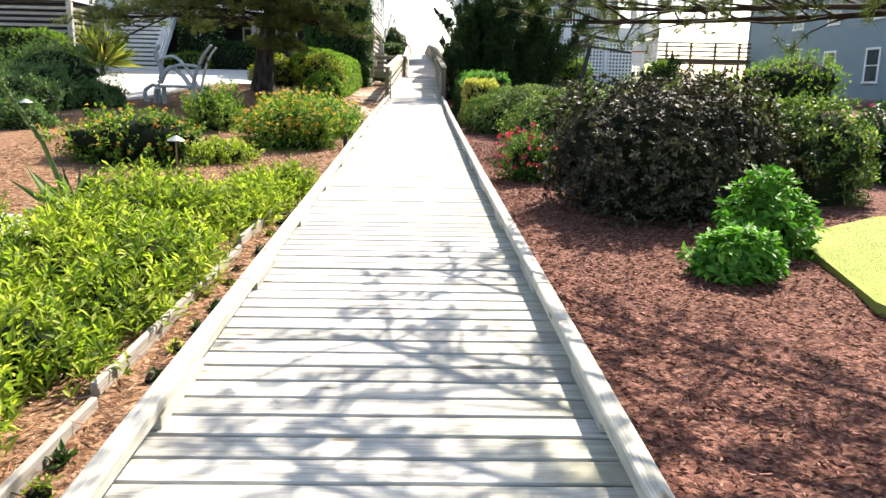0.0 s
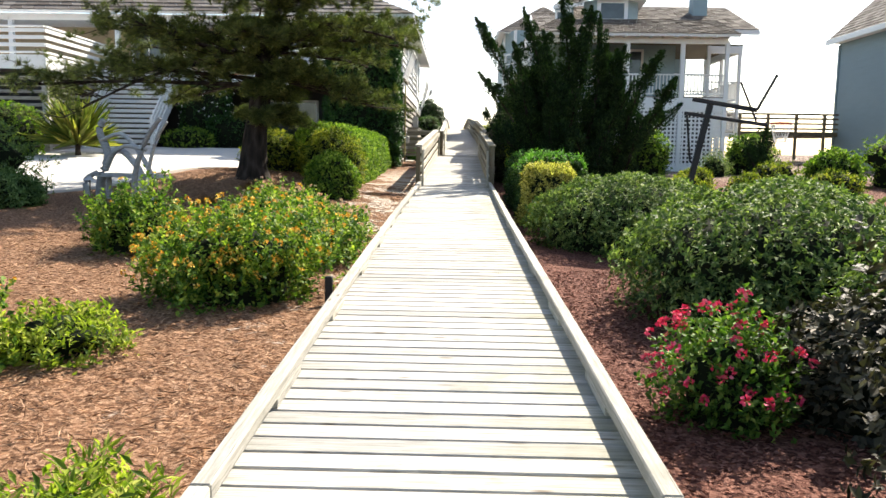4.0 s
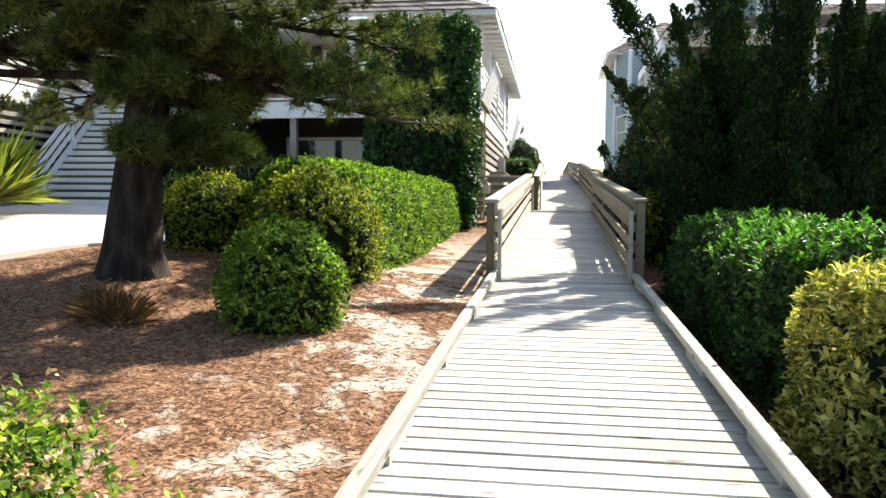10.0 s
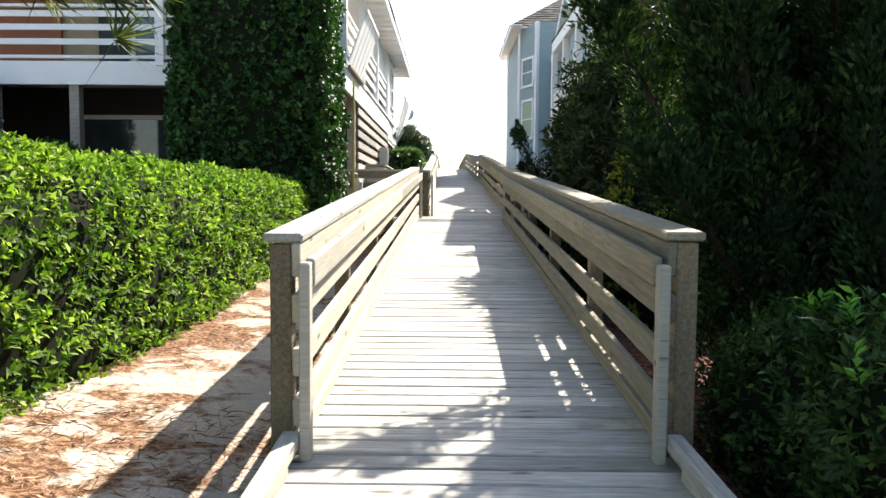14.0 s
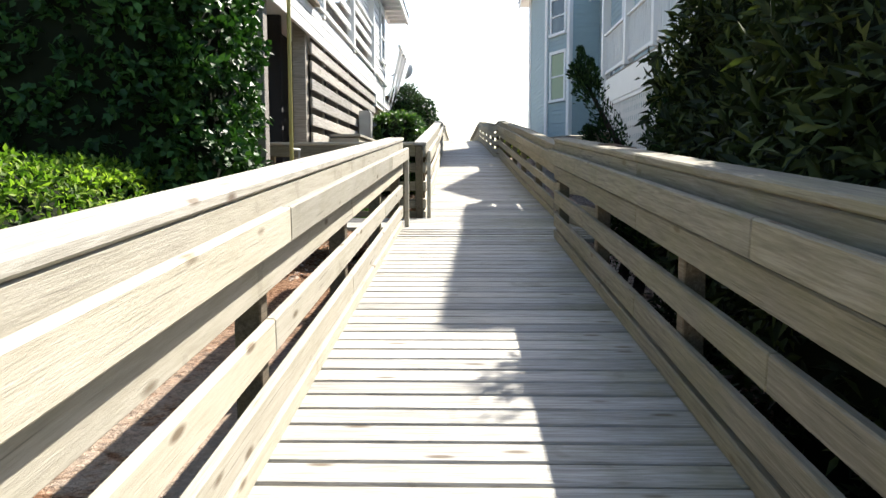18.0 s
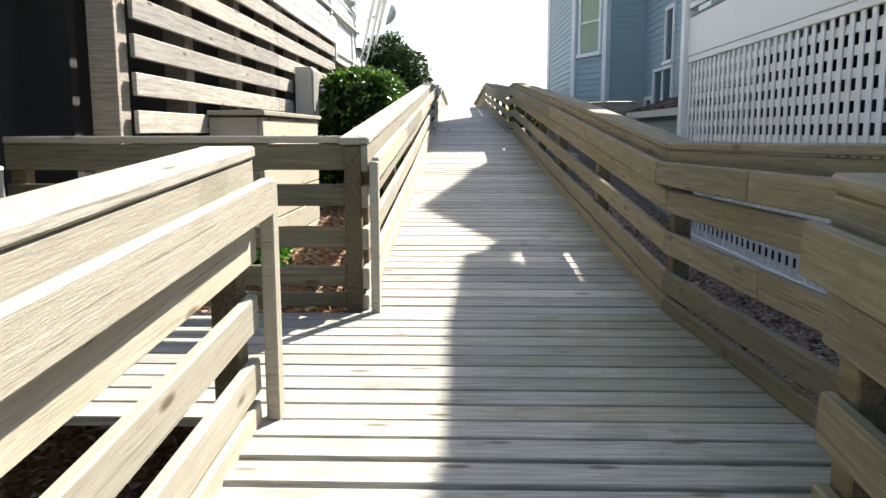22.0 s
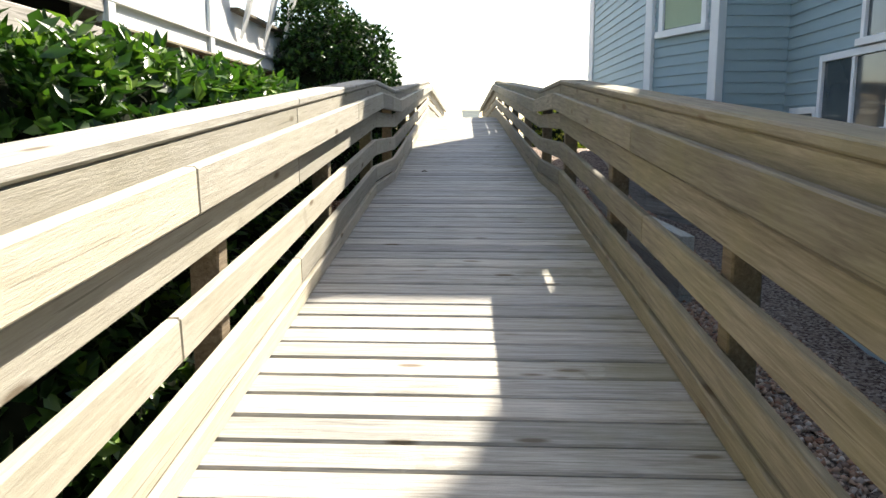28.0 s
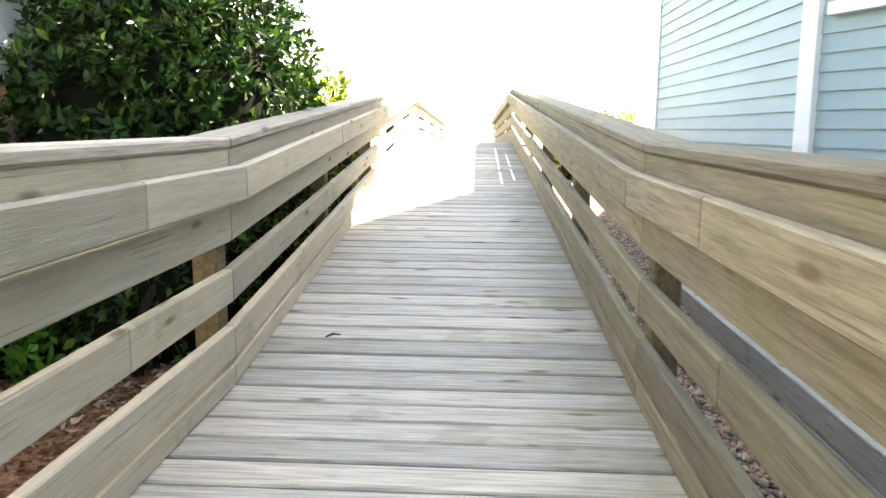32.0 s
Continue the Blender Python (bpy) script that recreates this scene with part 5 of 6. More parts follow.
def shrub(name, label, category, x, y, size, n, leaf, material, shape="mound", group="", deep=0.3, lump=0.16, upward=0.35, flowers=None, sink=0.06, lift=0.0, turn=0.0, bunch=6, shoot=0.0, whorl=False, sprouts=None, fill=None):
    """A shrub at (x, y): size is half-width, half-depth and height; leaf is length and width.

    Leaves stand in bunches along shoots of the given length, or in whorls round a twig's end;
    sprouts (material, count, length) are new shoots that stand out of the top."""
    SEED[0] += 3
    seed = SEED[0]
    at = Vector((x, y, ground_z(x, y) - sink + lift))
    top = empty(name, label, category, group, at=at)
    p, way = shell(max(n // bunch, 12), shape, seed, deep, lump, size)
    p = p * np.array(size)
    if turn:
        c, s = math.cos(radians(turn)), math.sin(radians(turn))
        rot = np.array([[c, s, 0], [-s, c, 0], [0, 0, 1]])
        p, way = p @ rot, way @ rot
    r = np.random.default_rng(seed + 2)
    axis = unit(way + r.normal(size=p.shape) * 0.45 + np.array([0, 0, upward]))

    def dress(tips, ways, count, reach):
        q, ax = np.repeat(tips, count, 0), np.repeat(ways, count, 0)
        across = unit(np.cross(ax, r.normal(size=q.shape)))
        if whorl:
            w = unit(across + ax * r.uniform(0.1, 0.75, (len(q), 1)))
            along = r.uniform(-0.5, 0.0, (len(q), 1)) * leaf[0]
        else:
            w = unit(across * 0.85 + ax * r.uniform(0.2, 1.2, (len(q), 1)) + np.array([0, 0, 0.1]))
            along = -r.random((len(q), 1)) * reach
        q = q + ax * along + r.normal(size=q.shape) * leaf[1] * 0.2
        return q + np.array(at), w, ax + np.array([0, 0, 0.6])

    q, w, up = dress(p, axis, bunch, max(shoot, leaf[0] * 1.35))
    leaves("foliage", q, w, leaf[0], leaf[1], material, top, face=up)
    if sprouts:
        mat, count, reach = sprouts
        k = r.permutation(len(p))
        k = k[(p[k, 2] > 0.78 * size[2]) & (way[k, 2] > 0.2)][:count]
        tall = unit(axis[k] * 0.3 + np.array([0, 0, 1.0]) + r.normal(size=(len(k), 3)) * 0.2)
        q, w, up = dress(p[k] + tall * reach * r.uniform(0.35, 1.0, (len(k), 1)), tall, 12, reach)
        leaves("new_growth", q, w, leaf[0] * 1.1, leaf[1] * 1.1, mat, top, "bright new shoots", face=up)
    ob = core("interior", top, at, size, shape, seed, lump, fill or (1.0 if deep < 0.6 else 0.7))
    if turn:
        ob.rotation_euler.z = radians(turn)
    verts, faces = [], []
    for i in range(5):
        a = r.uniform(0, 6.28)
        e = Vector((math.cos(a) * size[0] * 0.45, math.sin(a) * size[1] * 0.45, size[2] * 0.5))
        tube(verts, faces, [(0, 0, -0.05), tuple(e * 0.4 + Vector((0, 0, 0.04))), tuple(e)], [0.022, 0.016, 0.008], 5)
    stems = mesh_obj("stem_tangle", [tuple(Vector(v) + at) for v in verts], faces, M_TWIG)
    stems["kind"] = "stuff"
    child(stems, top)
    if flowers:
        mat, count, fs, lab = flowers
        k = r.permutation(len(p))
        k = k[(way[k, 2] > -0.1) & (p[k, 2] > 0.3 * size[2])][:count]
        c = p[k] + np.array(at) + axis[k] * leaf[0] * 0.9
        m = 16
        o = unit(np.repeat(axis[k], m, 0) * 0.7 + unit(r.normal(size=(len(c) * m, 3))))
        leaves("blossom", np.repeat(c, m, 0) + o * fs * 0.22, o, fs * 0.36, fs * 0.40, mat, top, lab)
    return top


def limb_path(start, azimuth, length, rise, droop, seed, steps=7, wob=0.12):
    r = np.random.default_rng(seed)
    pts = [Vector(start)]
    d = Vector((math.cos(azimuth), math.sin(azimuth), rise)).normalized()
    for i in range(steps):
        sway = r.normal(size=3) * wob
        d = (d + Vector((sway[0], sway[1], sway[2] * 0.6)) + Vector((0, 0, -droop / steps))).normalized()
        pts.append(pts[-1] + d * (length / steps))
    return pts


def pine(name, label, base, trunk, limbs, seed, tufts_per=7, needle=0.13, per_tuft=26, width=0.006, subs=6, wob=0.12, twig=1.0, first=2, cones=0, thick=0.42, material=None):
    """A pine: trunk points with radii, then limbs (height, azimuth degrees, length, rise, droop)."""
    top = empty(name, label, "tree", at=base)
    base = Vector(base)
    verts, faces = [], []
    tube(verts, faces, [tuple(base + Vector(p)) for p, _ in trunk], [q for _, q in trunk], 12)
    child(mesh_obj("trunk", verts, faces, M_BARK, smooth=True), top)
    tips, ways = [], []
    r = np.random.default_rng(seed)
    zs = [p[2] for p, _ in trunk]
    for i, (z, az, ln, rise, droop) in enumerate(limbs):
        verts, faces = [], []
        s = base + Vector([np.interp(z, zs, [p[k] for p, _ in trunk]) for k in range(3)])
        rad = np.interp(z, zs, [q for _, q in trunk]) * thick
        path = limb_path(s, radians(az), ln, rise, droop, seed + i * 11, 7, wob)
        tube(verts, faces, [tuple(p) for p in path], list(np.linspace(rad, 0.016, len(path))), 7)
        for j in range(first, len(path)):
            for b in range(subs):
                a2 = radians(az) + r.choice([-1, 1]) * r.uniform(0.3, 1.35)
                l2 = ln * r.uniform(0.14, 0.32) * twig
                st = path[j - 1].lerp(path[j], r.random())
                sub = limb_path(st, a2, l2, r.uniform(-0.15, 0.55), r.uniform(-0.2, 0.25), seed + i * 131 + j * 17 + b, 4, 0.16)
                tube(verts, faces, [tuple(p) for p in sub], [0.012, 0.009, 0.007, 0.005, 0.004], 4)
                for q in range(tufts_per):
                    k = r.uniform(0.55, 1.0) * 4
                    kk = min(int(k), 3)
                    tips.append(sub[kk].lerp(sub[kk + 1], k - kk) + Vector(r.normal(size=3)) * 0.045)
                    ways.append((sub[kk + 1] - sub[kk]).normalized() + Vector((0, 0, 0.55)))
        child(mesh_obj("limb", verts, faces, M_BARK, smooth=True), top)
    tips, ways = np.array([t[:] for t in tips]), unit(np.array([w[:] for w in ways]))
    c = np.repeat(tips, per_tuft, 0)
    w = unit(np.repeat(ways, per_tuft, 0) * 0.85 + unit(r.normal(size=c.shape)))
    blades("foliage", c + w * 0.01, w, needle, width, material or L_PINE, top)
    for t in tips[r.permutation(len(tips))[:cones]]:
        bm = bmesh.new()
        bmesh.ops.create_icosphere(bm, subdivisions=2, radius=0.032)
        for v in bm.verts:
            v.co.z *= 1.35
            v.co *= 1 + 0.18 * math.sin(v.co.z * 260)
        ob = part("cone", bm, M_BARK, None)
        ob.location = Vector(t) - Vector((0, 0, 0.04))
        child(ob, top)
    return top


# wind-shaped pine beside the driveway
lm = []
rr = np.random.default_rng(5)
for tier, (z, reach) in enumerate(((1.1, 1.1), (1.45, 1.8), (1.85, 3.0), (2.3, 3.9), (2.75, 3.8), (3.3, 3.4), (3.9, 3.0), (4.5, 2.5), (5.2, 1.8), (5.8, 1.2))):
    for i in range(7 if tier < 6 else 5):
        az = (i * (51 if tier < 6 else 72) + tier * 23 + rr.uniform(-12, 12)) % 360
        ln = reach * rr.uniform(0.75, 1.12)
        if math.cos(radians(az)) > 0.1:
            ln = min(ln, (0.6 if z < 1.6 else 0.9 if z < 2.0 else 2.5) / math.cos(radians(az)))
        if math.sin(radians(az)) < -0.1:
            ln = min(ln, (0.5 if z < 1.6 else 0.8 if z < 2.0 else 1.4 if z < 3.0 else 2.4) / -math.sin(radians(az)))
        if z < 1.5 and 110 < az < 250:
            continue
        lm.append((z + rr.uniform(-0.12, 0.12), az, ln, rr.uniform(-0.02, 0.2) + (0.12 if z > 2.0 and (az < 80 or az > 280) else 0), rr.uniform(-0.05, 0.2)))
lm += [(1.9, -1, 2.35, -0.27, 0.0), (1.95, 8, 1.9, -0.24, 0.0), (1.65, 178, 4.4, 0.1, 0.2), (2.0, 192, 4.8, 0.12, 0.2), (2.1, 165, 4.6, 0.12, 0.2)]
pine("pine_tree", "tall dark wind-shaped pine with spreading limbs beside the driveway", (-4.25, 21.05, 1.0),
     [((0, 0, -0.3), 0.40), ((0, 0, 0.08), 0.28), ((0.07, 0, 0.8), 0.22), ((0.2, 0, 1.6), 0.19), ((0.4, 0.05, 2.6), 0.155), ((0.55, 0.1, 3.8), 0.11), ((0.35, 0.2, 5.0), 0.09), ((0.35, 0.2, 6.4), 0.035)], lm, 50, 8, 0.125, 30, 0.0105, 5, 0.10, thick=0.26, material=L_DARKPINE)

# pine whose limbs reach over the red mulch
lm2 = [(1.85, 138, 6.3, 0.0, 0.02), (1.92, 141, 5.9, 0.0, 0.0), (1.78, 134, 6.0, 0.0, 0.0), (2.2, 146, 5.8, 0.02, 0.03), (2.35, 152, 5.4, 0.04, 0.03), (2.45, 158, 5.3, 0.05, 0.03), (2.6, 165, 5.2, 0.06, 0.03), (2.7, 172, 5.1, 0.06, 0.03),
       (2.2, 131, 6.2, 0.05, 0.04), (2.5, 148, 5.6, 0.10, 0.05), (2.7, 160, 5.2, 0.12, 0.05), (2.9, 175, 5.0, 0.12, 0.05), (3.1, 140, 4.6, 0.15, 0.1), (3.2, 168, 4.4, 0.2, 0.1), (3.3, 185, 4.2, 0.2, 0.1), (2.6, 190, 4.8, 0.1, 0.05), (3.2, 60, 2.8, 0.2, 0.1), (2.8, 320, 3.0, 0.2, 0.1)]
pine("overhanging_pine", "pine with thin curving limbs reaching over the mulch bed", (5.6, 2.2, -0.25),
     [((0, 0, -0.2), 0.32), ((0, 0, 0.8), 0.24), ((0.05, 0, 2.0), 0.22), ((0.1, 0.1, 3.2), 0.15), ((0.1, 0.1, 4.4), 0.04)], lm2, 90, 6, 0.075, 46, 0.0042, 7, 0.045, 0.5, 3, 34, thick=0.13)


def juniper(name, label, at, spires, seed, spray=0.06, per=1.0):
    """A twisted upright juniper: leaning stems set with many up-curving lobes of short sprays."""
    top = empty(name, label, "juniper", at=at)
    at = Vector(at)
    r = np.random.default_rng(seed)
    pp, ww = [], []

    def lobe(P, rad, m):
        k = len(P) - 1
        t = r.random(m) ** 0.85
        a = np.minimum((t * k).astype(int), k - 1)
        f = (t * k - a)[:, None]
        c = P[a] * (1 - f) + P[a + 1] * f
        ax = unit(P[a + 1] - P[a])
        o = unit(np.cross(ax, r.normal(size=(m, 3))))
        wide = rad * np.maximum(1.0 - t, 0.0) ** 0.6 * (0.75 + 0.35 * np.sin(11 * t + r.uniform(0, 6.28)))
        pp.append(c + o * (wide * r.random(m) ** 0.4)[:, None])
        ww.append(unit(o * 0.75 + ax * 0.9 + np.array([0, 0, 0.35]) + r.normal(size=(m, 3)) * 0.3))

    for ax, ay, h, lean_x, lean_y, rad in spires:
        n = 14
        path = []
        ph = r.uniform(0, 6.28)
        for i in range(n + 1):
            t = i / n
            path.append(at + Vector((ax + lean_x * t ** 1.25 + 0.14 * math.sin(5 * t + ph), ay + lean_y * t ** 1.25 + 0.14 * math.cos(4.3 * t + ph), h * t)))
        verts, faces = [], []
        tube(verts, faces, [tuple(p) for p in path], list(np.linspace(0.06, 0.012, n + 1)), 6)
        child(mesh_obj("stem", verts, faces, M_BARK, smooth=True), top)
        P = np.array([p[:] for p in path])
        lobe(P[2:], rad * 0.7, int(1250 * h * rad * per))
        for q in range(int(6 + 4.5 * h)):
            t = r.uniform(0.05, 0.93)
            k = min(int(t * n), n - 1)
            s = P[k] * (1 - (t * n - k)) + P[k + 1] * (t * n - k)
            az = r.uniform(0, 6.28)
            d = np.array([math.cos(az), math.sin(az), r.uniform(0.35, 0.9)])
            ln = r.uniform(0.35, 0.62) * (1.15 - 0.6 * t) * (0.6 + rad)
            L = [s]
            for i in range(5):
                d = d + np.array([0, 0, 0.30]) + r.normal(size=3) * 0.12
                d = d / np.linalg.norm(d)
                L.append(L[-1] + d * ln / 5)
            lobe(np.array(L), rad * r.uniform(0.38, 0.55), int(270 * per * (0.5 + rad)))
    leaves("foliage", np.concatenate(pp), np.concatenate(ww), spray, spray * 0.45, L_JUNIPER, top)
    return top


rj = np.random.default_rng(12)
sp = []
for tip_x, top in ((0.36, 4.4), (1.49, 4.55), (2.36, 5.05), (2.96, 4.7), (3.26, 4.35), (4.05, 3.75), (4.85, 3.6), (5.5, 2.45), (5.2, 3.0), (4.5, 2.6), (0.4, 3.1), (1.0, 3.75), (3.7, 3.0), (2.0, 4.1), (2.7, 4.2)):
    off = tip_x - 2.65
    sp.append((off * 0.32, rj.uniform(-0.5, 0.5), top, off * 0.68, rj.uniform(-0.4, 0.4), rj.uniform(0.48, 0.58)))
for i in range(22):
    a, q = rj.uniform(0, 6.28), rj.uniform(0.35, 1.0)
    bx, by = 1.75 * q * math.cos(a), 1.3 * q * math.sin(a)
    sp.append((bx * 0.6, by * 0.7, rj.uniform(1.7, 3.7) * (1.15 - 0.4 * q), bx * 0.6, by * 0.6, rj.uniform(0.5, 0.62)))
for tip_x, top in ((1.5, 3.2),):
    off = tip_x - 2.65
    sp.append((off * 0.32, 0.1, top, off * 0.68, 0.1, 0.5))
juniper("hollywood_juniper", "large dark green twisted upright juniper beside the handrail", (2.65, 25.2, 0.35), sp, 31)
juniper("small_juniper", "dark twisted juniper before the white lattice", (1.4, 33.0, 0.75), [(0, 0.1, 2.2, -0.5, 0.1, 0.36), (0.1, 0.1, 2.1, 0.35, 0.2, 0.42), (0.1, -0.2, 1.8, 0.1, -0.3, 0.42), (0.2, 0.2, 1.7, 0.4, 0.2, 0.4), (-0.1, 0.2, 1.6, -0.3, 0.2, 0.36)], 41, 0.042, 1.6)

# garden on the house flank, first stretch
rl = np.random.default_rng(21)
for row in range(12):
    y = 0.45 + row * 0.68
    wide = 3 if y < 4.6 else 2 if y < 7.0 else 1
    for i in range(wide):
        x = -1.72 - 0.56 * i + rl.uniform(-0.08, 0.08) + 0.12 * max(0, y - 6.0) * (i == 0) - 0.10 * max(0, 3.0 - y)
        shrub("low_shrub", "low yellow-green narrow-leaved shrub beside the boardwalk", "shrub", x, y + rl.uniform(-0.15, 0.15), (rl.uniform(0.38, 0.48), rl.uniform(0.42, 0.55), rl.uniform(0.42, 0.58)), 4200, (0.072, 0.019), L_OLEANDER, group="low edging shrubs", deep=0.7, lump=0.35, upward=1.5, bunch=12, shoot=0.2, fill=0.6)
shrub("lantana_bush", "rounded lantana bush with orange flowers on mulch", "bush", -3.75, 10.1, (0.92, 0.75, 0.68), 13000, (0.05, 0.03), L_LANTANA, group="lantanas", lump=0.34, deep=0.55, upward=0.8, bunch=12, shoot=0.16, flowers=(L_ORANGE, 190, 0.045, "small orange flower heads"))
shrub("lantana_bush", "small rounded light green lantana bush on mulch", "bush", -3.75, 14.2, (0.55, 0.55, 0.8), 9000, (0.05, 0.03), L_LANTANA, group="lantanas", lump=0.36, deep=0.6, upward=1.0, bunch=12, shoot=0.2, flowers=(L_ORANGE, 24, 0.045, "few small flower heads"))
shrub("lantana_bush", "spreading yellow-green lantana bush at the boardwalk edge", "bush", -2.0, 12.2, (0.80, 1.0, 0.82), 18000, (0.05, 0.03), L_LANTANA, group="lantanas", lump=0.36, deep=0.6, upward=0.9, bunch=12, shoot=0.2, flowers=(L_ORANGE, 440, 0.05, "orange and yellow flower heads"))
shrub("lantana_bush", "leafy lantana bush with pale pink flowers", "bush", -1.82, 14.2, (0.72, 0.8, 0.80), 15000, (0.05, 0.03), L_LANTANA, group="lantanas", lump=0.36, deep=0.6, upward=1.0, bunch=12, shoot=0.22, flowers=(L_PINK, 220, 0.042, "pale pink and yellow flower heads"))
shrub("lantana_bush", "low sparse light green bush on pine straw", "bush", -2.65, 10.4, (0.45, 0.5, 0.40), 3600, (0.055, 0.022), L_OLEANDER, group="lantanas", lump=0.3, upward=1.0, bunch=10, shoot=0.14, deep=0.6)
shrub("lantana_bush", "lantana bush with pink and yellow flower heads over sand", "bush", -2.6, 16.4, (0.85, 0.9, 0.72), 14000, (0.05, 0.03), L_LANTANA, group="lantanas", lump=0.36, deep=0.6, upward=1.0, bunch=12, shoot=0.2, flowers=(L_PINK, 120, 0.045, "pink and yellow flower heads"))
shrub("round_shrub", "rounded green shrub with golden tips on pine straw", "shrub", -2.55, 20.4, (0.55, 0.58, 0.88), 11000, (0.05, 0.028), L_HEDGE, group="clipped shrubs", lump=0.12)
shrub("round_shrub", "rounded golden-tipped shrub before the hedge", "shrub", -2.86, 22.3, (0.76, 0.82, 1.15), 15000, (0.052, 0.028), L_GOLD, group="clipped shrubs", lump=0.12)
shrub("round_shrub", "rounded dark green shrub beside the pine", "shrub", -4.25, 22.9, (0.8, 0.8, 0.95), 14000, (0.045, 0.025), L_GOLD, group="clipped shrubs", lump=0.12)
shrub("hedge", "long clipped bright green hedge along the boardwalk", "hedge", -3.15, 27.45, (0.72, 4.85, 1.45), 62000, (0.055, 0.028), L_HEDGE, "block", deep=0.35, lump=0.10, lift=-0.1)
shrub("vine_column", "tall dark mass of glossy climbing vine at the house corner", "vine", -3.45, 32.5, (1.30, 1.05, 4.9), 52000, (0.085, 0.055), L_IVY, "block", deep=0.4, lump=0.16, upward=0.0)
shrub("round_shrub", "dark clipped shrub at the foot of the stair", "shrub", -9.3, 31.8, (0.9, 0.7, 0.8), 4000, (0.06, 0.035), L_HEDGE, group="clipped shrubs")
shrub("flowering_vine", "white-flowered vine on the porch wall", "vine", -9.2, 33.3, (0.9, 0.4, 2.4), 9000, (0.08, 0.05), L_IVY, "block", flowers=(M_WHITE, 120, 0.06, "small white flowers"))
shrub("low_shrub", "low ivy patch under the pine", "shrub", -7.8, 33.0, (1.2, 0.5, 1.2), 6000, (0.08, 0.05), L_IVY, "block")
shrub("garden_hedge", "dark green clipped hedge behind the junipers", "hedge", -13.6, 27.5, (1.4, 0.8, 1.6), 9000, (0.07, 0.04), L_HEDGE, "block")
for x, y, sx, sy, h in ((-7.1, 17.4, 0.62, 0.55, 0.6), (-8.1, 16.6, 1.0, 0.8, 1.0), (-8.8, 18.7, 1.25, 0.9, 1.5), (-7.5, 14.3, 1.0, 0.85, 0.9), (-6.5, 12.6, 0.55, 0.5, 0.5)):
    shrub("spreading_juniper", "low spreading juniper with twisted bare trunks", "juniper", x, y, (sx, sy, h), 12000, (0.07, 0.022), L_JUNLOW, group="spreading junipers", lump=0.3, deep=0.4)
for x, y, k in ((-3.75, 19.95, 1.0), (-4.35, 18.6, 0.8), (-4.05, 20.2, 0.7)):
    shrub("grass_tuft", "tuft of dry red-brown ornamental grass on pine straw", "grass", x, y, (0.2 * k, 0.2 * k, 0.12 * k), int(1400 * k), (0.30 * k, 0.007), L_DRYGRASS, deep=0.9, upward=1.6, group="dry grass tufts", fill=0.3)


def rosette(name, label, category, x, y, count, length, width, material, rise, lift=0.0):
    """Stiff pointed blades springing from one crown."""
    r = np.random.default_rng(int(abs(x * 100 + y * 10)))
    at = np.array([x, y, ground_z(x, y) + lift])
    top = empty(name, label, category, at=at)
    a = r.uniform(0, 6.28, count)
    up = r.uniform(rise[0], rise[1], count)
    w = unit(np.stack([np.cos(a), np.sin(a), up], 1))
    leaves("fronds", at + w * 0.03, w, length, width, material, top, fold=0.5)
    verts, faces = [], []
    tube(verts, faces, [(x, y, at[2] - lift - 0.05), (x, y, at[2] + 0.05)], [0.09, 0.07], 8)
    child(mesh_obj("crown", verts, faces, M_BARK), top)
    return top


yu = rosette("yucca", "stiff green yucca with cream-edged blades", "yucca", -2.95, 6.5, 46, 0.48, 0.055, L_YUCCA, (0.15, 1.6))
r8 = np.random.default_rng(8)
verts, faces = [], []
st = [Vector((-2.95, 6.5, 0.0)), Vector((-3.0, 6.2, 0.6)), Vector((-3.0, 5.6, 1.1)), Vector((-2.85, 4.9, 1.48))]
tube(verts, faces, [tuple(p) for p in st], [0.022, 0.02, 0.016, 0.008], 6)
child(mesh_obj("flower_stalk", verts, faces, L_YUCCA), yu)
pts = np.array([(st[1].lerp(st[2], t * 2) if t < 0.5 else st[2].lerp(st[3], t * 2 - 1))[:] for t in r8.random(160)])
leaves("buds", pts, unit(r8.normal(size=pts.shape)), 0.05, 0.025, L_YUCCA, yu, "pale green flower buds")
rosette("sago_palm", "sago palm with yellowing fronds", "palm", -11.2, 27.9, 340, 1.35, 0.075, L_PALM, (0.0, 2.2), 0.35)

# planting on the mulch flank
shrub("dark_shrub", "large dark dense shrub with dusky leaves on red mulch", "shrub", 2.52, 7.9, (1.14, 1.2, 1.46), 32000, (0.055, 0.03), L_DARK, lump=0.34, deep=0.4, group="mulch bed shrubs", whorl=True, bunch=7)
shrub("dark_shrub", "low dark shrub spreading behind the large dark shrub", "shrub", 2.25, 9.75, (0.7, 0.6, 0.75), 9000, (0.055, 0.03), L_DARK, lump=0.3, group="mulch bed shrubs", whorl=True)
shrub("pittosporum", "mounded green pittosporum shrub with pale new leaves", "shrub", 3.1, 9.9, (1.0, 1.1, 1.3), 20000, (0.055, 0.022), L_PITTO, group="pittosporums", lump=0.14, whorl=True, bunch=8)
shrub("pittosporum", "large mounded green pittosporum shrub on red mulch", "shrub", 2.68, 12.1, (1.36, 1.5, 1.2), 42000, (0.052, 0.021), L_PITTO, group="pittosporums", lump=0.12, whorl=True, bunch=8)
shrub("pittosporum", "large mounded pittosporum shrub beside the boardwalk", "shrub", 2.28, 16.2, (1.48, 1.6, 1.08), 46000, (0.052, 0.021), L_PITTO, group="pittosporums", lump=0.12, whorl=True, bunch=8)
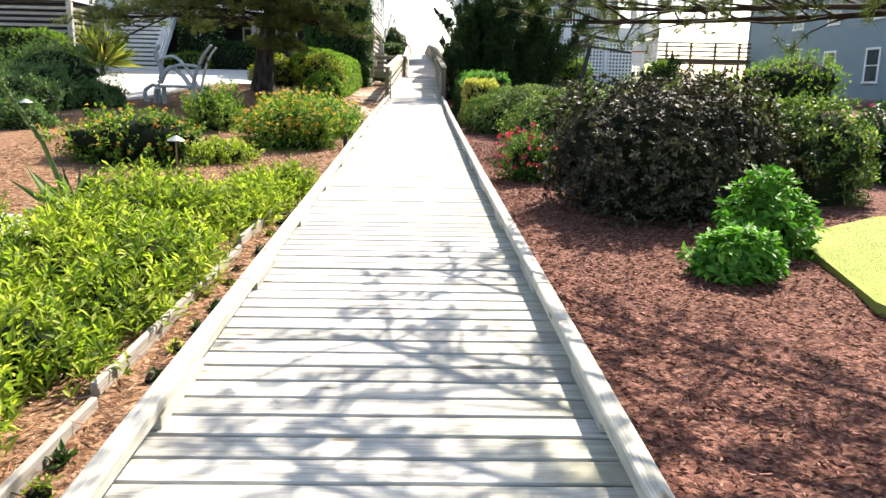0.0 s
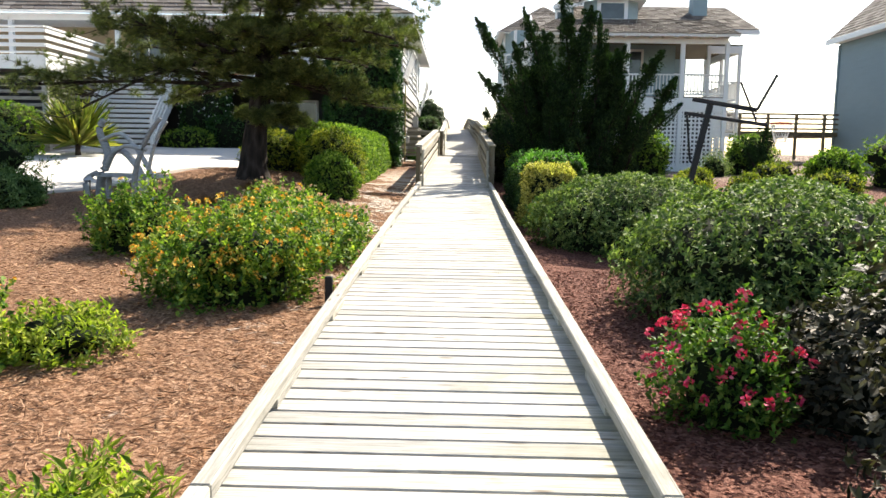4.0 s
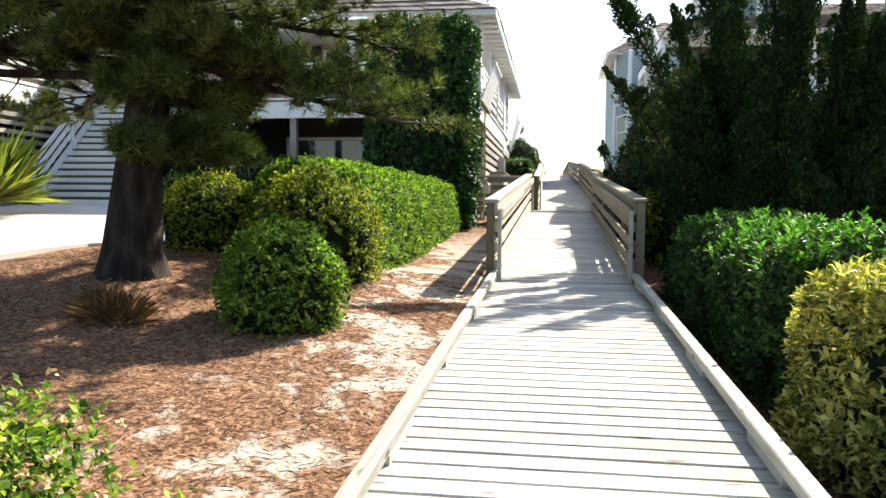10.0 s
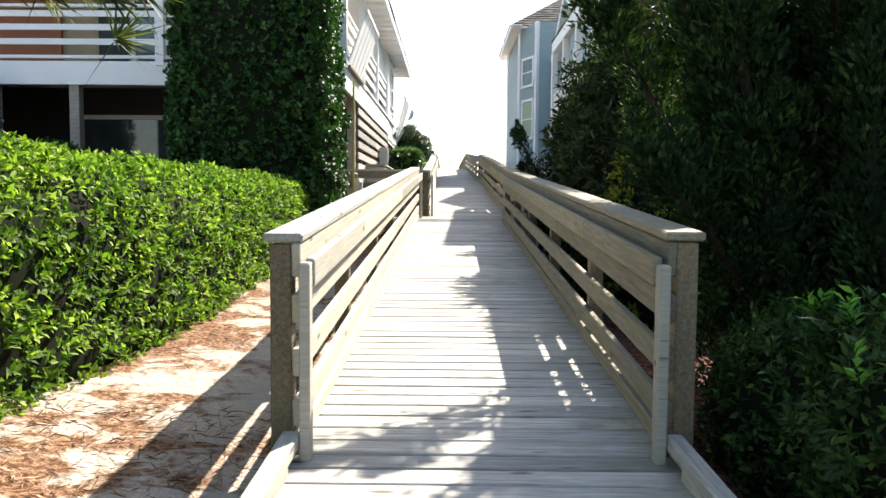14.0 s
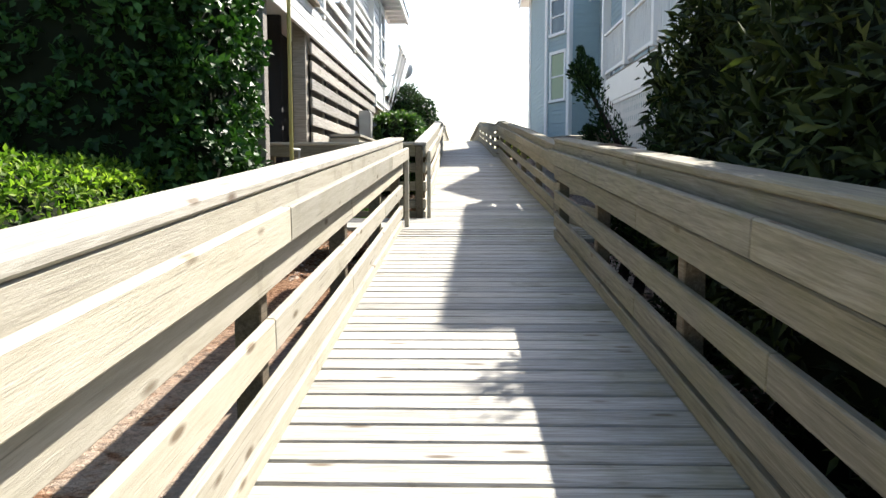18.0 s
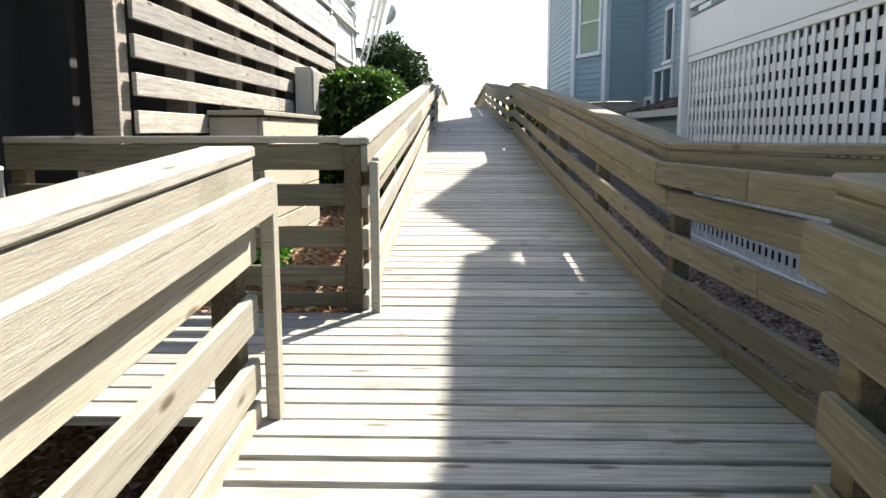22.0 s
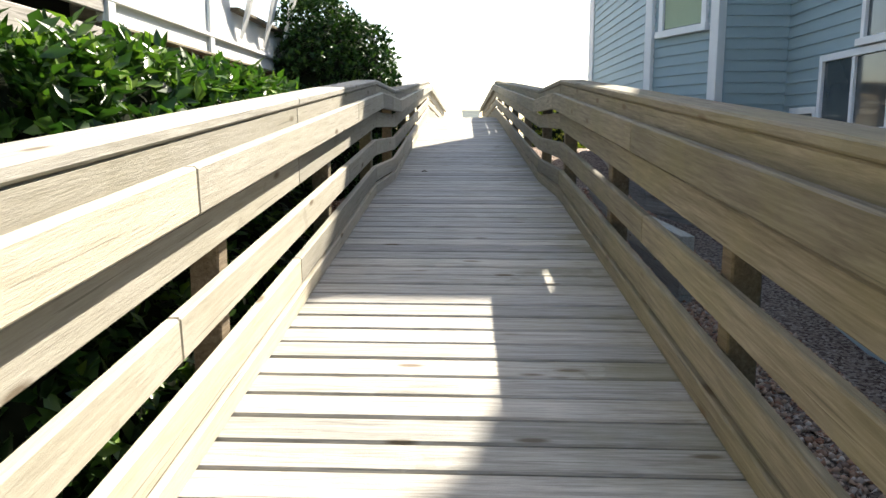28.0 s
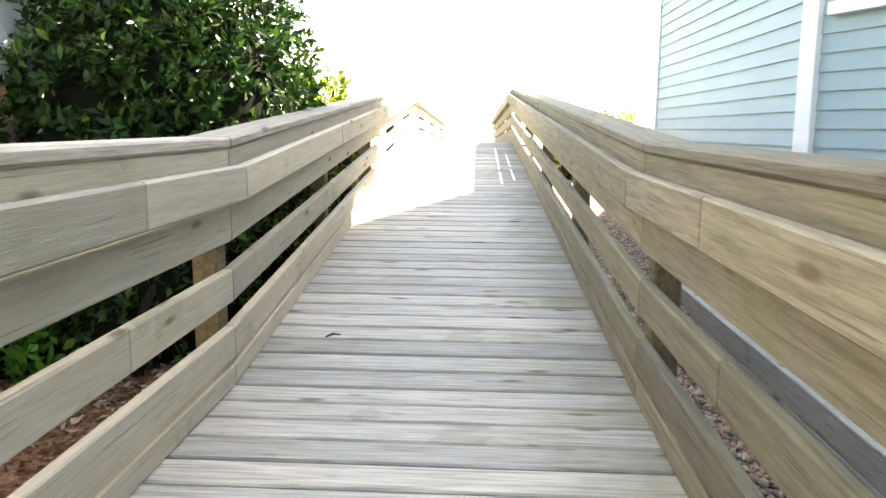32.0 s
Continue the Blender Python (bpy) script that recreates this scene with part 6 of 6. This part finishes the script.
shrub("pittosporum", "broad mounded pittosporum shrub behind the mulch bed", "shrub", 5.3, 13.2, (1.5, 1.8, 1.1), 13000, (0.075, 0.03), L_PITTO, group="pittosporums", lump=0.12, whorl=True, bunch=8)
shrub("pittosporum", "mounded pittosporum shrub filling the bed between its neighbours", "shrub", 3.7, 14.4, (1.2, 1.5, 1.1), 16000, (0.06, 0.024), L_PITTO, group="pittosporums", lump=0.12, whorl=True, bunch=8)
shrub("pittosporum", "rounded pittosporum shrub near the yellow shrub", "shrub", 2.7, 18.2, (0.9, 0.8, 1.0), 14000, (0.052, 0.021), L_PITTO, group="pittosporums", lump=0.12, whorl=True, bunch=8)
shrub("variegated_shrub", "clipped yellow variegated shrub at the boardwalk edge", "shrub", 1.38, 18.35, (0.44, 0.58, 1.06), 17000, (0.056, 0.024), L_VARIEG, "block", lump=0.3, deep=0.7, upward=0.7, bunch=9, shoot=0.1)
shrub("green_shrub", "glossy green shrub with bright sprouting top beside the railing end", "shrub", 1.58, 20.2, (0.6, 1.15, 1.12), 26000, (0.055, 0.024), L_BAY, "block", lump=0.22, sprouts=(L_BRIGHT, 190, 0.16))
shrub("green_shrub", "dark green shrub under the twisted juniper", "shrub", 1.52, 22.1, (0.58, 1.0, 1.15), 20000, (0.055, 0.024), L_BAY, "block", lump=0.24, sprouts=(L_BRIGHT, 40, 0.12))
shrub("green_shrub", "low dark green shrub at the foot of the handrail", "shrub", 1.4, 23.75, (0.5, 0.75, 0.85), 10000, (0.05, 0.024), L_BAY, lump=0.25)
shrub("rose_bush", "rose bush with many red blooms in the mulch", "bush", 1.36, 9.65, (0.42, 0.40, 0.66), 5200, (0.042, 0.026), L_ROSE, lump=0.3, deep=0.7, upward=0.9, bunch=10, shoot=0.18, flowers=(L_RED, 80, 0.062, "red rose blooms"))
shrub("bright_bush", "small bright green leafy bush on red mulch", "bush", 2.2, 5.15, (0.34, 0.32, 0.40), 2600, (0.085, 0.036), L_BRIGHT, deep=0.6, upward=0.8, group="bright bushes", whorl=True)
shrub("bright_bush", "upright bright green leafy bush on red mulch", "bush", 2.72, 5.9, (0.38, 0.38, 0.66), 3600, (0.085, 0.036), L_BRIGHT, deep=0.6, upward=0.8, group="bright bushes", whorl=True)
shrub("pittosporum", "tall rounded green shrub beside the lawn", "shrub", 4.3, 8.6, (0.75, 0.75, 1.2), 7000, (0.07, 0.032), L_PITTO, group="pittosporums")
shrub("dark_hedge", "dark green hedge with a few red flowers beyond the lawn", "hedge", 7.2, 10.0, (1.6, 1.0, 1.25), 9000, (0.08, 0.045), L_IVY, flowers=(L_RED, 12, 0.08, "red flowers"))
for x, y, s, h in ((6.2, 26.5, 0.6, 0.6), (7.3, 25.6, 0.5, 0.5), (8.4, 26.8, 0.6, 0.8), (5.5, 24.6, 0.6, 0.5), (9.4, 25.4, 0.7, 0.6), (6.6, 22.3, 0.8, 0.45)):
    shrub("garden_shrub", "small yellow-green shrub in the mulch bed", "shrub", x, y, (s, s, h), 2500, (0.08, 0.04), L_GOLD, group="small bed shrubs", lump=0.25)
for x, y, s, h in ((10.26, 27.2, 0.8, 1.2), (5.9, 30.8, 0.8, 1.5), (13.0, 27.5, 1.8, 1.9), (10.0, 33.0, 1.0, 1.6)):
    shrub("garden_shrub", "rounded dark green shrub before the porch house", "shrub", x, y, (s, s, h), 6000, (0.09, 0.045), L_HEDGE, group="foundation shrubs", lump=0.2)
shrub("garden_shrub", "grey-green open shrub before the white lattice", "shrub", 8.2, 31.0, (0.6, 0.5, 0.95), 3500, (0.06, 0.03), L_PITTO, group="foundation shrubs", lump=0.3, deep=0.7, upward=0.8, shoot=0.2)
juniper("small_juniper", "small dark conical juniper before the porch posts", (9.9, 31.6, 0.85), [(0, 0, 1.75, 0.0, 0.0, 0.4), (0.2, 0.1, 1.35, 0.2, 0.0, 0.4), (-0.2, 0, 1.25, -0.2, 0.0, 0.4)], 52, 0.05)
shrub("tall_shrub", "tall broad-leaved shrub crowding the handrail", "shrub", 2.0, 29.0, (1.22, 1.75, 3.4), 28000, (0.12, 0.036), L_OLIVE, lump=0.22, upward=-0.2)
shrub("tall_shrub", "tall leafy shrub between the junipers and the handrail", "shrub", 2.05, 31.3, (1.0, 0.95, 3.6), 24000, (0.12, 0.034), L_OLIVE, lump=0.24, upward=-0.2)
shrub("gold_shrub", "yellow-green shrub beyond the twisted juniper", "shrub", 1.9, 27.6, (0.8, 0.8, 2.3), 7000, (0.08, 0.035), L_GOLD, lump=0.22)

# clipped evergreens beside the upper ramp
shrub("bay_hedge", "glossy broad-leaved clipped hedge beside the upper ramp", "hedge", -1.62, 42.9, (0.48, 1.8, 1.62), 17000, (0.092, 0.044), L_GLOSS, "block", lump=0.13, deep=0.55, upward=0.5)
evergreen = shrub("round_evergreen", "dark rounded evergreen tree above the handrail", "tree", -1.82, 48.6, (0.86, 1.15, 2.5), 30000, (0.07, 0.034), L_EVER, lump=0.12, upward=0.1, deep=0.45)
rt = np.random.default_rng(61)
for ox, oy, lean in ((-0.25, -0.9, 0.25), (0.2, -0.95, -0.2), (0.5, -0.75, -0.15), (-0.55, -0.7, 0.2), (-0.05, -0.8, 0.3)):
    verts, faces = [], []
    x, y = -1.82 + ox, 48.6 + oy
    z = ground_z(x, y)
    path = [(x + lean * (k / 7) ** 1.3 + rt.uniform(-0.05, 0.05), y + 0.09 * k + rt.uniform(-0.03, 0.03), z - 0.1 + 0.3 * k) for k in range(8)]
    tube(verts, faces, path, list(np.linspace(0.03, 0.008, 8)), 7)
    child(mesh_obj("trunk", verts, faces, M_BARK, smooth=True), evergreen)
shrub("yellow_hedge", "sunlit yellow-green shrub on the dune", "shrub", -2.0, 52.0, (0.8, 2.0, 1.5), 6000, (0.09, 0.045), L_GOLD, lump=0.2)
shrub("dune_shrub", "sunlit low green dune shrub beyond the house", "shrub", 1.9, 57.5, (0.8, 1.6, 1.2), 5000, (0.09, 0.045), L_GOLD, lump=0.2)
shrub("low_leafy_plant", "small bright plant in the bed beside the landing", "plant", -1.98, 37.60, (0.32, 0.36, 0.5), 2200, (0.08, 0.04), L_BRIGHT, lump=0.3, deep=0.7)
shrub("low_leafy_plant", "bright leafy plant beside the upper ramp", "plant", -2.35, 47.76, (0.32, 0.4, 0.42), 1500, (0.10, 0.042), L_BRIGHT, lump=0.3, deep=0.7)

rw = np.random.default_rng(77)
for i in range(16):
    wy = 0.9 + i * 0.42 + rw.uniform(-0.15, 0.15)
    k = rw.uniform(0.03, 0.075)
    shrub("weed", "small green weed beside the timber edging", "weed", -1.12 - rw.uniform(0, 0.12), wy, (k, k * 1.2, k * 1.3), 70, (0.045, 0.016), L_BAY if i % 3 else L_OLEANDER, group="edging weeds", deep=0.8, lump=0.3, upward=0.9, sink=0.01, bunch=4)

# ---- loose things ----


def path_light(x, y, h=0.42):
    z = ground_z(x, y)
    top = empty("path_light", "small bronze garden path light on a stake", "path light", "path lights", at=(x, y, z))
    verts, faces = [], []
    tube(verts, faces, [(x, y, z - 0.1), (x, y, z + h)], [0.011, 0.011], 8)
    child(mesh_obj("stake", verts, faces, M_BRONZE), top)
    bm = bmesh.new()
    bmesh.ops.create_cone(bm, cap_ends=True, segments=20, radius1=0.10, radius2=0.015, depth=0.055, matrix=Matrix.Translation((x, y, z + h + 0.03)))
    child(part("shade", bm, M_METER, None, "pale metal cone shade"), top)
    return top


for x, y in ((-2.8, 8.9), (-5.9, 17.6), (-6.2, 12.4)):
    path_light(x, y)
z = ground_z(-1.2, 11.9)
blk = tagged(block("deck_light", (-1.17, 11.9, z + 0.12), (0.06, 0.06, 0.24), M_BLACK), "small black deck light beside the kerb", "light")

# timber edging of the bed
edging = empty("bed_edging", "thin weathered timber edging along the planting bed", "edging", at=(-1.45, 2, 0))
for off, runs in ((0.0, ((-3.0, 0.6), (0.6, 2.9), (2.95, 5.5), (5.6, 7.6))), (-0.22, ((-3.0, 0.4), (0.45, 2.2)))):
    for y0, y1 in runs:
        x0, x1 = -1.28 + off - 0.01 * y0, -1.28 + off - 0.01 * y1
        beam("timber", (x0, y0, ground_z(x0, y0) + 0.03), (x1 + 0.03, y1 - 0.02, ground_z(x1, y1) + 0.005), 0.032, 0.11, M_GREYWOOD, edging)

# driftwood bench with carved sides
bench = empty("carved_bench", "silver-grey driftwood garden bench with carved arched ends", "bench", at=(-5.6, 18.2, 0.5))


def arc(name, pts, r0, r1, mat=None):
    verts, faces = [], []
    P = [Vector(p) for p in pts]
    path = []
    for i in range(len(P) - 1):
        p0, p1, p2, p3 = P[max(i - 1, 0)], P[i], P[i + 1], P[min(i + 2, len(P) - 1)]
        for s in range(5):
            t = s / 5
            path.append(0.5 * ((2 * p1) + (p2 - p0) * t + (2 * p0 - 5 * p1 + 4 * p2 - p3) * t * t + (3 * p1 - p0 - 3 * p2 + p3) * t ** 3))
    path.append(P[-1])
    tube(verts, faces, [tuple(p) for p in path], list(np.linspace(r0, r1, len(path))), 8)
    return child(mesh_obj(name, verts, faces, mat or M_BENCH, smooth=True), bench)


bz = ground_z(-5.8, 18.6)
block("seat", (-5.55, 18.3, bz + 0.42), (1.5, 0.42, 0.06), M_BENCH, bench, rot=(0, 0, -35))
arc("carved_end", [(-6.35, 18.9, bz), (-6.3, 18.85, bz + 0.35), (-6.15, 18.8, bz + 0.75), (-6.3, 18.85, bz + 1.15), (-6.2, 18.8, bz + 1.35)], 0.09, 0.05)
arc("carved_end", [(-6.2, 18.8, bz + 0.5), (-5.9, 18.6, bz + 0.85), (-5.5, 18.4, bz + 0.6), (-5.2, 18.2, bz + 0.1), (-5.15, 18.2, bz)], 0.05, 0.06)
arc("carved_end", [(-6.25, 18.8, bz + 1.0), (-5.8, 18.6, bz + 1.1), (-5.4, 18.4, bz + 0.75), (-5.1, 18.2, bz + 0.3)], 0.035, 0.04)
arc("carved_end", [(-6.6, 19.0, bz), (-6.65, 19.0, bz + 0.3), (-6.4, 18.9, bz + 0.45)], 0.06, 0.04)
arc("arched_end", [(-4.95, 17.0, bz - 0.1), (-4.9, 16.95, bz + 0.5), (-4.7, 16.9, bz + 1.0), (-4.45, 16.8, bz + 1.3)], 0.05, 0.03)
arc("arched_end", [(-4.8, 17.05, bz - 0.1), (-4.72, 16.98, bz + 0.5), (-4.55, 16.9, bz + 1.0), (-4.35, 16.8, bz + 1.25)], 0.035, 0.02)
arc("backrest", [(-6.1, 18.8, bz + 0.75), (-5.5, 18.0, bz + 0.9), (-4.8, 17.1, bz + 0.85)], 0.035, 0.035)
arc("leg", [(-5.1, 17.6, bz - 0.1), (-5.1, 17.6, bz + 0.4)], 0.06, 0.05)
arc("leg", [(-6.1, 18.7, bz - 0.1), (-6.1, 18.7, bz + 0.4)], 0.06, 0.05)

# basketball hoop
hoop = empty("basketball_hoop", "small black steel basketball stand with folded arms, rim and net", "basketball hoop", at=(3.5, 18.1, 0.2))
pz = ground_z(3.5, 18.1)
beam("pole", (3.4, 18.1, pz - 0.2), (3.87, 18.1, 2.28), 0.085, 0.085, M_BLACK, hoop)
beam("arm", (3.56, 18.05, 2.29), (4.58, 18.05, 2.13), 0.04, 0.07, M_BLACK, hoop)
beam("arm", (3.44, 18.05, 2.07), (4.75, 18.05, 1.90), 0.04, 0.055, M_BLACK, hoop)
beam("strut", (3.56, 18.02, 1.3), (3.47, 18.02, 2.06), 0.03, 0.03, M_BLACK, hoop)
beam("strut", (4.56, 18.0, 1.95), (4.28, 18.0, 2.56), 0.02, 0.03, M_BLACK, hoop)
beam("strut", (4.56, 18.0, 2.13), (4.84, 18.0, 2.68), 0.025, 0.04, M_BLACK, hoop)
verts, faces = [], []
rc = Vector((4.95, 18.0, 1.93))
ring = [rc + Vector((math.cos(a) * 0.16, math.sin(a) * 0.16, 0)) for a in np.linspace(0, 2 * math.pi, 25)]
tube(verts, faces, [tuple(p) for p in ring], [0.012] * 25, 6)
child(mesh_obj("rim", verts, faces, M_ORANGE), hoop)
verts, faces = [], []
for i in range(12):
    for s in (-1, 1):
        path = []
        for k in range(6):
            t = k / 5
            a = 2 * math.pi * (i + s * t * 2.0) / 12
            q = 0.16 - 0.08 * t
            path.append(tuple(rc + Vector((math.cos(a) * q, math.sin(a) * q, -0.3 * t))))
        tube(verts, faces, path, [0.004] * 6, 4)
child(mesh_obj("net", verts, faces, M_NET), hoop)

# services on the slatted wall
meter = empty("electric_meter", "grey electric meter box on the slatted wall", "meter", at=(-2.2, 41.8, 2.1))
block("box", (-2.15, 40.82, 2.79), (0.20, 0.34, 0.64), M_METER, meter)
block("box_lid", (-2.04, 40.82, 2.79), (0.02, 0.31, 0.58), M_METER, meter)
bm = bmesh.new()
bmesh.ops.create_cone(bm, cap_ends=True, segments=20, radius1=0.085, radius2=0.075, depth=0.11, matrix=Matrix.Translation((-2.03, 41.25, 2.86)) @ Matrix.Rotation(radians(90), 4, "Y"))
child(part("dial_cover", bm, M_GLASS, None, "round glass dial cover"), meter)
block("backplate", (-2.14, 41.25, 2.83), (0.12, 0.26, 0.4), M_METER, meter)
verts, faces = [], []
tube(verts, faces, [(-2.12, 40.95, 2.5), (-2.12, 40.95, 1.4)], [0.03, 0.03], 8)
child(mesh_obj("conduit", verts, faces, M_METER), meter)

bin_box = empty("timber_bin", "low weathered timber enclosure against the slatted wall", "enclosure", at=(-2.0, 39.4, 1.2))
for i in range(6):
    z = 1.29 + i * 0.215
    beam("board", (-1.87, 37.59, z), (-1.87, 39.9, z), 0.04, 0.205, M_RAIL, bin_box)
    beam("board", (-2.28, 37.59, z), (-1.89, 37.59, z), 0.04, 0.205, M_RAIL, bin_box)
beam("lid_edge", (-2.05, 37.53, 2.50), (-2.05, 39.96, 2.50), 0.46, 0.04, M_RAIL, bin_box)

# gas pipe and meter at the house corner
gas = empty("gas_meter", "grey gas meter on a yellow-stained pipe", "gas meter", at=(-2.15, 34.3, 1.2))
verts, faces = [], []
tube(verts, faces, [(-2.14, 34.25, 1.1), (-2.14, 34.25, 3.9)], [0.022, 0.022], 8)
child(mesh_obj("pipe", verts, faces, M_YELLOW), gas)
block("body", (-2.08, 34.45, 1.95), (0.16, 0.22, 0.26), M_METER, gas, c=0.04)
verts, faces = [], []
tube(verts, faces, [(-2.14, 34.25, 2.2), (-2.1, 34.45, 2.2), (-2.1, 34.45, 2.05)], [0.018, 0.018, 0.018], 8)
child(mesh_obj("elbow", verts, faces, M_METER), gas)

# fallen twig on the handrail cap
verts, faces = [], []
cx, cy = dx(30.6) + half_width(30.6) + 0.1, 30.6
cz = dz(30.6) + 0.925
tube(verts, faces, [(cx - 0.05, cy + 0.45, cz + 0.03), (cx, cy + 0.2, cz + 0.02), (cx + 0.06, cy - 0.15, cz - 0.015)], [0.006, 0.008, 0.007], 5)
tagged(mesh_obj("twig", verts, faces, M_TWIG), "small bare twig lying on the handrail cap", "twig")

# dish on the balcony flank
dish = empty("satellite_dish", "pale grey satellite dish on the balcony corner", "satellite dish", at=(-1.9, 47.2, 4.6))
bm = bmesh.new()
bmesh.ops.create_uvsphere(bm, u_segments=20, v_segments=10, radius=0.27)
bmesh.ops.delete(bm, geom=[v for v in bm.verts if v.co.z > -0.15], context="VERTS")
bmesh.ops.transform(bm, matrix=Matrix.Translation((-1.98, 47.9, 4.85)) @ Matrix.Rotation(radians(-70), 4, "Y") @ Matrix.Scale(1.2, 4), verts=bm.verts[:])
bmesh.ops.solidify(bm, geom=bm.faces[:], thickness=0.01)
child(part("reflector", bm, M_WHITE, None, smooth=True), dish)
beam("bracket", (-2.25, 47.6, 4.6), (-2.05, 47.85, 4.75), 0.04, 0.04, M_METER, dish)

drape("concrete_pad", [(-3.6, 36.6), (-2.0, 36.7), (-1.95, 37.55), (-2.3, 38.4), (-3.6, 38.6)], 0.04, M_CONC, "pale concrete pad under the slatted house", "pad", 0.4)

# retaining boards under the bay
ret = empty("retaining_wall", "stacked grey timber retaining wall below the house", "retaining wall", at=(1.7, 48, 1.4))
for i in range(4):
    beam("timber", (1.75, 45.5, 1.35 + i * 0.17), (1.75, 54.5, 1.35 + i * 0.17), 0.12, 0.165, M_CURB, ret)

# downpipe and hose beside the upper landing
verts, faces = [], []
tube(verts, faces, [(-3.68, 49.82, 1.97), (-2.95, 49.31, 1.95), (-1.62, 48.37, 1.92)], [0.045] * 3, 10)
tagged(mesh_obj("drain_pipe", verts, faces, M_METER, smooth=True), "grey corrugated drain pipe lying on leaf litter", "pipe")

verts, faces = [], []
tz = dz(47.15) + 0.012
tube(verts, faces, [(-0.59, 47.1, tz), (-0.56, 47.11, tz + 0.012), (-0.535, 47.14, tz)], [0.004, 0.006, 0.003], 5)
tagged(mesh_obj("twig", verts, faces, M_TWIG), "small dark twig lying on the deck boards", "twig")


# ---- litter ----
def scatter(name, label, material, n, box, length, width, seed, keep=None, flat=0.25):
    r = np.random.default_rng(seed)
    x = r.uniform(box[0], box[1], n)
    y = r.uniform(box[2], box[3], n)
    if keep:
        k = np.array([keep(a, b) for a, b in zip(x, y)])
        x, y = x[k], y[k]
    z = np.array([ground_z(a, b) + 0.035 * noise.noise(Vector((a, b, 0)) * 1.1) + 0.018 * noise.noise(Vector((a, b, 0)) * 4.0) for a, b in zip(x, y)])
    p = np.stack([x, y, z + 0.012], 1)
    a = r.uniform(0, 6.28, len(x))
    w = unit(np.stack([np.cos(a), np.sin(a), r.normal(size=len(x)) * flat], 1))
    ob = leaves(name, p, w, length, width, material, None, fold=0.4)
    return tagged(ob, label, "litter", kind="stuff")


scatter("red_mulch", "loose chips of red bark mulch", M_REDCHIP, 34000, (0.85, 4.2, 0.5, 14), 0.04, 0.011, 61)
scatter("pine_straw", "loose brown pine straw over sand", M_STRAW, 34000, (-5.5, -1.1, 2.0, 24), 0.085, 0.0042, 62)
scatter("leaf_litter", "dry brown leaf litter beside the ramps", M_LITTER, 11000, (0.95, 2.6, 30, 43.5), 0.06, 0.025, 63)
scatter("leaf_litter", "dry leaf litter under the upper handrail", M_LITTER, 7000, (-2.2, -1.0, 33, 50), 0.06, 0.025, 64)


def pebbles(label, material, n, box, size, seed):
    """Loose rounded stones on the ground, each an uneven eight-sided lump."""
    r = np.random.default_rng(seed)
    x, y = r.uniform(box[0], box[1], n), r.uniform(box[2], box[3], n)
    z = np.array([ground_z(a, b) + 0.035 * noise.noise(Vector((a, b, 0)) * 1.1) + 0.018 * noise.noise(Vector((a, b, 0)) * 4.0) for a, b in zip(x, y)])
    c = np.stack([x, y, z + size * 0.25], 1)
    way = np.array([(1, 0, 0), (0, 1, 0), (-1, 0, 0), (0, -1, 0), (0, 0, 0.7), (0, 0, -0.7)], float)
    s = size * r.uniform(0.5, 1.25, (n, 1, 1)) * r.uniform(0.55, 1.2, (n, 1, 3))
    v = way[None] * s + r.normal(size=(n, 6, 3)) * size * 0.12
    a = r.uniform(0, 6.28, n)
    ca, sa = np.cos(a)[:, None], np.sin(a)[:, None]
    v = np.stack([v[:, :, 0] * ca - v[:, :, 1] * sa, v[:, :, 0] * sa + v[:, :, 1] * ca, v[:, :, 2]], 2) + c[:, None]
    f = np.array([(0, 1, 4), (1, 2, 4), (2, 3, 4), (3, 0, 4), (1, 0, 5), (2, 1, 5), (3, 2, 5), (0, 3, 5)])
    f = (f[None] + (np.arange(n) * 6)[:, None, None]).reshape(-1, 3)
    ob = mesh_obj("gravel", v.reshape(-1, 3).tolist(), f.tolist(), material, smooth=True)
    return tagged(ob, label, "gravel", kind="stuff")


pebbles("loose reddish and tan river gravel beside the ramp", M_PEBBLE, 15000, (0.92, 2.35, 41.5, 51), 0.028, 81)

# ---- deck boards, piece by piece ----
deck_far(-7.5, -3.05, deck)
y = -3.0
while y < 60.0:
    deck_board(y, deck if y < 33.6 else upper_deck)
    y += PITCH
deck_far(y, 72.5, upper_deck)
